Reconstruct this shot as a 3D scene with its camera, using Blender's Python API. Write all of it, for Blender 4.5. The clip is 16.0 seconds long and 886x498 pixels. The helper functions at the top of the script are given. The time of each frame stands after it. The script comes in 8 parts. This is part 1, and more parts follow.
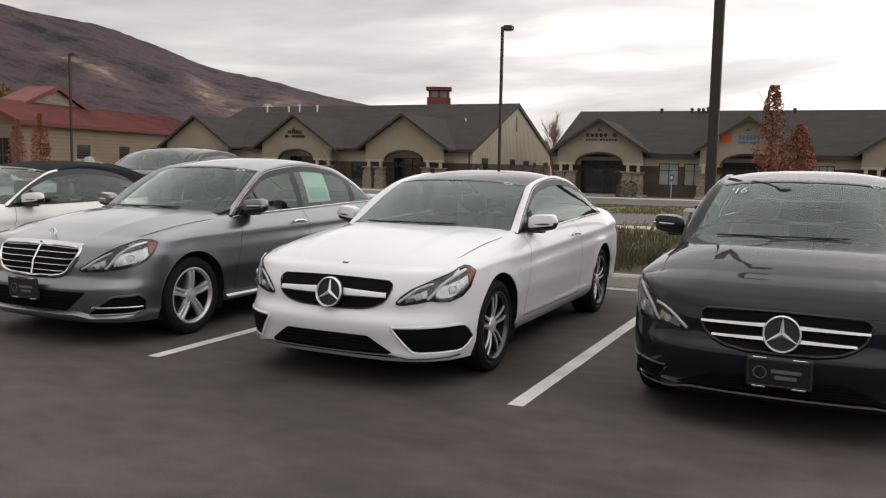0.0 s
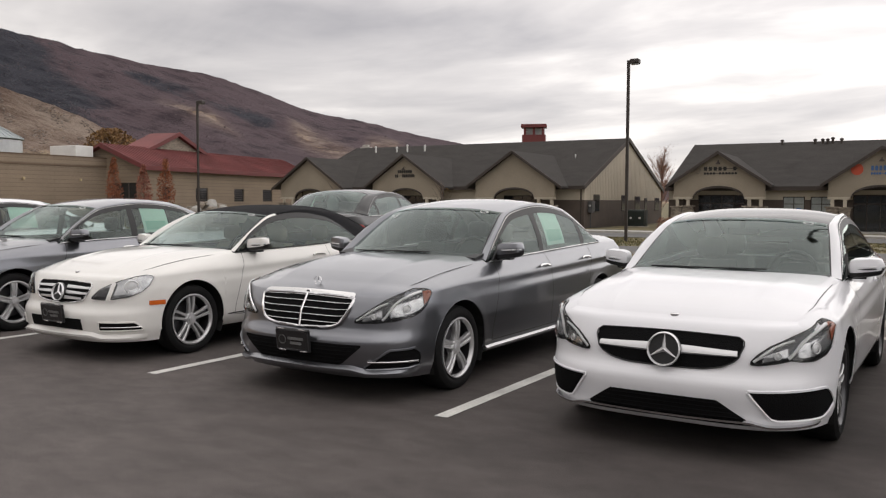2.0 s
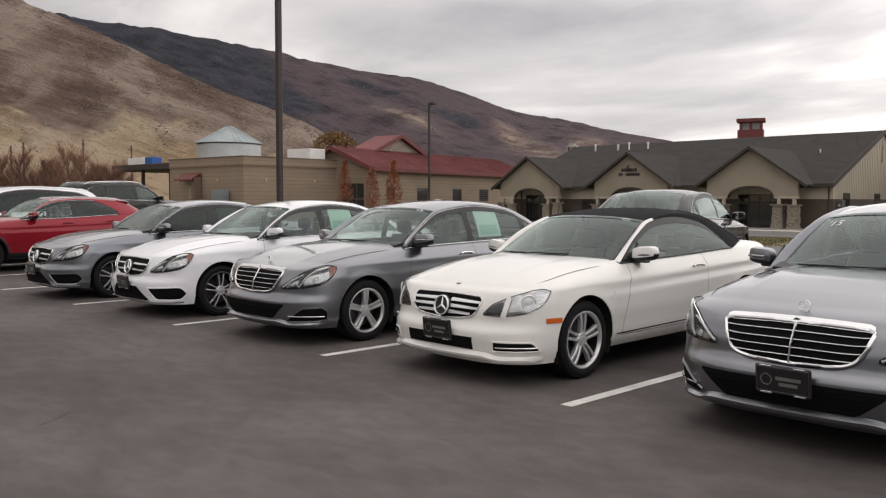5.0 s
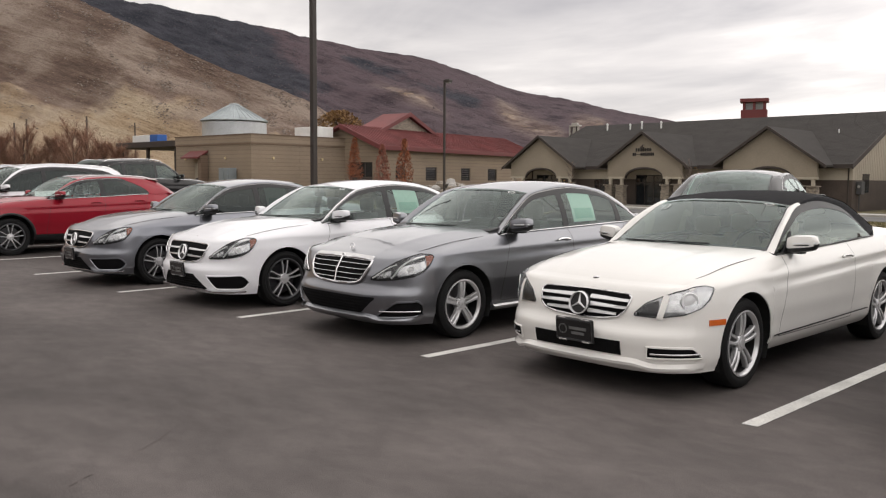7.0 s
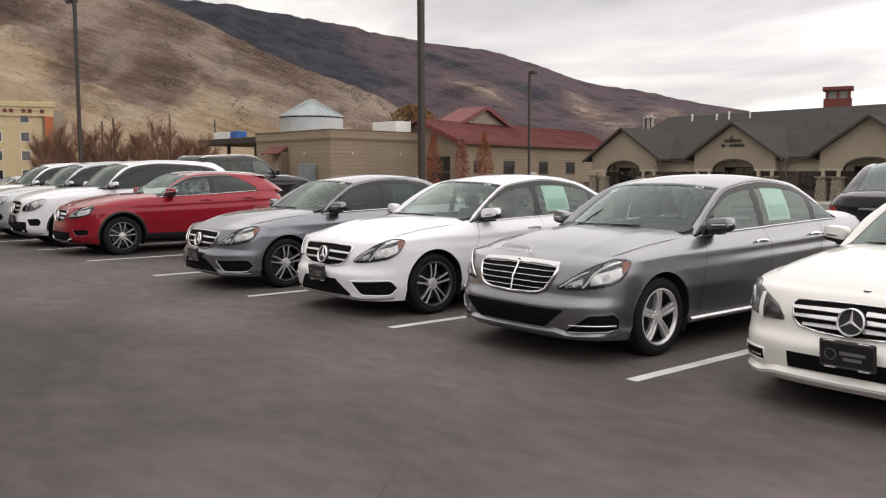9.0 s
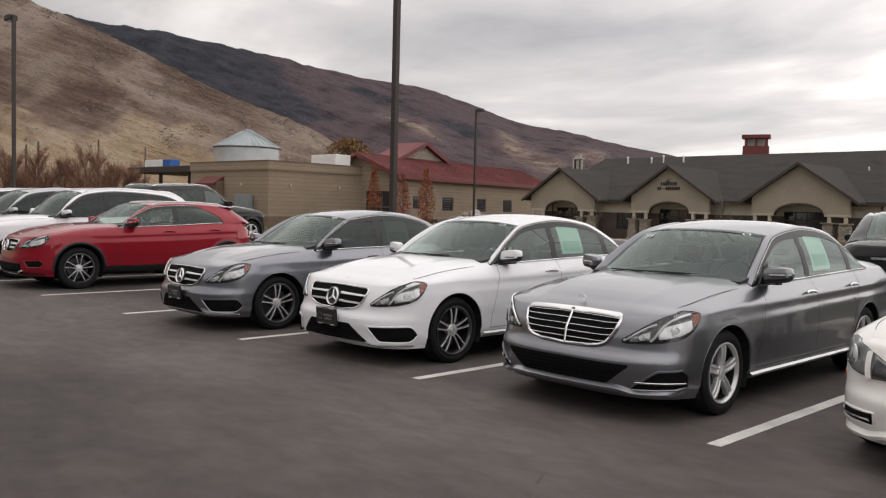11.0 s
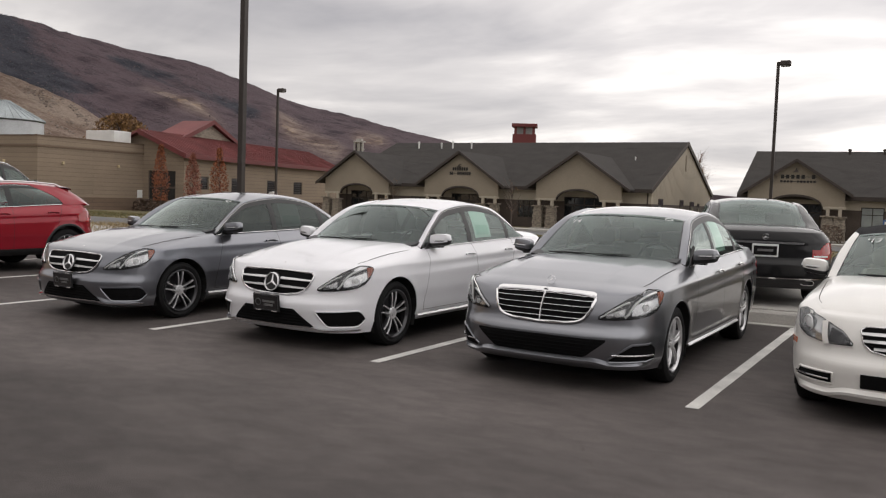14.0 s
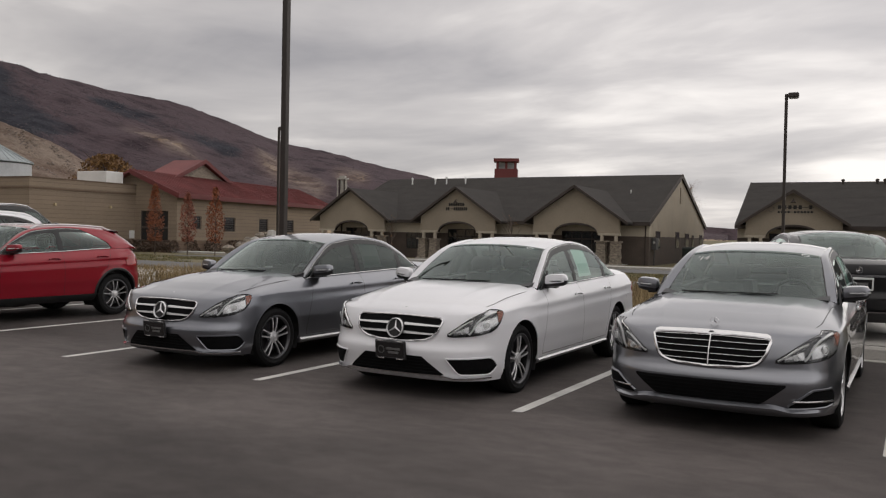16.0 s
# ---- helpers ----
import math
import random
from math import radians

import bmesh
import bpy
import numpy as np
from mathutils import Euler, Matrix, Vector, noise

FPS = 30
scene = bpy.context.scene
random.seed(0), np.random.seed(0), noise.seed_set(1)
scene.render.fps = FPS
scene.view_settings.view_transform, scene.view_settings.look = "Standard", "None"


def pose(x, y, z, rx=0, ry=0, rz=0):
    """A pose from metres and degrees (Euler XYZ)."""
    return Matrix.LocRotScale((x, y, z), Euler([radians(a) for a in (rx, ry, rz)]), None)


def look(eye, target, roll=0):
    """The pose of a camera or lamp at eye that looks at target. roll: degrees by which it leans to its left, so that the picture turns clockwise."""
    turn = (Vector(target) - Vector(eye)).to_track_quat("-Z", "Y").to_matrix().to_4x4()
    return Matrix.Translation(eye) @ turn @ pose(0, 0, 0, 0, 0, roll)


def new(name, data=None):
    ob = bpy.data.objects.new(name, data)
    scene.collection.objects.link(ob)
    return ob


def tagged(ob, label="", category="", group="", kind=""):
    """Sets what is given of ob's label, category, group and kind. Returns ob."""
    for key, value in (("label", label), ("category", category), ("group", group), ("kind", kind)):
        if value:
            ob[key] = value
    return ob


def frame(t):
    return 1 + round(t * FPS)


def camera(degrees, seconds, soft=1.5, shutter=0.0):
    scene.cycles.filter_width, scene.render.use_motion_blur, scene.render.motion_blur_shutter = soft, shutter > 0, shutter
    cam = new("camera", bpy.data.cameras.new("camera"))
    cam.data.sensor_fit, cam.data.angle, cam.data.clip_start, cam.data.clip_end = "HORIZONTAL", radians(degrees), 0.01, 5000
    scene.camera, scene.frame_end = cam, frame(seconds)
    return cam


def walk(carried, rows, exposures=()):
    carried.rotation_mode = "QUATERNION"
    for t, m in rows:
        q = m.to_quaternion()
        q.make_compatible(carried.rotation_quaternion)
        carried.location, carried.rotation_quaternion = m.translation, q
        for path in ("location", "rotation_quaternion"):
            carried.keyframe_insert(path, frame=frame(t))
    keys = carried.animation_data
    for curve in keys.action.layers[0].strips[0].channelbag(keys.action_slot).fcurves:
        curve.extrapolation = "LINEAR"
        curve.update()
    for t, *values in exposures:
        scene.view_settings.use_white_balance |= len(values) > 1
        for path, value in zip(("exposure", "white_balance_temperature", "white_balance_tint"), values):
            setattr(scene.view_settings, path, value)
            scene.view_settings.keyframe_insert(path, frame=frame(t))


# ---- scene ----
cam = camera(56.2, 16.0, soft=1.2)
PATH = [
    (0, (0.815, -0.715, 1.442), (0.045, 1.12, 1.24), 1.1),
    (0.5, (0.442, -0.776, 1.439), (-0.395, 1.033, 1.268), 0.7),
    (1, (0.081, -0.844, 1.449), (-0.788, 0.951, 1.303), 0.4),
    (1.5, (-0.346, -0.808, 1.46), (-1.269, 0.962, 1.328), 0.7),
    (2, (-0.734, -0.825, 1.45), (-1.712, 0.916, 1.335), 0.2),
    (2.5, (-1.058, -0.891, 1.449), (-2.126, 0.796, 1.338), -0.2),
    (3, (-1.43, -0.886, 1.469), (-2.63, 0.711, 1.369), 0.0),
    (3.5, (-1.785, -0.877, 1.459), (-3.053, 0.666, 1.35), 1.2),
    (4, (-2.134, -0.891, 1.46), (-3.415, 0.64, 1.324), 1.1),
    (4.5, (-2.507, -0.885, 1.452), (-3.826, 0.611, 1.311), 0.3),
    (5, (-2.83, -0.931, 1.479), (-4.197, 0.524, 1.361), 0.1),
    (7.5, (-4.564, -0.92, 1.487), (-5.932, 0.527, 1.306), 0.4),
    (8, (-4.929, -0.883, 1.465), (-6.333, 0.529, 1.272), 0.2),
    (8.5, (-5.248, -0.913, 1.475), (-6.727, 0.419, 1.278), -0.3),
    (11, (-6.633, -1.203, 1.511), (-8.0, 0.255, 1.415), 1.4),
    (11.5, (-6.845, -1.355, 1.489), (-8.117, 0.185, 1.384), 1.9),
    (12, (-7.074, -1.534, 1.504), (-8.294, 0.048, 1.404), 1.6),
    (12.5, (-7.206, -1.806, 1.481), (-8.352, -0.171, 1.361), 1.9),
    (13, (-7.369, -2.018, 1.472), (-8.436, -0.335, 1.302), 2.8),
    (13.5, (-7.583, -2.147, 1.466), (-8.577, -0.42, 1.303), 2.7),
    (14, (-7.824, -2.257, 1.487), (-8.759, -0.493, 1.365), 2.0),
    (14.5, (-8.094, -2.447, 1.496), (-9.007, -0.67, 1.421), 2.0),
    (15, (-8.399, -2.531, 1.483), (-9.313, -0.753, 1.432), 2.2),
    (15.5, (-8.799, -2.509, 1.497), (-9.722, -0.735, 1.456), 1.7),
    (16, (-9.217, -2.549, 1.491), (-10.118, -0.764, 1.455), 1.1),
]
EXPOSURES = [(0, 0.28, 6440, 10), (2.5, 0.31, 6400, 10), (4, 0.26, 6420, 10), (5, 0.32, 6430, 10), (6.5, 0.44, 6460, 10), (8.5, 0.65, 6480, 10), (10, 0.42, 6440, 10), (11, 0.32, 6420, 10), (12.5, 0.28, 6400, 10), (14.5, 0.17, 6400, 10), (15.2, 0.01, 6400, 10), (16, -0.12, 6410, 10)]
walk(cam, [(t, look(eye, target, roll)) for t, eye, target, roll in PATH], EXPOSURES)

# ---- world and light: a bright overcast sky, the sun behind cloud ahead to the right ----
SUN_AZ, SUN_EL = 38.0, 38.0          # degrees to the right of +y, and above the horizon
world = bpy.data.worlds.new("overcast_sky")
scene.world = world
world.use_nodes = True
wn, wl = world.node_tree.nodes, world.node_tree.links
wn.clear()


sky = wn.new("ShaderNodeTexSky")
sky.sky_type, sky.sun_disc = "NISHITA", False
sky.sun_elevation, sky.sun_rotation = radians(SUN_EL), radians(SUN_AZ)
sky_dim = wn.new("ShaderNodeVectorMath")
sky_dim.operation = "SCALE"
sky_dim.inputs["Scale"].default_value = 0.10
wl.new(sky.outputs[0], sky_dim.inputs[0])

coord = wn.new("ShaderNodeTexCoord")
sep = wn.new("ShaderNodeSeparateXYZ")
wl.new(coord.outputs["Generated"], sep.inputs[0])
up = wn.new("ShaderNodeMath")
up.operation = "MAXIMUM"
up.inputs[1].default_value = 0.0
wl.new(sep.outputs["Z"], up.inputs[0])
lift = wn.new("ShaderNodeMath")
lift.operation = "ADD"
lift.inputs[1].default_value = 0.13
wl.new(up.outputs[0], lift.inputs[0])
inv = wn.new("ShaderNodeMath")
inv.operation = "DIVIDE"
inv.inputs[0].default_value = 1.0
wl.new(lift.outputs[0], inv.inputs[1])
flat = wn.new("ShaderNodeVectorMath")
flat.operation = "SCALE"
wl.new(coord.outputs["Generated"], flat.inputs[0])
wl.new(inv.outputs[0], flat.inputs["Scale"])


def cloud_layer(scale, detail, offset, distort):
    m = wn.new("ShaderNodeMapping")
    m.inputs["Location"].default_value = offset
    m.inputs["Rotation"].default_value = (0, 0, radians(25))
    m.inputs["Scale"].default_value = (scale * 0.72, scale * 1.0, scale * 0.5)
    wl.new(flat.outputs[0], m.inputs[0])
    n = wn.new("ShaderNodeTexNoise")
    n.inputs["Scale"].default_value = 1.0
    n.inputs["Detail"].default_value = detail
    n.inputs["Roughness"].default_value = 0.52
    n.inputs["Distortion"].default_value = distort
    wl.new(m.outputs[0], n.inputs["Vector"])
    return n


big = cloud_layer(0.62, 6, (2.3, 0.4, 0), 0.5)
fine_cloud = cloud_layer(1.7, 6, (5.1, 3.0, 1.0), 0.5)
mixc = wn.new("ShaderNodeMath")
mixc.operation = "MULTIPLY_ADD"
mixc.inputs[1].default_value = 0.28
wl.new(fine_cloud.outputs["Fac"], mixc.inputs[0])
scaled = wn.new("ShaderNodeMath")
scaled.operation = "MULTIPLY"
scaled.inputs[1].default_value = 0.72
wl.new(big.outputs["Fac"], scaled.inputs[0])
wl.new(scaled.outputs[0], mixc.inputs[2])
ramp = wn.new("ShaderNodeValToRGB")
ramp.color_ramp.elements[0].position = 0.32
ramp.color_ramp.elements[0].color = (0.335, 0.318, 0.325, 1)
ramp.color_ramp.elements[1].position = 0.61
ramp.color_ramp.elements[1].color = (0.92, 0.862, 0.81, 1)
mid = ramp.color_ramp.elements.new(0.49)
mid.color = (0.590, 0.552, 0.533, 1)
wl.new(mixc.outputs[0], ramp.inputs[0])
# brighter towards the veiled sun
sun_dir = Vector((math.sin(radians(SUN_AZ)) * math.cos(radians(SUN_EL)), math.cos(radians(SUN_AZ)) * math.cos(radians(SUN_EL)), math.sin(radians(SUN_EL))))
dot = wn.new("ShaderNodeVectorMath")
dot.operation = "DOT_PRODUCT"
dot.inputs[1].default_value = sun_dir
wl.new(coord.outputs["Generated"], dot.inputs[0])
glow = wn.new("ShaderNodeMapRange")
glow.inputs["From Min"].default_value = -0.2
glow.inputs["From Max"].default_value = 0.7
glow.inputs["To Min"].default_value = 0.78
glow.inputs["To Max"].default_value = 1.26
wl.new(dot.outputs["Value"], glow.inputs["Value"])
clouds = wn.new("ShaderNodeVectorMath")
clouds.operation = "SCALE"
wl.new(ramp.outputs["Color"], clouds.inputs[0])
wl.new(glow.outputs[0], clouds.inputs["Scale"])
blend = wn.new("ShaderNodeMix")
blend.data_type = "RGBA"
blend.inputs[0].default_value = 0.94
wl.new(sky_dim.outputs[0], blend.inputs[6])
wl.new(clouds.outputs[0], blend.inputs[7])
bg = wn.new("ShaderNodeBackground")
bg.inputs["Strength"].default_value = 1.06
wl.new(blend.outputs[2], bg.inputs["Color"])
wout = wn.new("ShaderNodeOutputWorld")
wl.new(bg.outputs[0], wout.inputs[0])

sun = new("sun", bpy.data.lights.new("sun", "SUN"))
sun.data.energy, sun.data.angle, sun.data.color = 0.8, radians(175), (1.0, 0.97, 0.93)
sun.matrix_world = look(sun_dir * 50, (0, 0, 0))


# ---- mesh helpers ----
class Geo:
    """Collects vertices and faces of one mesh."""

    def __init__(self):
        self.v, self.f, self.m, self.weld = [], [], [], 0.0

    def add(self, verts, faces, m=0):
        k = len(self.v)
        self.v += [tuple(p) for p in verts]
        self.f += [tuple(i + k for i in f) for f in faces]
        self.m += [m] * len(faces)
        return self

    def box(self, x0, y0, z0, x1, y1, z1, c=0.0, m=0):
        """A box; c: width of its chamfered edges."""
        if c <= 0:
            vs = [(x, y, z) for x in (x0, x1) for y in (y0, y1) for z in (z0, z1)]
            return self.add(vs, [(0, 1, 3, 2), (4, 6, 7, 5), (0, 4, 5, 1), (2, 3, 7, 6), (0, 2, 6, 4), (1, 5, 7, 3)], m)
        vs, idx = [], {}
        lo, hi = (x0, y0, z0), (x1, y1, z1)
        for s in [(a, b, d) for a in (0, 1) for b in (0, 1) for d in (0, 1)]:
            for ax in range(3):
                p = []
                for k in range(3):
                    e = (lo, hi)[s[k]][k]
                    p.append(e if k == ax else e + (c if s[k] == 0 else -c))
                idx[s, ax] = len(vs)
                vs.append(p)
        fs = []
        for ax in range(3):
            b, d = [k for k in range(3) if k != ax]
            for side in (0, 1):
                loop = []
                for sb, sd in ((0, 0), (1, 0), (1, 1), (0, 1)):
                    s = [0, 0, 0]
                    s[ax], s[b], s[d] = side, sb, sd
                    loop.append(idx[tuple(s), ax])
                fs.append(loop)
            for sb in (0, 1):
                for sd in (0, 1):
                    s0, s1 = [0, 0, 0], [0, 0, 0]
                    s0[ax], s1[ax] = 0, 1
                    s0[b] = s1[b] = sb
                    s0[d] = s1[d] = sd
                    fs.append((idx[tuple(s0), b], idx[tuple(s1), b], idx[tuple(s1), d], idx[tuple(s0), d]))
        for s in [(a, b, d) for a in (0, 1) for b in (0, 1) for d in (0, 1)]:
            fs.append((idx[s, 0], idx[s, 1], idx[s, 2]))
        return self.add(vs, fs, m)

    def prism(self, poly, a, b, axis="z", m=0):
        """A polygon of (u, v) pushed from a to b along an axis: z (u=x, v=y), y (u=x, v=z) or x (u=y, v=z)."""
        def at(u, v, w):
            return {"z": (u, v, w), "y": (u, w, v), "x": (w, u, v)}[axis]
        n = len(poly)
        vs = [at(u, v, a) for u, v in poly] + [at(u, v, b) for u, v in poly]
        fs = [tuple(range(n)), tuple(range(2 * n - 1, n - 1, -1))]
        fs += [(i, n + i, n + (i + 1) % n, (i + 1) % n) for i in range(n)]
        return self.add(vs, fs, m)

    def ring(self, rings, closed=True, caps=False, m=0):
        """Joins rings of equally many points."""
        n = len(rings[0])
        vs = [p for r in rings for p in r]
        fs = []
        for i in range(len(rings) - 1):
            for j in range(n if closed else n - 1):
                k = (j + 1) % n
                fs.append((i * n + j, i * n + k, (i + 1) * n + k, (i + 1) * n + j))
        if caps:
            fs += [tuple(range(n))[::-1], tuple(range((len(rings) - 1) * n, len(rings) * n))]
        return self.add(vs, fs, m)

    def lathe(self, prof, n=24, centre=(0, 0, 0), axis="z", m=0, caps=True):
        """Revolves a profile of (radius, height)."""
        rings = []
        for r, h in prof:
            row = []
            for i in range(n):
                a = 2 * math.pi * i / n
                u, v = r * math.cos(a), r * math.sin(a)
                p = {"z": (u, v, h), "x": (h, u, v), "y": (u, h, v)}[axis]
                row.append(tuple(p[k] + centre[k] for k in range(3)))
            rings.append(row)
        return self.ring(rings, True, caps, m)

    def tube(self, pts, r, n=8, m=0, caps=True):
        """A round bar along points; r may be a list."""
        pts = [Vector(p) for p in pts]
        rs = r if isinstance(r, (list, tuple)) else [r] * len(pts)
        rings = []
        for i, p in enumerate(pts):
            d = (pts[min(i + 1, len(pts) - 1)] - pts[max(i - 1, 0)]).normalized()
            a = d.cross(Vector((0, 0, 1)))
            if a.length < 1e-3:
                a = d.cross(Vector((0, 1, 0)))
            a.normalize()
            b = d.cross(a)
            rings.append([tuple(p + rs[i] * (math.cos(2 * math.pi * k / n) * a + math.sin(2 * math.pi * k / n) * b)) for k in range(n)])
        return self.ring(rings, True, caps, m)

    def grid(self, rows, m=0, closed=False):
        return self.ring(rows, closed, False, m)

    def mesh(self, name, mats, smooth=None):
        me = bpy.data.meshes.new(name)
        me.from_pydata(self.v, [], self.f)
        for mt in mats if isinstance(mats, (list, tuple)) else [mats]:
            me.materials.append(mt)
        if any(self.m):
            me.polygons.foreach_set("material_index", self.m)
        bm = bmesh.new()
        bm.from_mesh(me)
        if self.weld:
            bmesh.ops.remove_doubles(bm, verts=bm.verts, dist=self.weld)
        bmesh.ops.recalc_face_normals(bm, faces=bm.faces)
        bm.to_mesh(me)
        bm.free()
        if smooth:
            me.shade_smooth()
            me.set_sharp_from_angle(angle=radians(smooth))
        return me


def part(name, geo, mats, parent=None, label="", smooth=None, m=None):
    """Links a Geo, or a mesh, as one object, under a thing or a part."""
    ob = new(name, geo.mesh(name, mats, smooth) if isinstance(geo, Geo) else geo)
    if parent is not None:
        ob.parent = parent
    if m is not None:
        ob.matrix_basis = m
    if label:
        ob["label"] = label
    return ob


def thing(name, label, category, group="", kind="", m=None):
    ob = new(name)
    tagged(ob, label, category, group, kind)
    if m is not None:
        ob.matrix_basis = m
    return ob


def lerp_table(x, table):
    xs, ys = zip(*table)
    return float(np.interp(x, xs, ys))


def smooth_table(x, table):
    """Smooth (monotone cubic) interpolation of (x, y) pairs."""
    xs, ys = [p[0] for p in table], [p[1] for p in table]
    if x <= xs[0]:
        return ys[0]
    if x >= xs[-1]:
        return ys[-1]
    i = max(k for k in range(len(xs) - 1) if xs[k] <= x)
    d = [(ys[k + 1] - ys[k]) / (xs[k + 1] - xs[k]) for k in range(len(xs) - 1)]

    def tangent(k):
        if k == 0:
            return d[0]
        if k == len(xs) - 1:
            return d[-1]
        return 0.0 if d[k - 1] * d[k] <= 0 else 2 * d[k - 1] * d[k] / (d[k - 1] + d[k])
    h = xs[i + 1] - xs[i]
    s = (x - xs[i]) / h
    return ((1 + 2 * s) * (1 - s) ** 2 * ys[i] + s * (1 - s) ** 2 * h * tangent(i)
            + s * s * (3 - 2 * s) * ys[i + 1] + s * s * (s - 1) * h * tangent(i + 1))


# ---- materials ----
def surf(name, base, rough=0.6, metal=0.0, var=0.15, scale=1.5, fine=25.0, bump=0.0, bscale=80.0, coat=0.0, tint=None, spec=0.5, per_object=0.0, stretch=(1, 1, 1)):
    """A surface with slow stains, fine grain and relief; scales are per metre."""
    mt = bpy.data.materials.new(name)
    mt.use_nodes = True
    nt = mt.node_tree
    n, l = nt.nodes, nt.links
    b = n["Principled BSDF"]
    b.inputs["Metallic"].default_value = metal
    b.inputs["Specular IOR Level"].default_value = spec
    if coat:
        b.inputs["Coat Weight"].default_value = coat
        b.inputs["Coat Roughness"].default_value = 0.03
    tc = n.new("ShaderNodeTexCoord")
    mp = n.new("ShaderNodeMapping")
    mp.inputs["Scale"].default_value = stretch
    l.new(tc.outputs["Object"], mp.inputs[0])
    slow = n.new("ShaderNodeTexNoise")
    slow.inputs["Scale"].default_value, slow.inputs["Detail"].default_value = scale, 5
    grain = n.new("ShaderNodeTexNoise")
    grain.inputs["Scale"].default_value, grain.inputs["Detail"].default_value = fine, 4
    l.new(mp.outputs[0], slow.inputs["Vector"])
    l.new(mp.outputs[0], grain.inputs["Vector"])
    add = n.new("ShaderNodeMath")
    add.operation = "MULTIPLY_ADD"
    add.inputs[1].default_value = 0.45
    l.new(grain.outputs["Fac"], add.inputs[0])
    half = n.new("ShaderNodeMath")
    half.operation = "MULTIPLY"
    half.inputs[1].default_value = 0.55
    l.new(slow.outputs["Fac"], half.inputs[0])
    l.new(half.outputs[0], add.inputs[2])
    value = add.outputs[0]
    if per_object:
        info = n.new("ShaderNodeObjectInfo")
        shift = n.new("ShaderNodeMath")
        shift.operation = "MULTIPLY_ADD"
        shift.inputs[1].default_value = per_object
        l.new(info.outputs["Random"], shift.inputs[0])
        l.new(value, shift.inputs[2])
        value = shift.outputs[0]
    cr = n.new("ShaderNodeValToRGB")
    lo = tuple(max(0.0, c * (1 - var)) for c in base)
    hi = tuple(min(1.0, c * (1 + var)) for c in (tint or base))
    cr.color_ramp.elements[0].position, cr.color_ramp.elements[0].color = 0.38, (*lo, 1)
    cr.color_ramp.elements[1].position, cr.color_ramp.elements[1].color = 0.62, (*hi, 1)
    l.new(value, cr.inputs[0])
    l.new(cr.outputs[0], b.inputs["Base Color"])
    rr = n.new("ShaderNodeMapRange")
    rr.inputs["To Min"].default_value, rr.inputs["To Max"].default_value = max(0.0, rough * 0.85), min(1.0, rough * 1.15)
    l.new(slow.outputs["Fac"], rr.inputs["Value"])
    l.new(rr.outputs[0], b.inputs["Roughness"])
    if bump:
        bn = n.new("ShaderNodeTexNoise")
        bn.inputs["Scale"].default_value, bn.inputs["Detail"].default_value = bscale, 3
        l.new(mp.outputs[0], bn.inputs["Vector"])
        bp = n.new("ShaderNodeBump")
        bp.inputs["Strength"].default_value, bp.inputs["Distance"].default_value = bump, 0.01
        l.new(bn.outputs["Fac"], bp.inputs["Height"])
        l.new(bp.outputs[0], b.inputs["Normal"])
    return mt


def paint(name, base, metal=0.0, flake=0.0, rough=0.35, coat=1.0):
    """Car paint: flakes under a clear coat, with a faint film of dust."""
    mt = surf(name, base, rough, metal, var=0.05 + flake, scale=0.7, fine=900.0, coat=coat)
    b = mt.node_tree.nodes["Principled BSDF"]
    b.inputs["Coat Roughness"].default_value = 0.022
    b.inputs["Coat IOR"].default_value = 1.42
    b.inputs["Specular IOR Level"].default_value = 0.15
    return mt


def glass_pane(name, tint, mirror=0.12, rough=0.02, ior=1.5, gloss=(0.87, 0.97, 0.94)):
    """Thin glass: part see-through with its tint, part mirror, more so at a slant."""
    mt = bpy.data.materials.new(name)
    mt.use_nodes = True
    n, l = mt.node_tree.nodes, mt.node_tree.links
    n.clear()
    out = n.new("ShaderNodeOutputMaterial")
    tr = n.new("ShaderNodeBsdfTransparent")
    tr.inputs[0].default_value = (*tint, 1)
    gl = n.new("ShaderNodeBsdfGlossy")
    gl.inputs["Roughness"].default_value = rough
    gl.inputs["Color"].default_value = (*gloss, 1)
    lw = n.new("ShaderNodeFresnel")
    lw.inputs["IOR"].default_value = ior
    k = n.new("ShaderNodeMath")
    k.operation = "MULTIPLY_ADD"
    k.inputs[1].default_value, k.inputs[2].default_value = 1.0, mirror
    k.use_clamp = True
    l.new(lw.outputs[0], k.inputs[0])
    mx = n.new("ShaderNodeMixShader")
    l.new(k.outputs[0], mx.inputs[0])
    l.new(tr.outputs[0], mx.inputs[1])
    l.new(gl.outputs[0], mx.inputs[2])
    l.new(mx.outputs[0], out.inputs[0])
    return mt


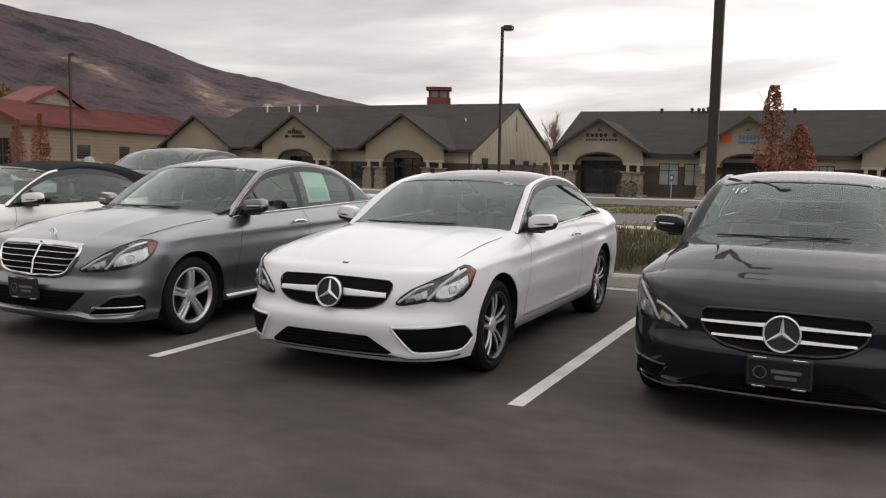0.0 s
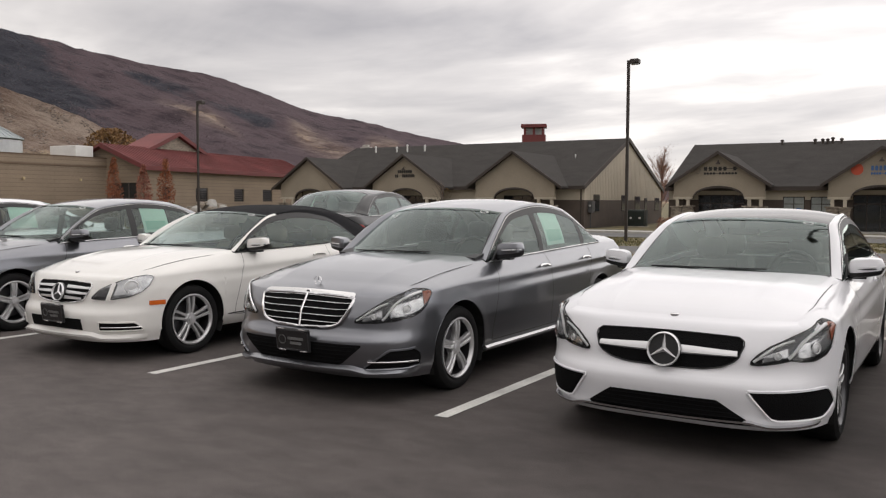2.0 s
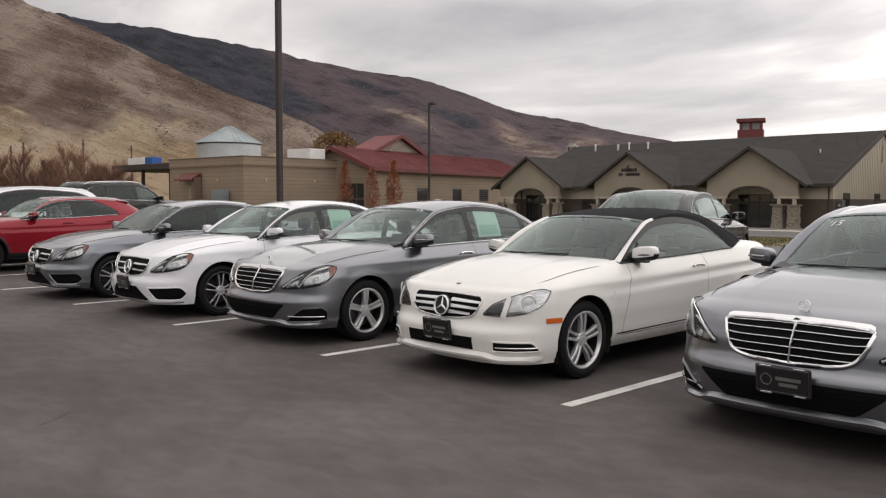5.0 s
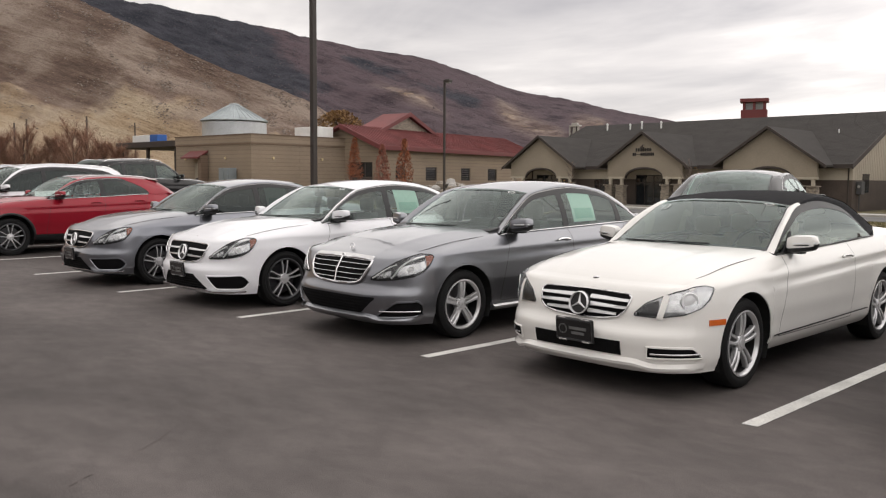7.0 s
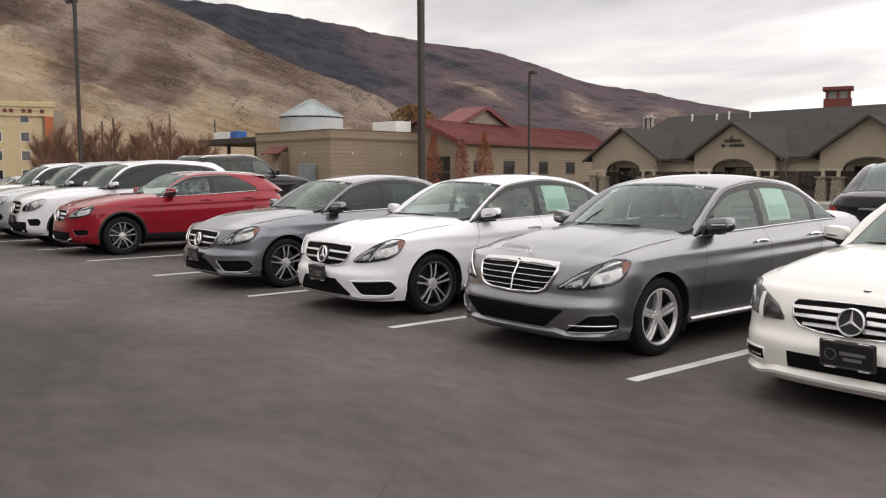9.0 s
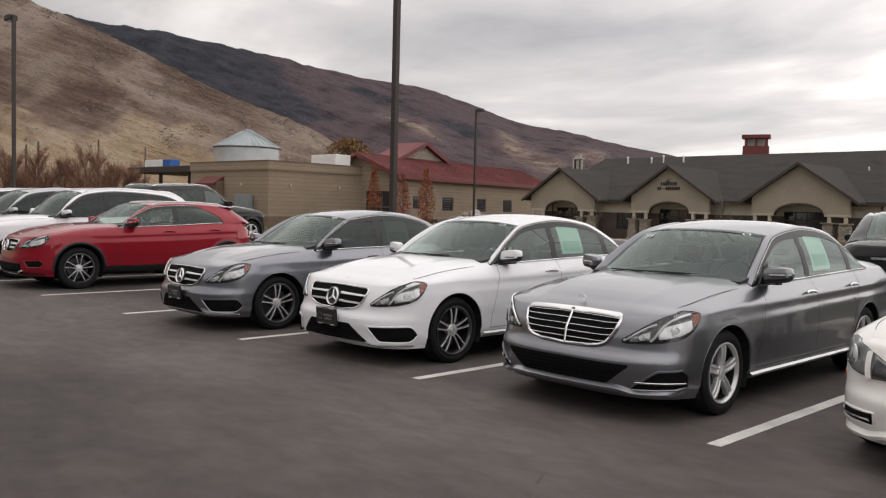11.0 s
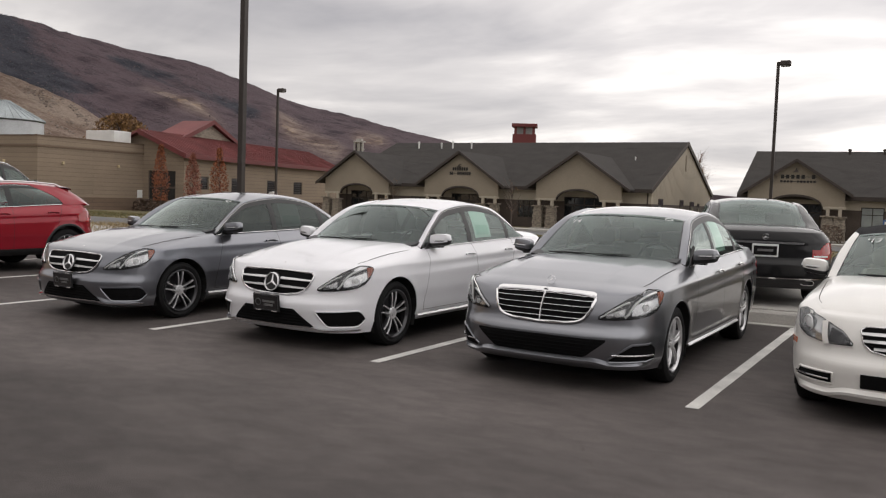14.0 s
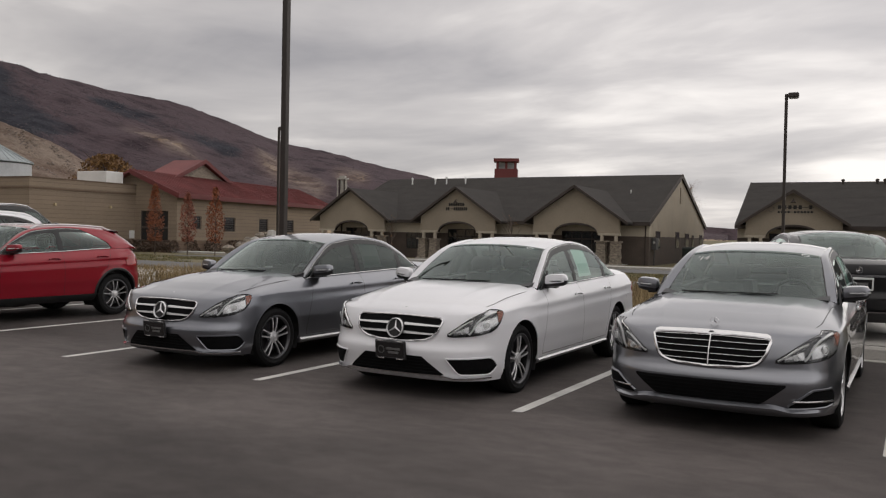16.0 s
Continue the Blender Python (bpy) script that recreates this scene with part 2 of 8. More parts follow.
def asphalt_mat():
    """Worn asphalt: broad pale and dark areas, dragged smears, and stone grain."""
    mt = bpy.data.materials.new("asphalt")
    mt.use_nodes = True
    n, l = mt.node_tree.nodes, mt.node_tree.links
    b = n["Principled BSDF"]
    b.inputs["Specular IOR Level"].default_value = 0.15
    tc = n.new("ShaderNodeTexCoord")

    def layer(scale, stretch, turn, detail, rough, lo, hi, dark, light):
        mp = n.new("ShaderNodeMapping")
        mp.inputs["Scale"].default_value = stretch
        mp.inputs["Rotation"].default_value = (0, 0, radians(turn))
        l.new(tc.outputs["Object"], mp.inputs[0])
        t = n.new("ShaderNodeTexNoise")
        t.inputs["Scale"].default_value, t.inputs["Detail"].default_value, t.inputs["Roughness"].default_value = scale, detail, rough
        t.inputs["Distortion"].default_value = 0.3
        l.new(mp.outputs[0], t.inputs["Vector"])
        r = n.new("ShaderNodeMapRange")
        r.inputs["From Min"].default_value, r.inputs["From Max"].default_value = lo, hi
        r.inputs["To Min"].default_value, r.inputs["To Max"].default_value = dark, light
        l.new(t.outputs["Fac"], r.inputs["Value"])
        return r.outputs[0], t
    k1, _ = layer(0.23, (0.55, 1.0, 1.0), 12, 4, 0.55, 0.40, 0.60, 0.74, 1.30)
    k2, smear = layer(1.1, (0.6, 1.0, 1.0), -8, 5, 0.62, 0.39, 0.61, 0.87, 1.15)
    k3, _ = layer(6.0, (0.6, 1.0, 1.0), 20, 4, 0.6, 0.37, 0.63, 0.90, 1.10)
    k4, grain = layer(150.0, (1, 1, 1), 0, 2, 0.6, 0.34, 0.66, 0.75, 1.27)
    k5, _ = layer(38.0, (1, 1, 1), 0, 3, 0.7, 0.62, 0.74, 1.0, 1.35)
    out = k1
    for k in (k2, k3, k4, k5):
        mlt = n.new("ShaderNodeMath")
        mlt.operation = "MULTIPLY"
        l.new(out, mlt.inputs[0])
        l.new(k, mlt.inputs[1])
        out = mlt.outputs[0]
    col = n.new("ShaderNodeVectorMath")
    col.operation = "SCALE"
    col.inputs[0].default_value = (0.0875, 0.0768, 0.0738)
    l.new(out, col.inputs["Scale"])
    l.new(col.outputs[0], b.inputs["Base Color"])
    rr = n.new("ShaderNodeMapRange")
    rr.inputs["To Min"].default_value, rr.inputs["To Max"].default_value = 0.62, 0.95
    l.new(smear.outputs["Fac"], rr.inputs["Value"])
    l.new(rr.outputs[0], b.inputs["Roughness"])
    bp = n.new("ShaderNodeBump")
    bp.inputs["Strength"].default_value, bp.inputs["Distance"].default_value = 0.55, 0.006
    l.new(grain.outputs["Fac"], bp.inputs["Height"])
    l.new(bp.outputs[0], b.inputs["Normal"])
    return mt


M_ASPHALT = asphalt_mat()
M_ROAD = surf("road_surface", (0.11, 0.108, 0.105), 0.9, var=0.15, scale=0.3, fine=60, bump=0.2)
M_LINE = surf("white_line_paint", (0.62, 0.61, 0.58), 0.7, var=0.22, scale=3, fine=90, bump=0.2, bscale=150)
M_CONC = surf("concrete", (0.40, 0.385, 0.36), 0.85, var=0.16, scale=1.2, fine=50, bump=0.2)
M_SOIL = surf("dry_lawn", (0.085, 0.082, 0.032), 0.95, var=0.45, scale=0.5, fine=8, bump=0.6, bscale=30, tint=(0.16, 0.13, 0.065))
M_MULCH = surf("bark_mulch", (0.075, 0.055, 0.042), 0.95, var=0.4, scale=2, fine=35, bump=0.7, bscale=40)
M_SHINGLE = surf("grey_shingle", (0.052, 0.048, 0.045), 0.95, spec=0.15, var=0.16, scale=0.6, fine=7, bump=0.25, bscale=14, stretch=(1, 1, 4))
M_STUCCO = surf("tan_stucco", (0.305, 0.262, 0.205), 0.9, var=0.10, scale=0.4, fine=15, bump=0.15)
M_SIDING = surf("tan_siding", (0.45, 0.40, 0.32), 0.8, var=0.08, scale=0.5, fine=12)
M_BROWN = surf("brown_wainscot", (0.085, 0.066, 0.055), 0.85, var=0.22, scale=0.8, fine=10, bump=0.3, bscale=12)
M_FASCIA = surf("dark_brown_trim", (0.045, 0.034, 0.029), 0.7, var=0.2, scale=1, fine=20)
M_STONE = surf("ledge_stone", (0.25, 0.215, 0.175), 0.9, var=0.5, scale=3.0, fine=7, bump=0.8, bscale=9, stretch=(1, 1, 2.6))
def block_mat(name, base, var):
    """Split-face block courses, seen from afar."""
    mt = surf(name, base, 0.9, var=var, scale=0.3, fine=6, bump=0.0, stretch=(1, 1, 2))
    n, l = mt.node_tree.nodes, mt.node_tree.links
    b = n["Principled BSDF"]
    tint = b.inputs["Base Color"].links[0].from_socket
    tc = n.new("ShaderNodeTexCoord")
    sp = n.new("ShaderNodeSeparateXYZ")
    l.new(tc.outputs["Object"], sp.inputs[0])
    along = n.new("ShaderNodeMath")
    l.new(sp.outputs[0], along.inputs[0])
    l.new(sp.outputs[1], along.inputs[1])
    uv = n.new("ShaderNodeCombineXYZ")
    l.new(along.outputs[0], uv.inputs[0])
    l.new(sp.outputs[2], uv.inputs[1])
    br = n.new("ShaderNodeTexBrick")
    br.inputs["Scale"].default_value = 1.0
    br.inputs["Brick Width"].default_value, br.inputs["Row Height"].default_value = 40.0, 0.4
    br.inputs["Mortar Size"].default_value = 0.03
    br.inputs["Color1"].default_value, br.inputs["Color2"].default_value = (1.04, 1.04, 1.04, 1), (0.93, 0.93, 0.93, 1)
    br.inputs["Mortar"].default_value = (0.78, 0.78, 0.78, 1)
    l.new(uv.outputs[0], br.inputs["Vector"])
    mul = n.new("ShaderNodeMix")
    mul.data_type, mul.blend_type = "RGBA", "MULTIPLY"
    mul.inputs[0].default_value = 1.0
    l.new(tint, mul.inputs[6])
    l.new(br.outputs["Color"], mul.inputs[7])
    l.new(mul.outputs[2], b.inputs["Base Color"])
    bp = n.new("ShaderNodeBump")
    bp.inputs["Strength"].default_value, bp.inputs["Distance"].default_value = 0.5, 0.01
    bp.invert = True
    l.new(br.outputs["Fac"], bp.inputs["Height"])
    l.new(bp.outputs[0], b.inputs["Normal"])
    return mt


M_CMU = block_mat("tan_block", (0.262, 0.204, 0.150), 0.10)
M_CMU_DARK = block_mat("brown_block", (0.165, 0.115, 0.082), 0.12)
M_REDROOF = surf("red_metal_roof", (0.150, 0.043, 0.042), 0.8, var=0.16, scale=0.3, fine=12, tint=(0.195, 0.062, 0.060))
M_REDTRIM = surf("dark_red_trim", (0.13, 0.024, 0.024), 0.6, var=0.15)
M_TIN = surf("blue_grey_tin", (0.34, 0.375, 0.385), 0.5, 0.4, var=0.2, scale=0.5, fine=6)
M_GALV = surf("galvanised_sheet", (0.48, 0.50, 0.51), 0.45, 0.5, var=0.12, scale=0.5, fine=6)
M_WHITE = surf("white_metal", (0.72, 0.72, 0.70), 0.5, var=0.07)
M_CABINET = surf("blue_grey_steel", (0.22, 0.25, 0.27), 0.5, 0.2, var=0.12, scale=1, fine=12)
M_BLUE = surf("blue_panel", (0.02, 0.10, 0.36), 0.5, var=0.1)
M_BRONZE = surf("bronze_paint", (0.040, 0.032, 0.028), 0.5, 0.2, var=0.2, scale=2, fine=30)
M_DARKGLASS = surf("dark_window_glass", (0.018, 0.021, 0.024), 0.06, var=0.2, spec=0.8)
M_LIGHTPANE = surf("blind_behind_glass", (0.34, 0.37, 0.36), 0.12, var=0.12, spec=0.8)
M_ORANGE_STUCCO = surf("orange_stucco", (0.42, 0.13, 0.055), 0.9, var=0.1)
M_PANEL = surf("dark_metal_panel", (0.07, 0.07, 0.072), 0.5, var=0.08, scale=0.4, fine=8)
M_CREAM = surf("cream_stucco", (0.52, 0.42, 0.26), 0.9, var=0.08)
M_SIGN_RED = surf("orange_sign", (0.55, 0.085, 0.04), 0.5, var=0.08)
M_SIGN_BLUE = surf("blue_sign", (0.06, 0.14, 0.33), 0.5, var=0.08)
M_SIGN_DARK = surf("black_letters", (0.018, 0.016, 0.016), 0.5, var=0.1)
M_LAMPGLASS = surf("lamp_lens", (0.35, 0.35, 0.34), 0.2, var=0.05)
M_BARK = surf("bark", (0.11, 0.085, 0.07), 0.9, var=0.3, scale=6, fine=40, bump=0.5)


def leaf_mat(name, lo, hi):
    """Leaf colour that varies from leaf to leaf."""
    mt = bpy.data.materials.new(name)
    mt.use_nodes = True
    n, l = mt.node_tree.nodes, mt.node_tree.links
    b = n["Principled BSDF"]
    b.inputs["Roughness"].default_value = 0.75
    g = n.new("ShaderNodeNewGeometry")
    r = n.new("ShaderNodeValToRGB")
    r.color_ramp.elements[0].color, r.color_ramp.elements[1].color = (*lo, 1), (*hi, 1)
    l.new(g.outputs["Random Per Island"], r.inputs[0])
    l.new(r.outputs[0], b.inputs["Base Color"])
    return mt


M_LEAF_RED = leaf_mat("autumn_leaf_red", (0.17, 0.050, 0.035), (0.34, 0.13, 0.08))
M_LEAF_ORANGE = leaf_mat("autumn_leaf_orange", (0.175, 0.052, 0.024), (0.35, 0.120, 0.048))
M_LEAF_GOLD = leaf_mat("autumn_leaf_gold", (0.12, 0.062, 0.025), (0.26, 0.145, 0.05))
M_LEAF_BROWN = leaf_mat("hedge_leaf", (0.045, 0.030, 0.022), (0.12, 0.075, 0.05))
M_TWIG = leaf_mat("bare_twig", (0.15, 0.080, 0.055), (0.33, 0.175, 0.115))
M_BLADE_TAN = leaf_mat("dry_grass_blade", (0.19, 0.14, 0.065), (0.40, 0.30, 0.16))
M_BLADE_DARK = leaf_mat("green_grass_blade", (0.05, 0.055, 0.026), (0.14, 0.125, 0.062))
M_BLADE_LAWN = leaf_mat("lawn_blade", (0.07, 0.075, 0.025), (0.21, 0.17, 0.075))


def hill_mat():
    """Dry grass low down, scrub and rock higher up, broken by gullies; distance haze is mixed into scrub and fir."""
    mt = bpy.data.materials.new("mountain_scrub")
    mt.use_nodes = True
    n, l = mt.node_tree.nodes, mt.node_tree.links
    b = n["Principled BSDF"]
    b.inputs["Roughness"].default_value = 0.95
    b.inputs["Specular IOR Level"].default_value = 0.1
    tc = n.new("ShaderNodeTexCoord")

    def noise_node(scale, detail, stretch=(1, 1, 1), rough=0.6):
        mp = n.new("ShaderNodeMapping")
        mp.inputs["Scale"].default_value = stretch
        l.new(tc.outputs["Object"], mp.inputs[0])
        t = n.new("ShaderNodeTexNoise")
        t.inputs["Scale"].default_value, t.inputs["Detail"].default_value, t.inputs["Roughness"].default_value = scale, detail, rough
        l.new(mp.outputs[0], t.inputs["Vector"])
        return t
    patches = noise_node(0.024, 11, (1, 1, 1), 0.72)
    clumps = noise_node(0.11, 9, rough=0.78)
    streak = noise_node(1.0, 8, (0.020, 0.009, 0.011), 0.6)
    streak.noise_type = "RIDGED_MULTIFRACTAL"
    streak.inputs["Offset"].default_value = 0.9
    streak.inputs["Gain"].default_value = 1.6
    dots = noise_node(0.45, 6, (1, 1, 1.6), rough=0.72)
    # long bands that run slantwise down the slope
    turn = n.new("ShaderNodeMapping")
    turn.inputs["Rotation"].default_value = (0, 0, radians(-60))
    l.new(tc.outputs["Object"], turn.inputs[0])
    slant = n.new("ShaderNodeMapping")
    slant.inputs["Rotation"].default_value = (0, radians(-20), 0)
    l.new(turn.outputs[0], slant.inputs[0])
    bands = noise_node(1.0, 8, (0.012, 0.022, 0.095), 0.72)
    l.new(slant.outputs[0], bands.inputs["Vector"].links[0].from_node.inputs[0])
    s4 = n.new("ShaderNodeMath")
    s4.operation = "MULTIPLY"
    s4.inputs[1].default_value = 0.68
    l.new(bands.outputs["Fac"], s4.inputs[0])
    s1 = n.new("ShaderNodeMath")
    s1.operation = "MULTIPLY_ADD"
    s1.inputs[1].default_value = 0.11
    l.new(clumps.outputs["Fac"], s1.inputs[0])
    s2 = n.new("ShaderNodeMath")
    s2.operation = "MULTIPLY_ADD"
    s2.inputs[1].default_value = 0.13
    l.new(streak.outputs["Fac"], s2.inputs[0])
    s3 = n.new("ShaderNodeMath")
    s3.operation = "MULTIPLY_ADD"
    s3.inputs[1].default_value = 0.17
    l.new(s4.outputs[0], s3.inputs[2])
    l.new(dots.outputs["Fac"], s3.inputs[0])
    l.new(s3.outputs[0], s2.inputs[2])
    l.new(s2.outputs[0], s1.inputs[2])
    specks = s1
    vc = n.new("ShaderNodeVertexColor")
    vc.layer_name = "cover"
    grass = n.new("ShaderNodeValToRGB")
    grass.color_ramp.elements[0].position, grass.color_ramp.elements[0].color = 0.41, (0.160, 0.108, 0.068, 1)
    grass.color_ramp.elements[1].position, grass.color_ramp.elements[1].color = 0.53, (0.40, 0.298, 0.198, 1)
    chalk = grass.color_ramp.elements.new(0.68)
    chalk.color = (0.48, 0.388, 0.282, 1)
    l.new(specks.outputs[0], grass.inputs[0])
    # scrub and fir ramps are shifted to purple and blue to stand in for haze
    scrub = n.new("ShaderNodeValToRGB")
    scrub.color_ramp.elements[0].position, scrub.color_ramp.elements[0].color = 0.40, (0.038, 0.030, 0.036, 1)
    scrub.color_ramp.elements[1].position, scrub.color_ramp.elements[1].color = 0.60, (0.096, 0.072, 0.080, 1)
    l.new(specks.outputs[0], scrub.inputs[0])
    fir = n.new("ShaderNodeValToRGB")
    fir.color_ramp.elements[0].position, fir.color_ramp.elements[0].color = 0.42, (0.020, 0.022, 0.029, 1)
    fir.color_ramp.elements[1].position, fir.color_ramp.elements[1].color = 0.64, (0.052, 0.052, 0.063, 1)
    l.new(specks.outputs[0], fir.inputs[0])
    sep2 = n.new("ShaderNodeSeparateColor")
    l.new(vc.outputs["Color"], sep2.inputs[0])

    def wobble(sock, amount):
        a = n.new("ShaderNodeMath")
        a.operation = "MULTIPLY_ADD"
        a.inputs[1].default_value = amount
        l.new(patches.outputs["Fac"], a.inputs[0])
        l.new(sock, a.inputs[2])
        s = n.new("ShaderNodeMapRange")
        s.inputs["From Min"].default_value, s.inputs["From Max"].default_value = amount * 0.5 + 0.35, amount * 0.5 + 0.65
        l.new(a.outputs[0], s.inputs["Value"])
        return s.outputs[0]
    m1 = n.new("ShaderNodeMix")
    m1.data_type = "RGBA"
    l.new(wobble(sep2.outputs[0], 1.2), m1.inputs[0])
    l.new(grass.outputs[0], m1.inputs[7])
    rock = n.new("ShaderNodeValToRGB")
    rock.color_ramp.elements[0].position, rock.color_ramp.elements[0].color = 0.41, (0.080, 0.059, 0.050, 1)
    rock.color_ramp.elements[1].position, rock.color_ramp.elements[1].color = 0.54, (0.175, 0.124, 0.100, 1)
    pale = rock.color_ramp.elements.new(0.70)
    pale.color = (0.33, 0.265, 0.22, 1)
    l.new(specks.outputs[0], rock.inputs[0])
    m0 = n.new("ShaderNodeMix")
    m0.data_type = "RGBA"
    l.new(sep2.outputs[2], m0.inputs[0])
    l.new(scrub.outputs[0], m0.inputs[6])
    l.new(rock.outputs[0], m0.inputs[7])
    l.new(m0.outputs[2], m1.inputs[6])
    m2 = n.new("ShaderNodeMix")
    m2.data_type = "RGBA"
    l.new(wobble(sep2.outputs[1], 0.9), m2.inputs[0])
    l.new(m1.outputs[2], m2.inputs[6])
    l.new(fir.outputs[0], m2.inputs[7])
    l.new(m2.outputs[2], b.inputs["Base Color"])
    bp = n.new("ShaderNodeBump")
    bp.inputs["Strength"].default_value, bp.inputs["Distance"].default_value = 1.0, 9.0
    l.new(specks.outputs[0], bp.inputs["Height"])
    l.new(bp.outputs[0], b.inputs["Normal"])
    return mt


M_HILL = hill_mat()
M_SHRUB = leaf_mat("hill_shrub", (0.19, 0.132, 0.092), (0.33, 0.235, 0.165))
M_HEATH = leaf_mat("ridge_heath", (0.055, 0.041, 0.046), (0.110, 0.082, 0.088))
M_ROCK_FAR = leaf_mat("hill_rock", (0.13, 0.100, 0.085), (0.30, 0.25, 0.215))
# fir colour with the same blue haze mixed in
M_FIR = leaf_mat("hill_fir_hazed", (0.020, 0.023, 0.030), (0.048, 0.050, 0.060))


# ---- ground ----
def ground_height(x, y):
    """The land: a kerbed planting strip behind the lot, then a slow fall to the buildings."""
    if y < 9.5:
        return -0.08
    return smooth_table(y, [(9.5, 0.10), (14, 0.10), (22, -0.08), (34, -0.35), (46, -0.62), (58, -0.85), (400, -0.9)])


ys = [-2500, -400, -60, 0, 9.3, 9.49, 9.51, 11, 13, 15, 18, 22, 26, 30, 34, 38, 42, 46, 50, 54, 58, 62, 80, 120, 250, 700, 2500, 4500]
xs = [-4500, -1500, -500, -250, -150, -100, -60, -40, -20, 0, 20, 40, 80, 200, 600, 2500]
part("ground", Geo().grid([[(x, y, ground_height(x, y)) for x in xs] for y in ys]), M_SOIL, smooth=40)
tagged(bpy.data.objects["ground"], "dry autumn lawn and bare soil around the lot", "ground", kind="structure")

tagged(part("parking_lot", Geo().box(-140, -60, -0.3, 70, 9.06, 0.0), M_ASPHALT), "dark grey asphalt of a car park, faintly stained", "parking lot", kind="structure")


def strip(name, x0, x1, y0, y1, lift, mat, label, cat):
    rows = []
    n = max(2, int((y1 - y0) / 2) + 1)
    for i in range(n):
        y = y0 + (y1 - y0) * i / (n - 1)
        rows.append([(x0 + (x1 - x0) * k / 8, y, ground_height(0, y) + lift) for k in range(9)])
    g = Geo().grid(rows)
    g.grid([[(x, y, z - 0.4) for x, y, z in r] for r in rows])
    for a, b in ((rows[0], [(x, y, z - 0.4) for x, y, z in rows[0]]), (rows[-1], [(x, y, z - 0.4) for x, y, z in rows[-1]])):
        g.grid([a, b])
    return tagged(part(name, g, mat), label, cat, kind="structure")


tagged(part("planting_bed", Geo().box(-140, 9.52, -0.2, 70, 13.9, 0.115), M_MULCH), "bark mulch planting bed behind the kerb", "planting bed", kind="structure")
strip("pavement", -140, 70, 18.6, 20.2, 0.05, M_CONC, "pale concrete pavement beside the road", "pavement")
strip("road", -140, 70, 21.5, 30.5, 0.02, M_ROAD, "worn grey asphalt road", "road")
strip("far_parking_lot", -60, 70, 46.5, 58.0, 0.03, M_ROAD, "grey asphalt apron in front of the shops", "parking lot")
strip("far_pavement", -70, 70, 58.2, 60.6, 0.16, M_CONC, "pale concrete pavement in front of the shops", "pavement")

# the kerb in cast lengths, with a gutter pan in front
kerb = tagged(thing("kerb", "pale grey concrete kerb with a flat gutter", "kerb"), kind="structure")
kerb_prof = [(9.35, -0.05), (9.37, 0.12), (9.40, 0.15), (9.51, 0.15), (9.52, -0.05)]
kerb_mesh = Geo().prism(kerb_prof, 0.004, 3.04, "x").mesh("kerb_stone", M_CONC)
pan_mesh = Geo().prism([(9.065, -0.05), (9.065, 0.006), (9.345, -0.008), (9.345, -0.05)], 0.004, 3.04, "x").mesh("gutter_pan", M_CONC)
for k in range(34):
    part("kerb_stone", kerb_mesh, None, kerb, m=pose(-84 + k * 3.048, 0, 0))
    part("gutter_pan", pan_mesh, None, kerb, m=pose(-84 + k * 3.048, 0, 0))

# bay lines: 2.78 m apart, leaning 3 degrees
LEAN_X = 0.052
line_geo = Geo()
rnd = random.Random(4)
for i in range(27):
    y0, y1 = 3.97 + 5.07 * i / 27, 3.97 + 5.07 * (i + 1) / 27
    w0, w1 = 0.052 + rnd.uniform(-0.003, 0.003), 0.052
    line_geo.add([(LEAN_X * (y0 - 3.97) - w0, y0, 0.004), (LEAN_X * (y0 - 3.97) + w0, y0, 0.004), (LEAN_X * (y1 - 3.97) + w1, y1, 0.004), (LEAN_X * (y1 - 3.97) - w1, y1, 0.004)], [(0, 1, 2, 3)])
line_mesh = line_geo.mesh("bay_line", M_LINE)
for k in range(-4, 22):
    ob = part("bay_line", line_mesh, None, None, m=pose(-9.0 - 2.78 * k, 0, 0))
    tagged(ob, "worn white painted bay line on asphalt", "bay line", "bay lines", "structure")

# a worn paving joint, open in short ragged stretches
joint = Geo()
rj = random.Random(23)
for k in range(46):
    if rj.random() < 0.48:
        continue
    q0, q1 = k / 46, (k + 1) / 46
    side = rj.uniform(-0.012, 0.012)
    wj = rj.uniform(0.002, 0.009)
    ends_ = []
    for q in (q0, q1):
        ends_.append((-8.18 - 1.40 * q + 0.06 * math.sin(7 * q) + side, 0.68 + 2.25 * q))
    (xa, ya), (xb, yb) = ends_
    joint.add([(xa - wj, ya, 0.002), (xa + wj * 0.6, ya, 0.002), (xb + wj, yb, 0.002), (xb - wj * 0.7, yb, 0.002)], [(0, 1, 2, 3)])
tagged(part("paving_joint", joint, M_FASCIA), "worn dark joint across the asphalt", "joint", kind="structure")

# a raised concrete pad where a saloon stands on show
tagged(part("display_pad", Geo().box(-12.0, 9.53, -0.1, -7.75, 15.8, 0.17, 0.01), M_CONC), "raised concrete display pad behind the kerb", "pad", kind="structure")
tagged(part("rear_drive", Geo().box(-40, 10.6, -0.1, -23.6, 14.4, 0.14, 0.01), M_CONC), "pale concrete drive behind the planting bed", "drive", kind="structure")

tagged(part("display_pad", Geo().box(-34.0, 9.6, -0.1, -27.0, 16.4, 0.22, 0.01), M_CONC), "raised concrete display pad beside the rear drive", "pad", kind="structure")

# unseen wall across the lot, behind the walk, added to darken the cars' reflections
tagged(part("unseen_wall_south", Geo().box(-70, -24.6, -0.3, 45, -24.2, 7.6), M_PANEL), "unseen plain dark wall across the lot, added to darken reflections", "wall", kind="structure")

# ---- mountains ----
SLOPES = {}


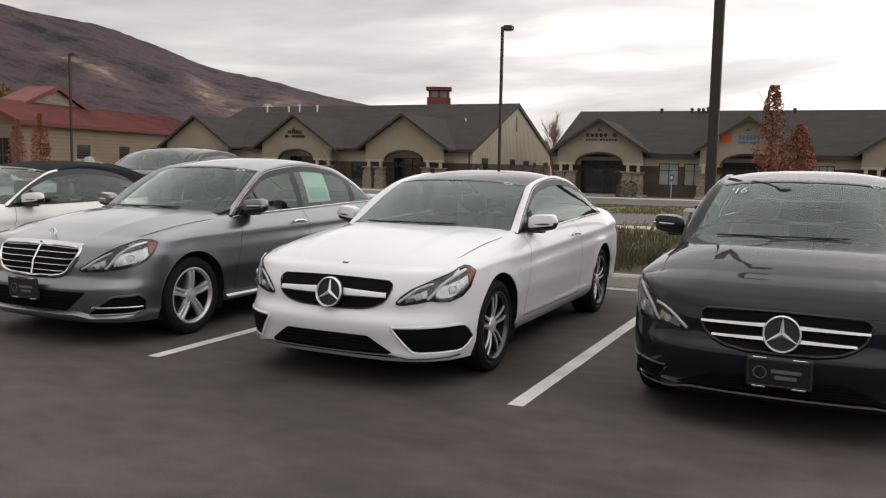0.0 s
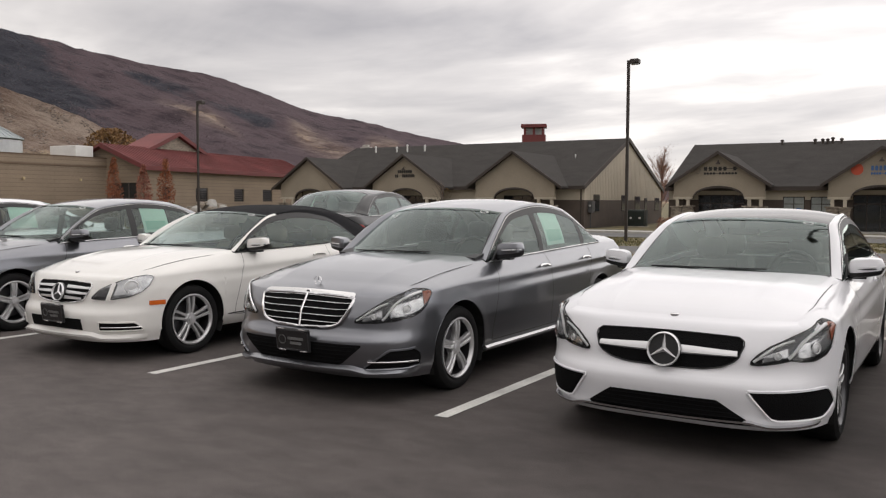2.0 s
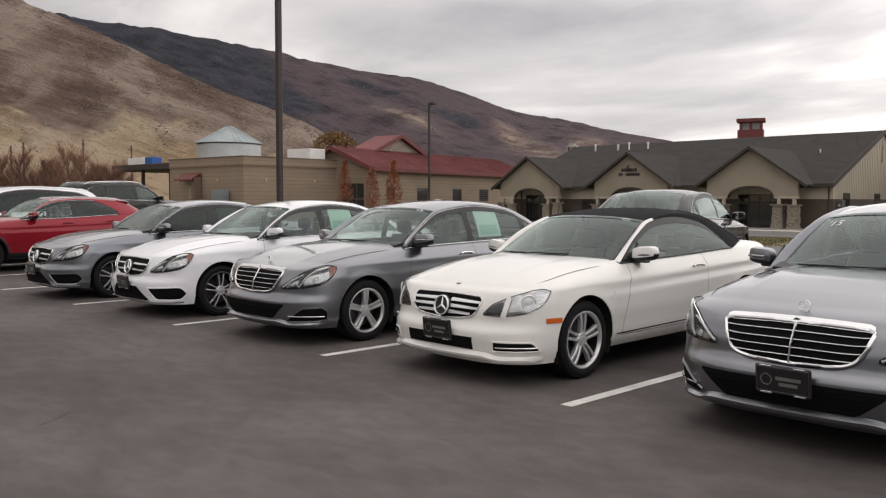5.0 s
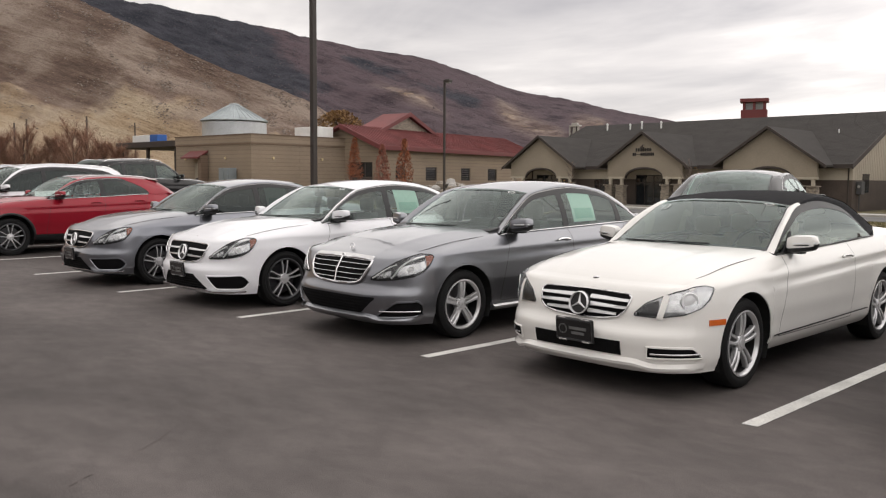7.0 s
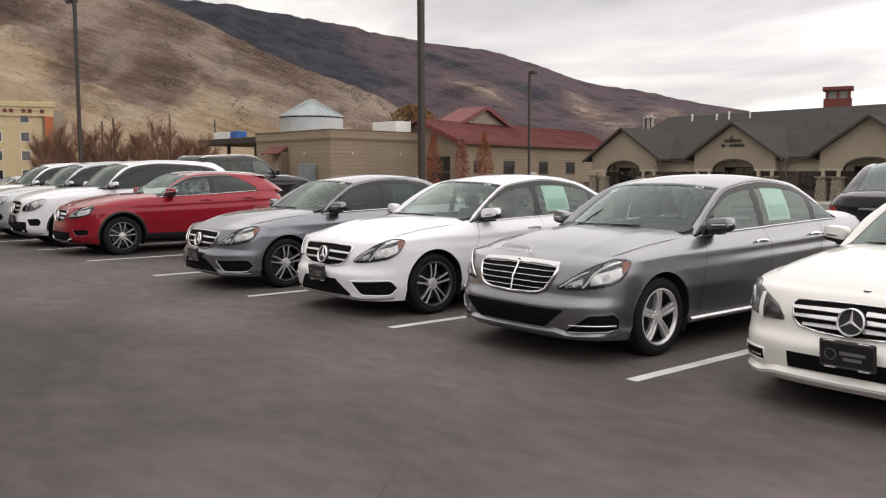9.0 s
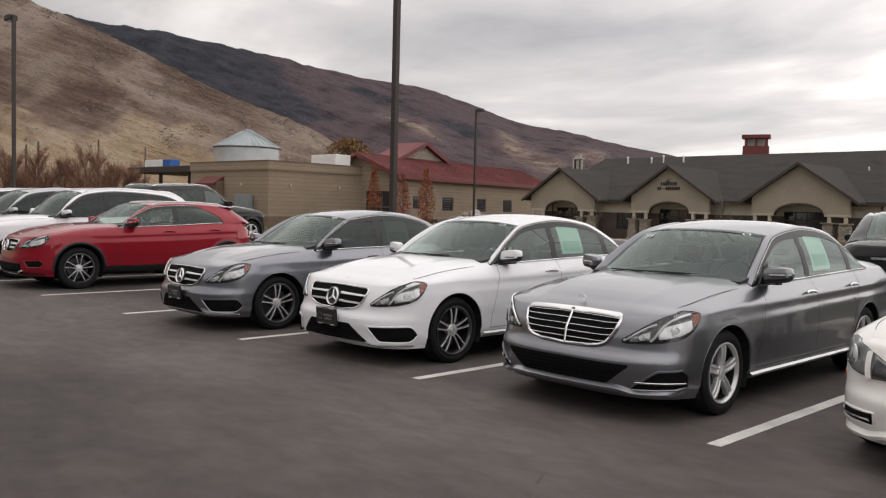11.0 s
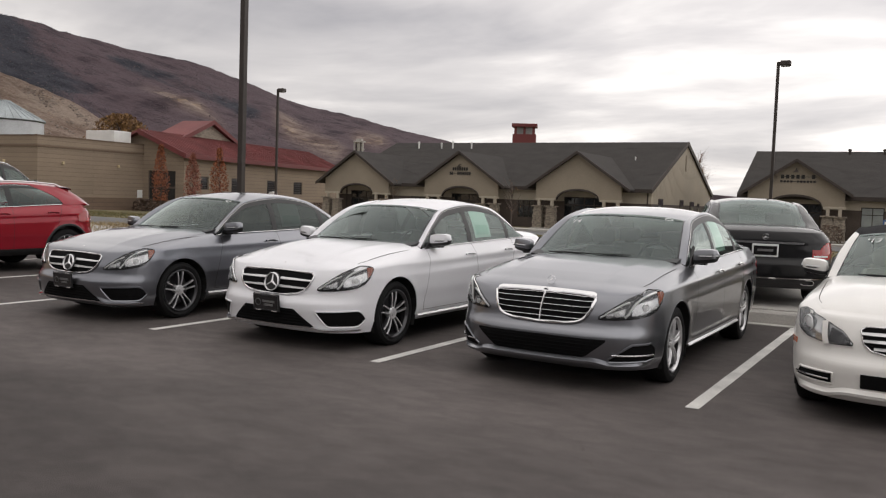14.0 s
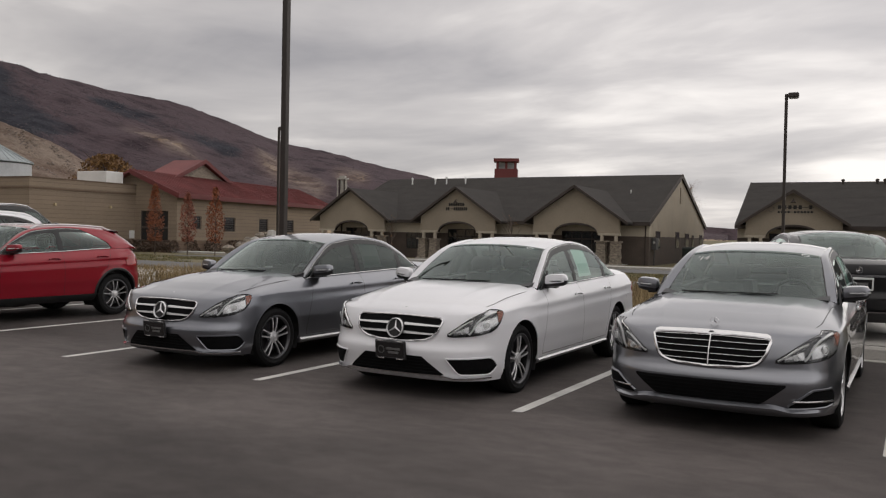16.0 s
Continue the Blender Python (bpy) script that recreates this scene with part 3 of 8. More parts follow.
def ridge_mesh(name, skyline, r0, r1, cover, seed, rough, z_base=-2.0):
    """A mountain seen from the lot: az (degrees left of +y) to elevation of its crest."""
    ox, oy = -5.0, 0.0
    az0, az1 = skyline[0][0], skyline[-1][0]
    na, nr = 420, 70
    rows, cols = [], []
    off = Vector((seed * 7.3, seed * 3.1, 0))
    for j in range(nr + 3):
        s = min(j / nr, 1.0)
        row, crow = [], []
        for i in range(na + 1):
            az = az0 + (az1 - az0) * i / na
            el = smooth_table(az, skyline)
            top = (r1 + 300 * math.sin(az * 0.05 + seed)) * math.tan(radians(max(el, 0.02)))
            rr = r1 + 300 * math.sin(az * 0.05 + seed)
            r = r0 + (rr - r0) * s
            p = Vector((math.radians(az) * r1 * 0.9, r * 1.6, 0)) / (0.16 * r1) + off
            gully = noise.fractal(p, 0.9, 2.0, 6)
            ridge = 1 - abs(noise.noise(Vector((math.radians(az) * r1 / 260 + seed, s * 1.3 + 0.6 * noise.noise(p), seed))))
            prof = s ** 1.25
            z = z_base + (top + 1.5 - z_base) * prof
            z += top * rough * (gully * 0.5 + (ridge - 0.75) * 0.9) * math.sin(math.pi * min(s, 1.0)) ** 0.8
            z += top * 0.012 * noise.fractal(p * 9, 0.8, 2.0, 3) * s
            if j > nr:
                r += 120 * (j - nr)
                z = top - 90 * (j - nr)
            a = radians(az)
            row.append((ox - r * math.sin(a), oy + r * math.cos(a), z))
            crow.append(cover(az, s, gully, ridge))
        rows.append(row)
        cols += crow
    g = Geo().grid(rows)
    SLOPES[name] = (rows[:nr + 1], skyline, nr, na)
    ob = part(name, g, M_HILL, smooth=80)
    layer = ob.data.color_attributes.new("cover", "FLOAT_COLOR", "POINT")
    layer.data.foreach_set("color", np.array([(c[0], c[1], c[2], 1) for c in cols], dtype=np.float32).ravel())
    return ob


def clamp01(v):
    return max(0.0, min(1.0, v))


def far_cover(az, s, gully, ridge):
    grass = max(0.0, 0.72 + 0.2 * clamp01((44 - az) / 4) - 2.3 * s + 0.4 * gully)
    forest = clamp01((az - 48.0 - 4.5 * (s - 0.4) - 4.0 * gully) / 5.0) * clamp01((s - 0.22) * 5)
    wood = math.exp(-((s - (0.85 + 0.020 * (az - 49))) / 0.075) ** 2) * clamp01((az - 39.5) / 2) * clamp01((51 - az) / 2)
    spur = 0.65 * math.exp(-((s - (0.63 + 0.035 * (az - 46))) / 0.05) ** 2) * clamp01((az - 42.5) / 2) * clamp01((48.5 - az) / 2)
    slip = 0.85 * math.exp(-((s - (0.58 + 0.045 * (az - 37.3))) / 0.10) ** 2) * clamp01((az - 34.5) / 1.2) * clamp01((40 - az) / 1.5)
    knob = 0.8 * math.exp(-((s - 0.70) / 0.07) ** 2) * clamp01((az - 31.8) / 0.8) * clamp01((34.8 - az) / 0.8)
    bare = max(spur, slip, knob) * (0.8 + 0.9 * gully)
    return (max(grass, 0.55 * bare), max(forest, (0.66 + 0.6 * gully) * wood), clamp01(bare))


def near_cover(az, s, gully, ridge):
    return (clamp01(0.5 + (0.50 - s) * 3.0 + 0.45 * gully + 0.35 * (0.75 - ridge)), 0.0, 1.0)


FAR_SKY = [(8, 0.3), (20, 1.6), (24, 2.9), (28.2, 3.95), (32, 4.75), (35, 5.45), (38, 5.95), (41.2, 7.05), (45, 8.2), (49, 8.75), (52.6, 9.4), (56, 10.05), (59.5, 10.5), (62.6, 10.95), (66, 11.1), (72, 12), (90, 13), (140, 9)]
NEAR_SKY = [(47.5, 0.6), (50.3, 3.9), (53.4, 5.6), (57, 6.8), (60.3, 8.1), (64.7, 10.1), (68, 11.3), (72, 12.6), (80, 14.5), (100, 15), (150, 9)]
tagged(ridge_mesh("mountain_far", FAR_SKY, 1350, 2300, far_cover, 1.0, 0.15), "long mountain ridge with brown scrub and dark firs, tinted purple-blue by painted haze", "mountain", kind="structure")
tagged(ridge_mesh("mountain_near", NEAR_SKY, 520, 900, near_cover, 2.0, 0.20), "steep hillside of dry tan grass and grey scrub", "mountain", kind="structure")
far_hills = Geo().grid([[(-2200 + 160 * i, 3300 + 60 * j, -3 + (0, 1.0, 0)[j] * (55 + 22 * noise.noise(Vector((i * 0.4, 0, 3))))) for i in range(26)] for j in range(3)])
tagged(part("distant_hills", far_hills, M_HILL, smooth=60), "low hazy hills on the horizon", "hills", kind="structure")


def hill_cover(name, label, cat, hill, count, chance, build, mat, seed):
    """Scatters many small pieces over a slope, where chance(az, s) allows; build(r) gives one piece's points and faces."""
    rows, skyline, nr, na = SLOPES[hill]
    r = random.Random(seed)
    vs, fs = [], []
    placed = 0
    az0, az1 = skyline[0][0], min(skyline[-1][0], 82)
    span = skyline[-1][0] - skyline[0][0]
    while placed < count:
        az, s = r.uniform(az0, az1), r.random() ** 0.8
        if r.random() > chance(az, s):
            continue
        fi, fj = (az - az0) / span * na, s * nr
        i, j = min(int(fi), na - 1), min(int(fj), nr - 1)
        p = Vector(rows[j][i]).lerp(Vector(rows[j][i + 1]), fi - i).lerp(Vector(rows[j + 1][i]).lerp(Vector(rows[j + 1][i + 1]), fi - i), fj - j)
        pts, faces = build(r)
        k = len(vs)
        vs += [(p.x + x, p.y + y, p.z + z) for x, y, z in pts]
        fs += [tuple(q + k for q in f) for f in faces]
        placed += 1
    me = bpy.data.meshes.new(name)
    me.from_pydata(vs, [], fs)
    me.materials.append(mat)
    return tagged(part(name, me, None), label, cat, kind="stuff")


def lump(w0, w1, flat):
    """A low, uneven clump of two rings and a tip."""
    def build(r):
        w = r.uniform(w0, w1)
        h = w * r.uniform(flat * 0.7, flat * 1.2)
        n = 6
        pts = []
        for z, q in ((-0.3 * h, 0.9), (0.45 * h, 1.0)):
            for k in range(n):
                e = q * w * r.uniform(0.35, 0.6)
                pts.append((e * math.cos(6.2832 * k / n), e * math.sin(6.2832 * k / n), z * r.uniform(0.8, 1.2)))
        pts.append((0, 0, h))
        faces = [(k, (k + 1) % n, n + (k + 1) % n, n + k) for k in range(n)] + [(n + k, n + (k + 1) % n, 2 * n) for k in range(n)]
        return pts, faces
    return build


def spire(r):
    """A fir: two stacked uneven cones."""
    h = r.uniform(1.5, 3.2)
    w = h * r.uniform(0.40, 0.60)
    pts, faces = [], []
    for z0, z1, q in ((0.0, 0.7, 1.0), (0.4, 1.0, 0.6)):
        k0 = len(pts)
        pts += [(q * w * r.uniform(0.8, 1.2) * math.cos(1.2566 * k), q * w * r.uniform(0.8, 1.2) * math.sin(1.2566 * k), z0 * h) for k in range(5)] + [(0, 0, z1 * h)]
        faces += [(k0 + k, k0 + (k + 1) % 5, k0 + 5) for k in range(5)]
    return pts, faces


hill_cover("hill_shrubs", "brown scrub dotted over the dry hillside", "shrubs", "mountain_near", 2300, lambda az, s: 0.25 + 0.9 * noise.noise(Vector((az * 0.5, s * 14, 1.0))), lump(0.5, 1.7, 0.24), M_SHRUB, 71)
hill_cover("hill_rocks", "grey boulders and ledges on the upper slope", "rocks", "mountain_near", 2600, lambda az, s: clamp01((s - 0.30) * 2.2) * clamp01(-0.15 + 1.9 * noise.noise(Vector((az * 0.9, s * 9, 5.0)))) + 0.5 * clamp01((s - 0.88) * 9) * clamp01(noise.noise(Vector((az * 2.0, 0, 3.0))) + 0.2), lump(0.5, 1.8, 0.36), M_ROCK_FAR, 72)
hill_cover("fir_wood", "dark firs on the high ridge", "trees", "mountain_far", 9000, lambda az, s: far_cover(az, s, 0.25 * noise.noise(Vector((az * 0.3, s * 5, 2.0))), 0)[1] ** 2, spire, M_FIR, 73)
hill_cover("ridge_scrub", "grey-brown scrub on the long ridge", "shrubs", "mountain_far", 7000, lambda az, s: (0.4 + 0.6 * noise.noise(Vector((az * 0.5, s * 9, 7.0)))) * clamp01((62 - az) / 6), lump(1.5, 4.0, 0.4), M_HEATH, 74)


# ---- buildings ----
def wall_run(g, x0, x1, y0, y1, z0, z1, openings):
    """A wall along x from blocks round its openings (x0, x1, z0, z1)."""
    x = x0
    for a, b, c, d in sorted(openings):
        if a > x:
            g.box(x, y0, z0, a, y1, z1)
        if c > z0:
            g.box(a, y0, z0, b, y1, c)
        if d < z1:
            g.box(a, y0, d, b, y1, z1)
        x = b
    if x < x1:
        g.box(x, y0, z0, x1, y1, z1)


def window_unit(parent, x0, x1, z0, z1, y, mullions=1, pane=None, bars=1):
    """A window set in the wall: frame, bars and panes."""
    g = Geo()
    w = 0.07
    outer = [(x0, z0), (x1, z0), (x1, z1), (x0, z1)]
    inner = [(x0 + w, z0 + w), (x1 - w, z0 + w), (x1 - w, z1 - w), (x0 + w, z1 - w)]
    loops = [[(a, yy, b) for a, b in ring] for ring, yy in ((outer, y), (outer, y + 0.12), (inner, y + 0.12), (inner, y))]
    g.ring(loops + [loops[0]])
    g.weld = 0.001
    fr = part("window", g, M_FASCIA, parent)
    for k in range(1, mullions + 1):
        xm = x0 + (x1 - x0) * k / (mullions + 1)
        part("mullion", Geo().box(xm - 0.03, y + 0.01, z0 + w, xm + 0.03, y + 0.11, z1 - w), M_FASCIA, fr)
    if bars:
        zm = z0 + (z1 - z0) * 0.68
        part("glazing_bar", Geo().box(x0 + w, y + 0.02, zm - 0.025, x1 - w, y + 0.10, zm + 0.025), M_FASCIA, fr)
    part("pane", Geo().box(x0 + w, y + 0.05, z0 + w, x1 - w, y + 0.07, z1 - w), pane or M_DARKGLASS, fr)
    return fr


def letters(parent, x0, x1, z0, z1, y, n, mat, seed):
    """Raised sign letters that cannot be read, as upright bars."""
    r = random.Random(seed)
    w = (x1 - x0) / n
    board = part("sign_rail", Geo().box(x0, y - 0.02, (z0 + z1) / 2 - 0.02, x1, y - 0.001, (z0 + z1) / 2 + 0.02), mat, parent)
    for k in range(n):
        if r.random() < 0.1 and 0 < k < n - 1:
            continue
        a, b = x0 + k * w + 0.08 * w, x0 + (k + 1) * w - 0.28 * w
        part("letter", Geo().box(a, y - 0.06, z0, b, y - 0.021, z1), mat, board if parent.parent is None else parent)
    return board


def lodge(name, label, m, length, depth, eave, ridge, gables, windows, group, end_windows=(), rake=0.55, lip=0.35):
    """A one-storey shop building: long shingle roof, front gables with arched porches on stone piers."""
    t = tagged(thing(name, label, "building", group), kind="")
    t.matrix_basis = m
    mid = depth / 2
    openings = [(a, b, c, d) for a, b, c, d, _ in windows]
    for cx, hw, apex, sign in gables:
        openings.append((cx - 1.9, cx + 1.9, 0.0, 2.9))
    lower, upper = Geo(), Geo()
    wall_run(lower, 0, length, 0, 0.3, 0, 2.5, [(a, b, c, min(d, 2.5)) for a, b, c, d in openings])
    wall_run(upper, 0, length, 0.02, 0.28, 2.5, eave, [(a, b, 2.5, d) for a, b, c, d in openings if d > 2.5])
    for x in (0.0, length - 0.3):
        lower.box(x, 0.3, 0, x + 0.3, depth, 2.5)
        upper.prism([(0.3, 2.5), (depth, 2.5), (depth, eave), (mid, ridge - 0.1), (0.3, eave)], x + 0.02, x + 0.28, "x")
    # battens on the end walls
    for x in (0.0, length - 0.005):
        k = 0.6
        while k < depth - 0.4:
            top = eave + (ridge - eave) * (1 - abs(k - mid) / mid) - 0.25
            part("batten", Geo().box(x - 0.02 if x == 0 else x, k, 2.52, x + 0.017 if x == 0 else x + 0.018, k + 0.05, top), M_SIDING, t)
            k += 0.41
    lower.box(0.3, depth - 0.3, 0, length - 0.3, depth, 2.5)
    upper.box(0.3, depth - 0.28, 2.5, length - 0.3, depth - 0.02, eave)
    part("lower_wall", lower, M_BROWN, t, "dark brown wainscot")
    part("upper_wall", upper, M_SIDING, t, "tan boards")
    # main roof, with lines of shingle courses
    roof = Geo()
    ov, th = 0.55, 0.2
    slope = (ridge - eave) / mid
    n = 46
    for side in (0, 1):
        prof = []
        for k in range(n):
            a, b = -ov + (mid + ov) * k / n, -ov + (mid + ov) * (k + 1) / n
            prof += [(a, eave + a * slope + th + 0.010), (b, eave + b * slope + th)]
        prof += [(mid, ridge), (-ov, eave - ov * slope)]
        if side:
            prof = [(depth - y_, z_) for y_, z_ in prof]
        roof.prism(prof, -rake, length + rake, "x")
    part("roof", roof, M_SHINGLE, t, "dark grey shingle roof")
    fas = Geo()
    fas.box(-rake, -ov - 0.06, eave - ov * slope - 0.12, length + rake, -ov - 0.003, eave - ov * slope + 0.2)
    for x in (-rake - 0.06, length + rake + 0.003):
        for a, b in ((-ov, mid), (depth + ov, mid)):
            za = eave - ov * slope
            fas.prism([(a, za - 0.18), (a, za + 0.24), (b, ridge + 0.24), (b, ridge - 0.18)], x, x + 0.057, "x")
    part("fascia", fas, M_FASCIA, t)
    for x in (1.2, length - 0.35):
        part("downpipe", Geo().box(x, -0.1, 0.1, x + 0.1, -0.02, eave - 0.1), M_FASCIA, t)
    for a, b, c, d, pane in windows:
        window_unit(t, a, b, c, d, 0.08, 2 if b - a > 1.6 else 1, pane)
    part("gable_louvre", Geo().box(length + 0.003, mid - 0.22, ridge - 2.6, length + 0.07, mid + 0.22, ridge - 1.1), M_STUCCO, t)
    for y0, y1, c, d in end_windows:
        part("end_window", Geo().box(length - 0.02, y0, c, length + 0.05, y1, d), M_FASCIA, t)
        part("pane", Geo().box(length + 0.03, y0 + 0.08, c + 0.08, length + 0.056, y1 - 0.08, d - 0.08), M_DARKGLASS, t)
    # porches
    for gi, (cx, hw, apex, sign) in enumerate(gables):
        porch = part("porch", Geo().box(cx - hw + 0.2, -2.2, 0.0, cx + hw - 0.2, -0.003, 0.12), M_CONC, t)
        fy = -1.7
        g = Geo()
        arch = [(cx + 1.95 * math.cos(math.pi * k / 12), 2.72 + 0.88 * math.sin(math.pi * k / 12)) for k in range(13)]
        gs = (apex - eave) / hw
        face = [(cx + hw - 0.45, 2.72), (cx + hw - 0.45, eave + 0.45 * gs), (cx, apex), (cx - hw + 0.45, eave + 0.45 * gs), (cx - hw + 0.45, 2.72)] + arch[::-1]
        g.prism(face, fy, fy + 0.25, "y")
        part("gable_face", g, M_STUCCO, porch, "tan stucco gable with an arch")
        arch_trim = Geo()
        for (xa, za), (xb, zb) in zip(arch[:-1], arch[1:]):
            arch_trim.prism([(xa, za - 0.16), (xb, zb - 0.16), (xb, zb), (xa, za)], fy - 0.04, fy + 0.29, "y")
        part("arch_trim", arch_trim, M_FASCIA, porch)
        pr = Geo()
        back = (apex - eave) / slope + 0.4
        for sgn in (-1, 1):
            pr.prism([(cx + sgn * (hw + lip), eave - lip * gs), (cx + sgn * (hw + lip), eave - lip * gs + 0.15), (cx, apex + 0.15), (cx, apex)], fy - 0.5, back, "y")
        part("porch_roof", pr, M_SHINGLE, porch)
        tr = Geo()
        for sgn in (-1, 1):
            tr.prism([(cx + sgn * (hw + lip + 0.05), eave - (lip + 0.05) * gs - 0.09), (cx + sgn * (hw + lip + 0.05), eave - (lip + 0.05) * gs + 0.17), (cx, apex + 0.19), (cx, apex - 0.07)], fy - 0.57, fy - 0.503, "y")
        part("gable_trim", tr, M_FASCIA, porch)
        for px in (-hw + 0.75, -2.35, 2.35, hw - 0.75):
            pg = Geo()
            r = random.Random(gi * 10 + int(px * 7))
            z, rings = 0.12, []
            while z < 1.85:
                h = r.uniform(0.14, 0.26)
                w = 0.46 - 0.05 * z + r.uniform(-0.035, 0.035)
                d0, d1 = fy - 0.1 - w * 0.5, fy + 0.35 + r.uniform(-0.03, 0.03)
                for zz, q in ((z, 0.0), (z + h - 0.025, 0.0), (z + h - 0.02, 0.03), (z + h, 0.03)):
                    rings.append([(cx + px - w + q, d0 + q, zz), (cx + px + w - q, d0 + q, zz), (cx + px + w - q, d1 - q, zz), (cx + px - w + q, d1 - q, zz)])
                z += h
            for zz, w in ((z, 0.5), (z + 0.1, 0.5)):
                rings.append([(cx + px - w, fy - 0.42, zz), (cx + px + w, fy - 0.42, zz), (cx + px + w, fy + 0.42, zz), (cx + px - w, fy + 0.42, zz)])
            pg.ring(rings, True, True)
            part("stone_pier", pg, M_STONE, porch)
            part("post", Geo().box(cx + px - 0.12, fy + 0.0, z + 0.1, cx + px + 0.12, fy + 0.24, 2.75), M_SIDING, porch)
        for xa, xb in ((cx - hw + 0.4, cx - 2.0), (cx + 2.0, cx + hw - 0.4)):
            part("beam", Geo().box(xa, fy - 0.03, 2.55, xb, fy + 0.28, 2.715), M_SIDING, porch)
        dr = part("entrance_door", Geo().box(cx - 1.9, 0.1, 2.82, cx + 1.85, 0.2, 2.9), M_FASCIA, porch)
        part("transom", Geo().box(cx - 1.89, 0.105, 2.15, cx + 1.84, 0.195, 2.25), M_FASCIA, dr)
        for k in range(5):
            part("stile", Geo().box(cx - 1.9 + k * 0.92, 0.1, 0.05, cx - 1.83 + k * 0.92, 0.2, 2.819), M_FASCIA, dr)
        part("pane", Geo().box(cx - 1.9, 0.14, 0.05, cx + 1.9, 0.16, 2.85), M_DARKGLASS, dr)
        if sign == "dark":
            letters(porch, cx - 0.88, cx + 0.78, 5.0, 5.3, fy, 7, M_SIGN_DARK, 1)
            letters(porch, cx - 1.18, cx + 1.08, 4.60, 4.89, fy, 11, M_SIGN_DARK, 2)
        elif sign == "wide":
            letters(porch, cx - 1.15, cx + 1.45, 4.80, 5.10, fy, 7, M_SIGN_DARK, 3)
            letters(porch, cx - 1.15, cx + 1.45, 4.50, 4.66, fy, 11, M_SIGN_DARK, 4)
            ring = Geo().lathe([(0.26, fy - 0.06), (0.26, fy - 0.01), (0.17, fy - 0.01), (0.17, fy - 0.06)], 20, (cx - 1.62, 0, 4.82), "y", caps=False)
            part("sign_emblem", ring, M_STONE, porch)
        elif sign == "colour":
            part("sign_emblem", Geo().lathe([(0.42, fy - 0.07), (0.42, fy)], 16, (cx - 1.6, 0, 4.75), "y"), M_SIGN_RED, porch)
            letters(porch, cx - 0.7, cx + 1.7, 4.65, 5.0, fy, 9, M_SIGN_BLUE, 5)
            letters(porch, cx - 0.7, cx + 0.9, 4.35, 4.52, fy, 9, M_SIGN_BLUE, 6)
        if sign:
            lg = Geo().tube([(cx, fy, 5.55), (cx, fy - 0.25, 5.6), (cx, fy - 0.38, 5.5)], 0.03, 6).lathe([(0.05, 5.5), (0.22, 5.3), (0.2, 5.29)], 12, (cx, fy - 0.38, 0))
            part("gooseneck_lamp", lg, M_FASCIA, porch)
    return t


def roof_pipe(parent, x, y, z, h, mat, r=0.09):
    r *= 0.75
    part("vent_pipe", Geo().lathe([(r * 1.3, z - 0.25), (r * 1.3, z), (r, z + 0.02), (r, z + h), (r * 1.5, z + h + 0.01), (r * 1.5, z + h + 0.14), (r * 0.4, z + h + 0.2)], 10, (x, y, 0)), mat, parent)


A_ROT, A_L, A_D = -1.77, 32.83, 22.6
am = pose(-58.055, 68.712, -0.9, 0, 0, A_ROT)
shopA = lodge("shop_building", "tan one-storey shop building with grey shingle roof and arched porches", am, A_L, A_D, 3.75, 8.35,
              [(3.6, 4.32, 6.64, ""), (15.42, 4.32, 6.64, "dark"), (26.9, 4.32, 6.64, "")],
              [(8.9, 10.6, 0.9, 2.5, None), (20.5, 22.2, 0.9, 2.5, None)], "shops", [(2.2, 3.6, 1.45, 3.0), (9.6, 10.9, 1.45, 3.0), (13.6, 15.2, 1.4, 2.9), (16.7, 17.5, 0.1, 2.75), (20.3, 21.8, 1.4, 2.8)], rake=0.12)
tagged(shopA, "long tan shop building with grey roof and white vent pipes")
for x, h in ((3.9, 0.75), (6.8, 0.6), (8.2, 0.8), (10.5, 0.7)):
    roof_pipe(shopA, x, 9.5, 7.62, h, M_WHITE, 0.11)
roof_pipe(shopA, 11.5, 5.6, 6.0, 0.35, M_WHITE, 0.06)
roof_pipe(shopA, 29.4, 6.3, 6.3, 0.35, M_WHITE, 0.06)
# a far tower block, whose red top shows over the roof
tower = thing("tower_block", "distant dark red tower block with an open top storey", "building", m=pose(-318, 742, -0.9, 0, 0, 20))
part("tower_shaft", Geo().box(-11, -8, 0, 11, 8, 66).box(-11.6, -8.6, 55, 11.6, 8.6, 56.5), M_REDTRIM, tower)
part("tower_cap", Geo().box(-12, -9, 73, 12, 9, 76), M_REDTRIM, tower)
for cx in (-9.5, -1, 7.5):
    for cy in (-7, 5):
        part("corner_post", Geo().box(cx, cy, 66, cx + 2.2, cy + 2.2, 73), M_REDTRIM, tower)
part("pane", Geo().box(-9, -0.2, 66, 9, 0.2, 73), M_LIGHTPANE, tower)

# a pale open tower at the foot of the hill
frame_tower = thing("frame_tower", "distant pale open-framed tower with dark columns", "tower", m=pose(-302.5, 430, -0.9, 0, 0, 0))
part("core_wall", Geo().box(1.9, 0.8, 0, 5.2, 2.2, 34.6), M_CONC, frame_tower)
for x in (0.0, 1.5, 4.9, 6.4):
    part("column", Geo().box(x, 0.0, 0, x + 0.6, 0.7, 35.2, 0.05), M_CONC if x in (0.0, 6.4) else M_BRONZE, frame_tower)
for z in (20.0, 26.0, 31.0):
    part("floor_slab", Geo().box(0.1, 0.75, z, 6.9, 2.6, z + 0.4), M_CONC, frame_tower)
part("roof_slab", Geo().box(-0.2, -0.2, 35.21, 7.2, 2.8, 36.0, 0.1), M_CONC, frame_tower)
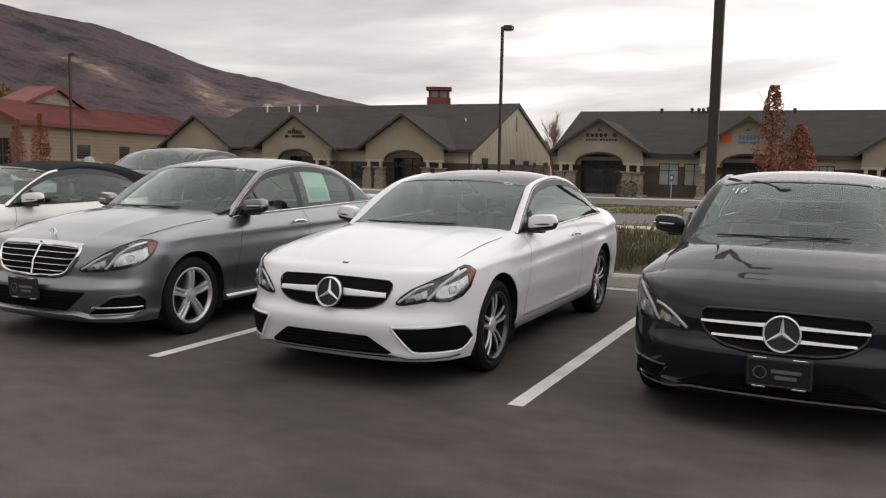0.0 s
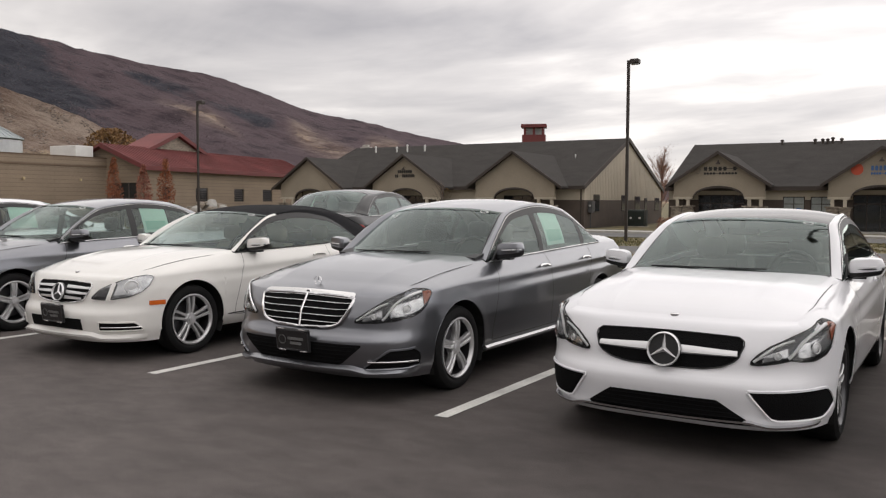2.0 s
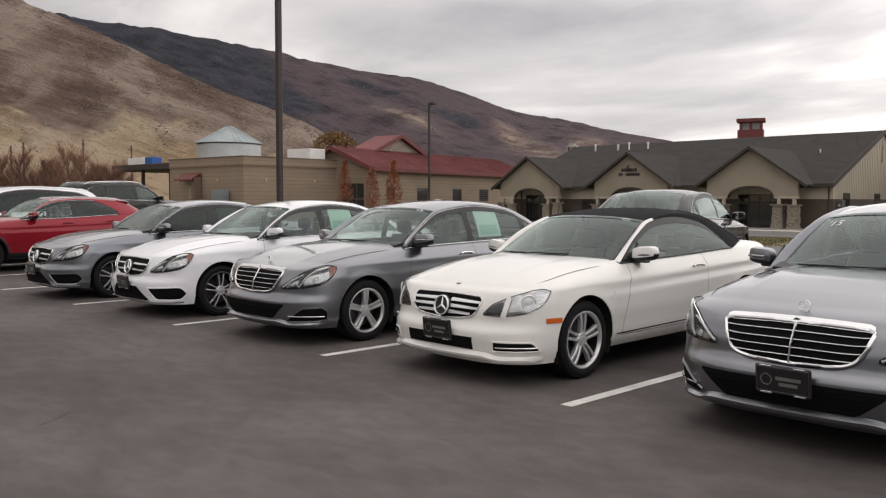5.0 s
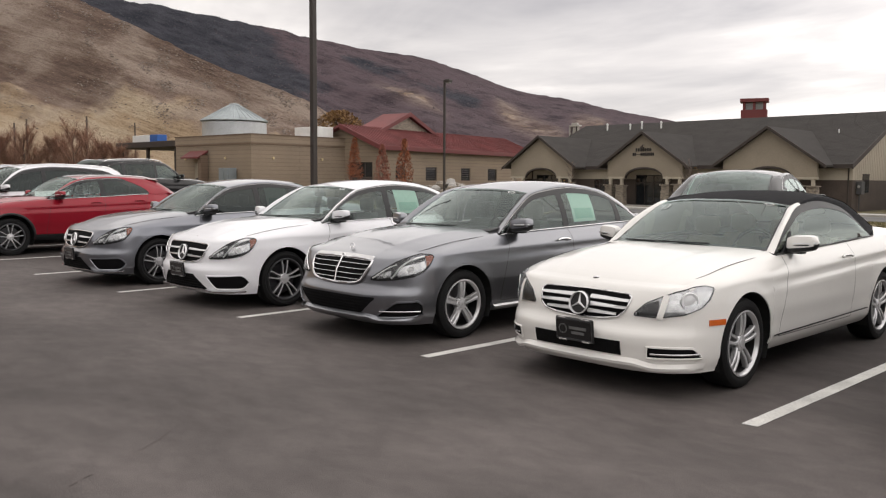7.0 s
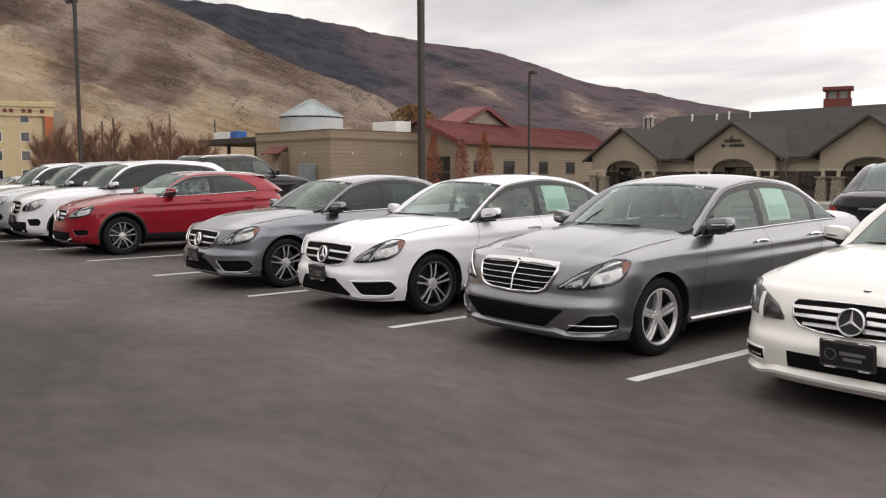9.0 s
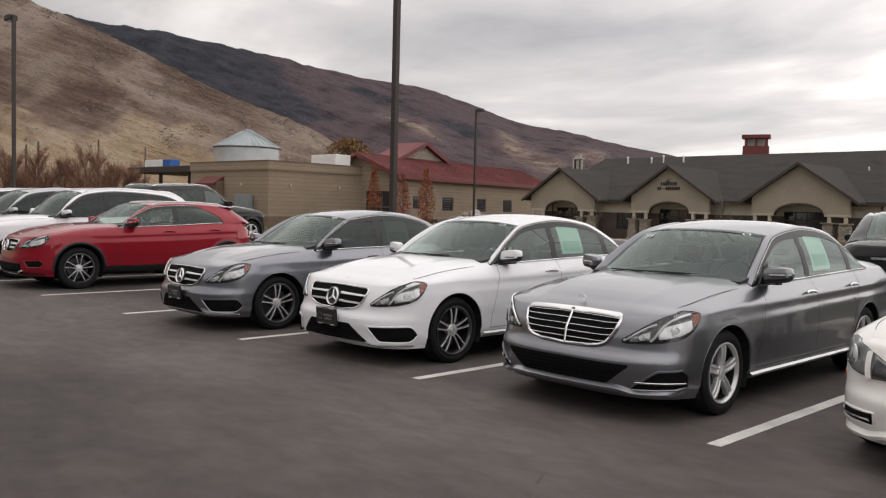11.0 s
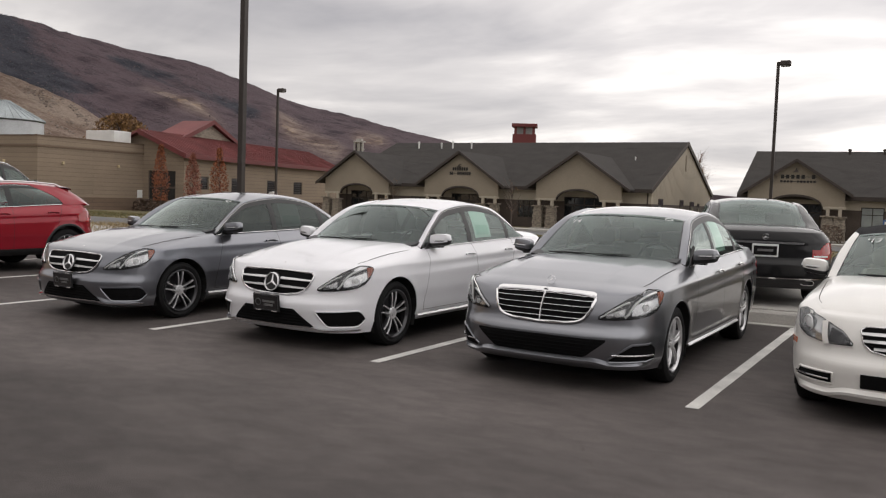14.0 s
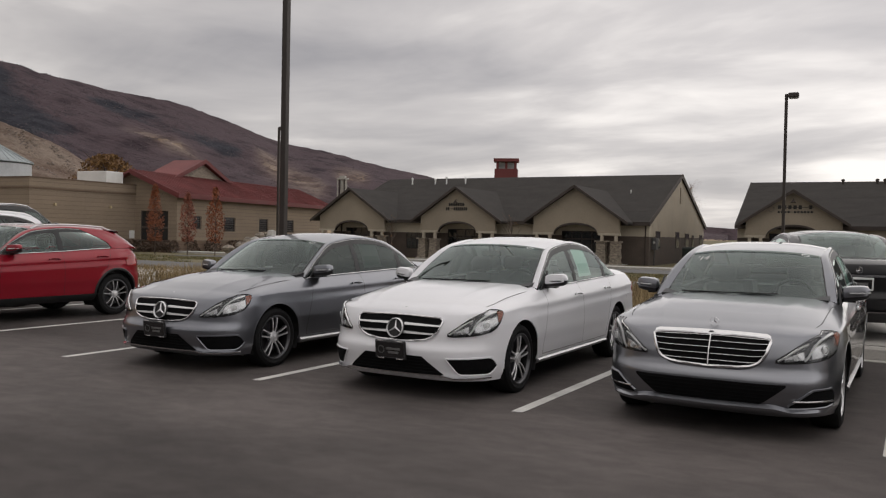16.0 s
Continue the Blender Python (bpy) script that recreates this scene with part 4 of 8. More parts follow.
part("roof_hut", Geo().box(1.4, 0.4, 36.01, 5.4, 2.4, 37.4, 0.1), M_CONC, frame_tower)

bm_ = pose(-14.05, 67.6, -0.85, 0, 0, 0.5) @ pose(-4.3, 1.6, 0)
shopB = lodge("shop_building", "long tan shop building with grey roof and dark vent pipes", bm_, 50.0, 21.0, 3.55, 7.5,
              [(4.3, 3.95, 6.15, "wide"), (15.75, 3.95, 6.25, "colour"), (27.2, 3.95, 6.25, "")],
              [(8.9, 10.5, 0.95, 2.75, M_LIGHTPANE), (10.9, 12.5, 0.95, 2.75, M_LIGHTPANE), (20.4, 22.0, 0.95, 2.75, M_LIGHTPANE), (33.0, 34.6, 0.95, 2.75, M_LIGHTPANE), (37.0, 38.6, 0.95, 2.75, None)], "shops", rake=0.12, lip=0.05)
box_ = part("meter_box", Geo().box(A_L + 0.03, 0.7, 1.4, A_L + 0.45, 1.4, 2.4, 0.02), M_PANEL, shopA, "grey electric meter box")
part("conduit", Geo().tube([(A_L + 0.2, 1.0, 0), (A_L + 0.2, 1.0, 1.41)], 0.05, 8), M_PANEL, box_)
part("meter_dial", Geo().lathe([(0.11, 0.69), (0.11, 0.64), (0.08, 0.60)], 14, (A_L + 0.25, 0, 2.0), "y"), M_LAMPGLASS, box_)
for x, h in ((7.6, 0.5), (10.3, 0.5), (10.9, 0.5), (11.3, 0.5), (11.7, 0.6), (12.4, 0.5), (19.0, 0.45), (29.0, 0.45)):
    roof_pipe(shopB, x, 9.8, 7.2, h, M_FASCIA, 0.14)

# the long block building with red roofs, at the left
hall = thing("block_building", "tan block building with dark red standing-seam roofs", "building", m=pose(-70.9, 60.0, -0.9, 0, 0, 10.0))
E_H, R_H, HALL_L, HALF = 6.0, 8.12, 36.0, 5.0
g = Geo()
side_windows = [(2.9, 4.4, 2.4, 3.8), (8.8, 11.2, 2.2, 3.8), (16.6, 18.8, 2.2, 3.8), (23.2, 25.6, 2.2, 3.8)]
x = 0.0
for a, b, c, d in side_windows:
    g.box(-0.3, x, 0, 0, a, E_H).box(-0.3, a, 0, 0, b, c).box(-0.3, a, d, 0, b, E_H)
    x = b
g.box(-0.3, x, 0, 0, HALL_L, E_H)
g.prism([(-2 * HALF, 0), (-4.3, 0), (-4.3, 7.80), (-HALF, R_H), (-2 * HALF, E_H)], 0.0, 0.3, "y")
g.prism([(-1.0, 0), (-0.3, 0), (-0.3, E_H + 0.1), (-1.0, E_H + 0.4)], 0.0, 0.3, "y")
g.prism([(-4.3, 4.2), (-1.0, 4.2), (-1.0, E_H + 0.4), (-4.3, 7.80)], 0.0, 0.3, "y")
g.prism([(-2 * HALF, 0), (-0.3, 0), (-0.3, E_H), (-HALF, R_H), (-2 * HALF, E_H)], HALL_L - 0.3, HALL_L, "y")
g.box(-2 * HALF, 0.3, 0, -2 * HALF + 0.3, HALL_L - 0.3, E_H)
part("block_wall", g, M_CMU, hall)
part("block_plinth", Geo().box(0.003, -0.03, 0, 0.06, HALL_L, 1.2), M_CMU_DARK, hall)
for a, b, c, d in side_windows:
    loops = [[(xx, yy, zz) for yy, zz in ((a + q, c + q), (b - q, c + q), (b - q, d - q), (a + q, d - q))] for q, xx in ((0, -0.1), (0, -0.2), (0.1, -0.2), (0.1, -0.1))]
    w = Geo().ring(loops + [loops[0]])
    w.weld = 0.001
    wf = part("window", w, M_BROWN, hall)
    for k in range(1, 6):
        part("glazing_bar", Geo().box(-0.18, a + 0.1, c + (d - c) * k / 6 - 0.02, -0.12, b - 0.1, c + (d - c) * k / 6 + 0.02), M_BROWN, wf)
    part("pane", Geo().box(-0.16, a + 0.1, c + 0.1, -0.14, b - 0.1, d - 0.1), M_DARKGLASS, wf)
dg = Geo()
for k in range(4):
    dg.box(-4.3 + k * 1.07, 0.1, 0, -4.2 + k * 1.07, 0.2, 4.2)
dg.box(-4.3, 0.1, 2.4, -1.0, 0.2, 2.6)
ed = part("glazed_entrance", dg, M_BROWN, hall)
part("pane", Geo().box(-4.3, 0.14, 0, -1.0, 0.16, 4.2), M_DARKGLASS, ed)
rg = Geo()
for sgn, ex in ((1, 0.7), (-1, -2 * HALF - 0.7)):
    zr = E_H - 0.7 * (R_H - E_H) / HALF
    rg.prism([(ex, zr), (ex, zr + 0.22), (-HALF, R_H + 0.24), (-HALF, R_H)], -0.8, HALL_L + 0.8, "y")
part("metal_roof", rg, M_REDROOF, hall, "dark red metal roof")
seam = Geo()
k = -0.7
while k < HALL_L + 0.8:
    seam.prism([(0.69, zr + 0.22), (0.69, zr + 0.32), (-HALF, R_H + 0.34), (-HALF, R_H + 0.24)], k, k + 0.07, "y")
    k += 0.62
tagged(part("roof_seams", seam, M_REDROOF, hall), kind="stuff")
part("roof_edge", Geo().box(0.7, -0.85, zr - 0.2, 0.78, HALL_L + 0.85, zr + 0.26).prism([(0.7, zr - 0.2), (0.7, zr + 0.28), (-HALF, R_H + 0.3), (-HALF, R_H - 0.2)], -0.9, -0.803, "y"), M_REDTRIM, hall)
# cross gable with a stone face
cg = Geo().prism([(6.3, R_H - 0.2), (17.3, R_H - 0.2), (11.8, R_H + 1.9)], -HALF - 0.1, -HALF + 0.15, "x")
part("stone_gable", cg, M_STONE, hall, "stone-faced cross gable")
cr = Geo()
for e in (5.3, 18.3):
    ze = R_H - 0.55
    cr.prism([(e, ze), (e, ze + 0.22), (11.8, R_H + 2.3), (11.8, R_H + 2.05)], -HALF - 3.6, -HALF + 0.6, "x")
part("cross_roof", cr, M_REDROOF, hall)
ct = Geo()
for e in (5.2, 18.4):
    ct.prism([(e, ze - 0.18), (e, ze + 0.28), (11.8, R_H + 2.4), (11.8, R_H + 1.9)], -HALF + 0.603, -HALF + 0.7, "x")
part("cross_trim", ct, M_REDTRIM, hall)

wing = thing("flat_roof_building", "low tan block building with a flat roof and parapet", "building", m=pose(-89.2, 46.2, -0.9, 0, 0, 2.0))
WL, WD, WH = 13.9, 13.6, 6.85
part("block_wall", Geo().box(0, 0, 0, WL, WD, WH - 0.95), M_CMU, wing)
part("parapet", Geo().box(-0.05, -0.05, WH - 0.95, WL + 0.05, WD, WH - 0.12), M_CMU, wing)
part("coping", Geo().box(-0.1, -0.1, WH - 0.12, WL + 0.1, WD, WH), M_CMU_DARK, wing)
part("block_band", Geo().box(-0.02, -0.08, WH - 1.05, WL + 0.08, WD, WH - 0.9), M_CMU_DARK, wing)
part("block_plinth", Geo().box(-0.06, -0.06, 0, WL + 0.06, WD, 1.3), M_CMU_DARK, wing)
aw = Geo().prism([(-1.3, 4.55), (-0.1, 5.25), (-0.1, 5.05), (-1.3, 4.4)], 3.0, 6.4, "x")
part("awning_side", Geo().box(5.9, -1.0, 0, 6.4, -0.083, 4.75), M_CMU_DARK, wing)
part("awning", aw, M_REDTRIM, wing, "small dark red awning")
part("service_door", Geo().box(3.9, -0.12, 0, 5.5, -0.083, 3.9), M_STUCCO, wing)
part("door_vent", Geo().box(4.1, -0.14, 1.2, 4.6, -0.123, 2.4), M_FASCIA, wing)
cab = part("electrical_cabinet", Geo().box(9.8, -1.1, 0.2, 11.6, -0.15, 3.4, 0.03).box(9.95, -1.14, 0.4, 10.65, -1.103, 3.2).box(10.75, -1.14, 0.4, 11.45, -1.103, 3.2), M_CABINET, wing, "grey steel electrical cabinet")
for x, y in ((2.0, -0.1), (9.5, -0.1)):
    part("wall_lamp", Geo().box(x, y - 0.16, 4.3, x + 0.24, y, 4.56, 0.03), M_CREAM, wing)
for y in (2.5, 9.0):
    part("wall_lamp", Geo().box(WL + 0.06, y, 4.3, WL + 0.22, y + 0.24, 4.56, 0.03), M_CREAM, wing)
part("wall_notice", Geo().box(WL + 0.065, 11.6, 1.35, WL + 0.10, 12.3, 2.15, 0.01), M_WHITE, wing, "small white notice on the wall")
part("rooftop_unit", Geo().box(9.5, 9.0, WH - 0.1, 13.5, 11.2, WH + 1.15, 0.04), M_WHITE, wing, "white rooftop air unit")

silo = thing("grain_bin", "galvanised round grain bin with a conical roof", "silo", m=pose(-109.5, 66.8, -0.9))
part("bin_wall", Geo().lathe([(4.55, 0)] + [(4.55 + 0.03 * (k % 2), 0.35 * k + 0.2) for k in range(30)], 48), M_GALV, silo, smooth=30)
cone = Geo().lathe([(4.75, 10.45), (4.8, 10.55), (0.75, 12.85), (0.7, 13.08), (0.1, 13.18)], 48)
part("bin_roof", cone, M_TIN, silo, "blue-grey metal roof")
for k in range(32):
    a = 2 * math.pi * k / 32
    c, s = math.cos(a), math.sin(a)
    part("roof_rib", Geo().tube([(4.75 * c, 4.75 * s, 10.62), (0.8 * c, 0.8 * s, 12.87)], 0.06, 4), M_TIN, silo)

canopy = thing("drive_canopy", "dark flat canopy on posts beside the block building", "canopy", m=pose(-111.7, 50, -0.9))
part("canopy_top", Geo().box(0, 0, 6.1, 22, 9, 6.86, 0.05), M_FASCIA, canopy)
for x in (0.5, 7.5, 14.5, 21.2):
    part("post", Geo().box(x, 0.4, 0, x + 0.35, 0.75, 6.1), M_FASCIA, canopy)
part("sign_band", Geo().box(0.7, 2.0, 6.84, 5.4, 3.4, 7.9, 0.04), M_WHITE, canopy, "white fascia box on the canopy")
part("blue_end", Geo().box(5.403, 2.0, 6.84, 7.3, 3.4, 7.9, 0.04), M_BLUE, canopy, "blue end of the fascia box")

hotel = thing("hotel_building", "cream and orange stucco hotel with small windows", "building", m=pose(-148, 45.2, -0.9, 0, 0, 74))
part("stucco_wall", Geo().box(-42, 0, 0, -4, 14, 13.0), M_CREAM, hotel)
part("orange_pilaster", Geo().box(-3.6, -0.5, 0, -2.4, 0.6, 11.6, 0.05), M_ORANGE_STUCCO, hotel)
part("side_wall", Geo().box(-3.997, 0.2, 0, -0.6, 14, 12.6), M_STUCCO, hotel)
part("cornice", Geo().box(-42, -0.5, 13.003, -2.0, 14.2, 13.9, 0.1), M_CREAM, hotel)
part("sign_band", Geo().box(-42, -0.3, 11.6, -2.2, -0.003, 13.0), M_CREAM, hotel)
letters(hotel, -14, -3.4, 12.1, 12.7, -0.31, 12, M_REDTRIM, 9)
for k in range(9):
    for f in range(4):
        x = -6.5 - k * 4
        wn_ = part("window", Geo().box(x - 0.7, -0.06, 1.5 + 3 * f, x + 0.7, 0.02, 3.1 + 3 * f), M_WHITE, hotel)
        part("pane", Geo().box(x - 0.6, -0.08, 1.6 + 3 * f, x + 0.6, -0.063, 3.0 + 3 * f), M_DARKGLASS, wn_)


rocks = thing("rock_pile", "heap of pale landscaping boulders on the far apron", "rocks", m=pose(-49.3, 47.9, -0.15))
rr_ = random.Random(12)
for k in range(60):
    cx, cy = max(-3.0, min(3.0, rr_.gauss(0, 1.7))), rr_.gauss(0, 0.8)
    sz = rr_.uniform(0.22, 0.48)
    zc_ = max(0.2, 1.75 - 0.42 * math.hypot(cx, cy * 1.5)) * rr_.uniform(0.25, 1.0)
    n_ = 5
    prof = [(sz * math.sin(math.pi * j / n_) * rr_.uniform(0.8, 1.15) + 0.01, zc_ - sz * 0.75 * math.cos(math.pi * j / n_)) for j in range(n_ + 1)]
    part("boulder", Geo().lathe(prof, 7, (cx, cy, 0)), M_STONE if k % 3 else M_CONC, rocks)

# ---- lamp posts ----
def street_lamp(x, y, z0, height, arm_deg, pedestal, label):
    t = thing("street_lamp", label, "street lamp", "lot lamps", m=pose(x, y, 0))
    if pedestal:
        part("concrete_base", Geo().lathe([(0.33, z0 - 0.2), (0.33, z0 + 0.78), (0.30, z0 + 0.81)], 28), M_CONC, t, "round concrete footing", 30)
        z0 += 0.81
    part("base_plate", Geo().box(-0.17, -0.17, z0, 0.17, 0.17, z0 + 0.05, 0.006), M_BRONZE, t)
    part("pole", Geo().box(-0.065, -0.065, z0 + 0.05, 0.065, 0.065, height - 0.1, 0.012), M_BRONZE, t)
    c, s = math.cos(radians(arm_deg)), math.sin(radians(arm_deg))
    head = Geo()
    head.box(-0.05, -0.03, height - 0.22, 0.16, 0.03, height - 0.16)
    head.box(0.08, -0.19, height - 0.29, 0.52, 0.19, height - 0.06, 0.04)
    h = part("lamp_head", head, M_BRONZE, t, m=pose(0, 0, 0, 0, 0, arm_deg))
    part("lens", Geo().box(0.13, -0.14, height - 0.31, 0.47, 0.14, height - 0.292), M_LAMPGLASS, h)
    return t


street_lamp(-20.0, 11.4, 0.115, 8.1, 150, True, "tall bronze lamp post on a concrete footing behind parked cars")
street_lamp(-0.19, 10.72, 0.115, 8.1, -30, True, "tall bronze lamp post on a round concrete footing by the kerb")
street_lamp(-12.4, 37.6, -0.5, 8.15, 0, False, "slim bronze lamp post across the road")
street_lamp(-42.4, 39.8, -0.5, 8.15, 5, False, "slim bronze lamp post before the red-roofed building")
street_lamp(-40.6, 10.8, 0.115, 8.6, 180, False, "slim bronze lamp post at the end of the lot")


# ---- planting ----
def leafy(name, label, cat, m, trunk_h, height, radius, count, leaf, mat, seed, shape="column", group=""):
    """A young tree: tapered trunk, limbs and a loose crown of small leaves."""
    r = random.Random(seed)
    t = thing(name, label, cat, group, m=m)
    wood = Geo().tube([(0, 0, -0.2), (0.02, 0.01, trunk_h), (0.0, 0.03, height * 0.8), (0.02, 0, height * 0.97)], [radius * 0.07, radius * 0.06, radius * 0.03, 0.012], 7)
    limbs = []
    for k in range(14):
        z = trunk_h + (height - trunk_h) * (0.02 + 0.75 * k / 14)
        a = r.uniform(0, 6.28)
        ln = radius * r.uniform(0.6, 1.0)
        tip = (ln * math.cos(a), ln * math.sin(a), z + ln * (1.4 if shape == "column" else 0.7))
        wood.tube([(0, 0, z), (tip[0] * 0.5, tip[1] * 0.5, (z + tip[2]) / 2 - 0.05), tip], [radius * 0.03, radius * 0.02, 0.008], 5)
        limbs.append(tip)
    part("trunk", wood, M_BARK, t)
    g = Geo()
    while len(g.f) < count:
        u = r.random()
        if shape == "column":
            rad = radius * (0.35 + 0.75 * math.sin(math.pi * min(0.97, 0.12 + 0.86 * u)) ** 0.9) * (1 - 0.55 * u)
        else:
            rad = radius * math.sin(math.pi * min(0.96, 0.1 + 0.86 * u)) ** 0.6
        a = r.uniform(0, 6.28)
        k = math.sqrt(r.random())
        gap = noise.noise(Vector((math.cos(a) * 1.7 + seed, math.sin(a) * 1.7, u * 5)))
        if gap < -0.18:
            continue
        d = rad * k * (1 + 0.35 * gap)
        c = Vector((d * math.cos(a), d * math.sin(a), trunk_h + (height - trunk_h) * u))
        ax = Vector((r.gauss(0, 1), r.gauss(0, 1), r.gauss(0, 1))).normalized()
        b = ax.cross(Vector((r.gauss(0, 1), r.gauss(0, 1), r.gauss(0, 1)))).normalized()
        s = leaf * r.uniform(0.6, 1.3)
        g.add([c - ax * s, c + b * s * 0.55, c + ax * s, c - b * s * 0.55], [(0, 1, 2, 3)])
    me = bpy.data.meshes.new("crown")
    me.from_pydata(g.v, [], g.f)
    me.materials.append(mat)
    part("crown", me, None, t)
    return t


ROSE = "slender young tree with rusty red autumn leaves"
for k, (az, rr, h, mt) in enumerate(((46.6, 78, 6.3, M_LEAF_ORANGE), (44.6, 76, 5.6, M_LEAF_RED), (42.9, 72, 5.9, M_LEAF_ORANGE))):
    a = radians(az)
    leafy("young_tree", ROSE + " by the block building", "tree", pose(-8.1 - rr * math.sin(a), -2.4 + rr * math.cos(a), -0.9), 1.3, h, 0.85, 1700, 0.09, mt, 20 + k, group="young trees")
for k, (x, y, h, mt) in enumerate(((-0.5, 51.5, 7.2, M_LEAF_RED), (1.0, 52.0, 5.0, M_LEAF_RED), (9.2, 47.0, 6.0, M_LEAF_RED))):
    leafy("young_tree", ROSE + " before the shops", "tree", pose(x, y, -0.85), 1.2, h, 1.15, 2200, 0.10, mt, 30 + k, group="young trees")
leafy("tree", "broad golden-brown tree behind the block building", "tree", pose(-144.6, 115.6, -0.9), 5, 17.0, 6.2, 6200, 0.3, M_LEAF_GOLD, 41, "round")
leafy("young_tree", "nearly bare sapling before the shops", "tree", pose(-33.8, 58, -0.9), 1.2, 4.0, 1.0, 16, 0.10, M_LEAF_GOLD, 43)
leafy("young_tree", "nearly bare sapling beside the porch", "tree", pose(-45.3, 59, -0.9), 1.2, 4.0, 0.8, 14, 0.10, M_LEAF_GOLD, 44)


def bare_tree(m, height, seed):
    """A leafless rust-coloured tree of many fine twigs."""
    r = random.Random(seed)
    t = thing("bare_tree", "leafless rust-brown tree at the foot of the hill", "tree", "bare trees", m=m)
    wood, twig = Geo(), Geo()
    wood.tube([(0, 0, -0.3), (0.05, 0, height * 0.4), (0, 0.1, height * 0.9)], [0.12, 0.07, 0.012], 6)
    for k in range(30):
        z = height * r.uniform(0.10, 0.78)
        a, ln = r.uniform(0, 6.28), height * r.uniform(0.16, 0.34) * (1.15 - 0.6 * z / height)
        tip = Vector((ln * 0.7 * math.cos(a), ln * 0.7 * math.sin(a), z + ln * r.uniform(0.9, 1.3)))
        base = Vector((0, 0, z))
        wood.tube([base, (base + tip) / 2 + Vector((0, 0, -0.1)), tip], [0.032, 0.02, 0.006], 4)
        for j in range(150):
            p = base.lerp(tip, r.uniform(0.2, 1.0))
            d = (tip - base).normalized() * 0.6 + Vector((r.gauss(0, 0.6), r.gauss(0, 0.6), r.gauss(0.35, 0.5)))
            q = p + d * r.uniform(0.3, 1.1)
            s = Vector((r.gauss(0, 1), r.gauss(0, 1), 0)).normalized() * r.uniform(0.007, 0.015)
            twig.add([p - s, p + s, q + s * 0.3, q - s * 0.3], [(0, 1, 2, 3)])
    part("trunk", wood, M_BARK, t)
    me = bpy.data.meshes.new("twig_crown")
    me.from_pydata(twig.v, [], twig.f)
    me.materials.append(M_TWIG)
    tagged(part("twig_crown", me, None, t), kind="stuff")


r = random.Random(8)
for k in range(17):
    az = 64.8 + k * 0.62 + r.uniform(-0.2, 0.2)
    rr = r.uniform(104, 126)
    a = radians(az)
    bare_tree(pose(-3 - rr * math.sin(a), rr * math.cos(a), -0.9, 0, 0, r.uniform(0, 360)), r.uniform(5.5, 9.0), 60 + k)
bare_tree(pose(-31, 115, -0.9), 9.5, 99)
for k, (az, rr, h) in enumerate(((66.9, 130, 11), (70.3, 125, 10), (71.0, 120, 9.2), (64.0, 150, 11.5))):
    a = radians(az)
    up_ = thing("utility_pole", "weathered wooden utility pole with a crossarm", "utility pole", "utility poles", m=pose(-3 - rr * math.sin(a), rr * math.cos(a), -0.9, 0, 0, az - 12))
    part("pole", Geo().tube([(0, 0, -0.5), (0, 0, h)], [0.17, 0.11], 8), M_BARK, up_)
    part("crossarm", Geo().box(-0.06, -1.0, h - 0.8, 0.06, 1.0, h - 0.68), M_BARK, up_)


def bush(name, label, m, rx, ry, h, count, leaf, mat, seed, group):
    r = random.Random(seed)
    g = Geo()
    for _ in range(count):
        a, u, k = r.uniform(0, 6.28), r.random(), 0.55 + 0.45 * math.sqrt(r.random())
        w = math.sqrt(max(0.0, 1 - (u * 1.05 - 0.25) ** 2)) * (1 + 0.25 * noise.noise(Vector((math.cos(a) * 2 + seed, math.sin(a) * 2, u * 3))))
        c = Vector((rx * w * k * math.cos(a), ry * w * k * math.sin(a), h * u))
        ax = Vector((r.gauss(0, 1), r.gauss(0, 1), r.gauss(0, 1))).normalized()
        b = ax.orthogonal().normalized()
        s = leaf * r.uniform(0.6, 1.3)
        g.add([c - ax * s, c + b * s * 0.6, c + ax * s, c - b * s * 0.6], [(0, 1, 2, 3)])
    me = bpy.data.meshes.new(name)
    me.from_pydata(g.v, [], g.f)
    me.materials.append(mat)
    t = thing(name, label, "bush", group, m=m)
    part("leaves", me, None, t)
    stems = Geo()
    for k in range(6):
        a = k * 1.05
        stems.tube([(0, 0, -0.1), (rx * 0.5 * math.cos(a), ry * 0.5 * math.sin(a), h * 0.7)], 0.02, 4)
    part("stems", stems, M_BARK, t)
    return t


for k in range(14):
    bush("hedge_bush", "clipped brownish hedge bush before the block building", pose(-73.5 + 0.62 * k, 57.0 + 0.15 * k, -0.9) if k < 7 else pose(-71 + 0.2 * (k - 7), 62 + 3.2 * (k - 7), -0.9), 1.0, 0.9, 1.25, 260, 0.12, M_LEAF_BROWN, 80 + k, "hedge")


# things on the apron before and between the shops
bush("shrub", "low brown shrub before a stone porch pier", pose(-11.3, 65.4, -0.9), 0.9, 0.7, 1.35, 420, 0.09, M_LEAF_BROWN, 131, "shrubs before the shops")
bush("shrub", "low brown shrub beside a stone porch pier", pose(-17.6, 65.4, -0.9), 0.8, 0.7, 1.1, 380, 0.09, M_TWIG, 132, "shrubs before the shops")
M_GREENBOX = surf("dark_green_paint", (0.016, 0.024, 0.020), 0.5, var=0.2, scale=2, fine=20)
cab = thing("utility_cabinet", "dark green utility cabinet on a concrete pad beside the shop", "utility cabinet", m=pose(-24.05, 76.0, -0.9))
part("pad", Geo().box(-0.15, -0.15, -0.1, 1.85, 1.35, 0.08, 0.01), M_CONC, cab)
part("body", Geo().prism([(0, 0.08), (1.2, 0.08), (1.2, 1.62), (0.12, 1.62), (0, 1.5)], 0.0, 1.7, "x"), M_GREENBOX, cab)
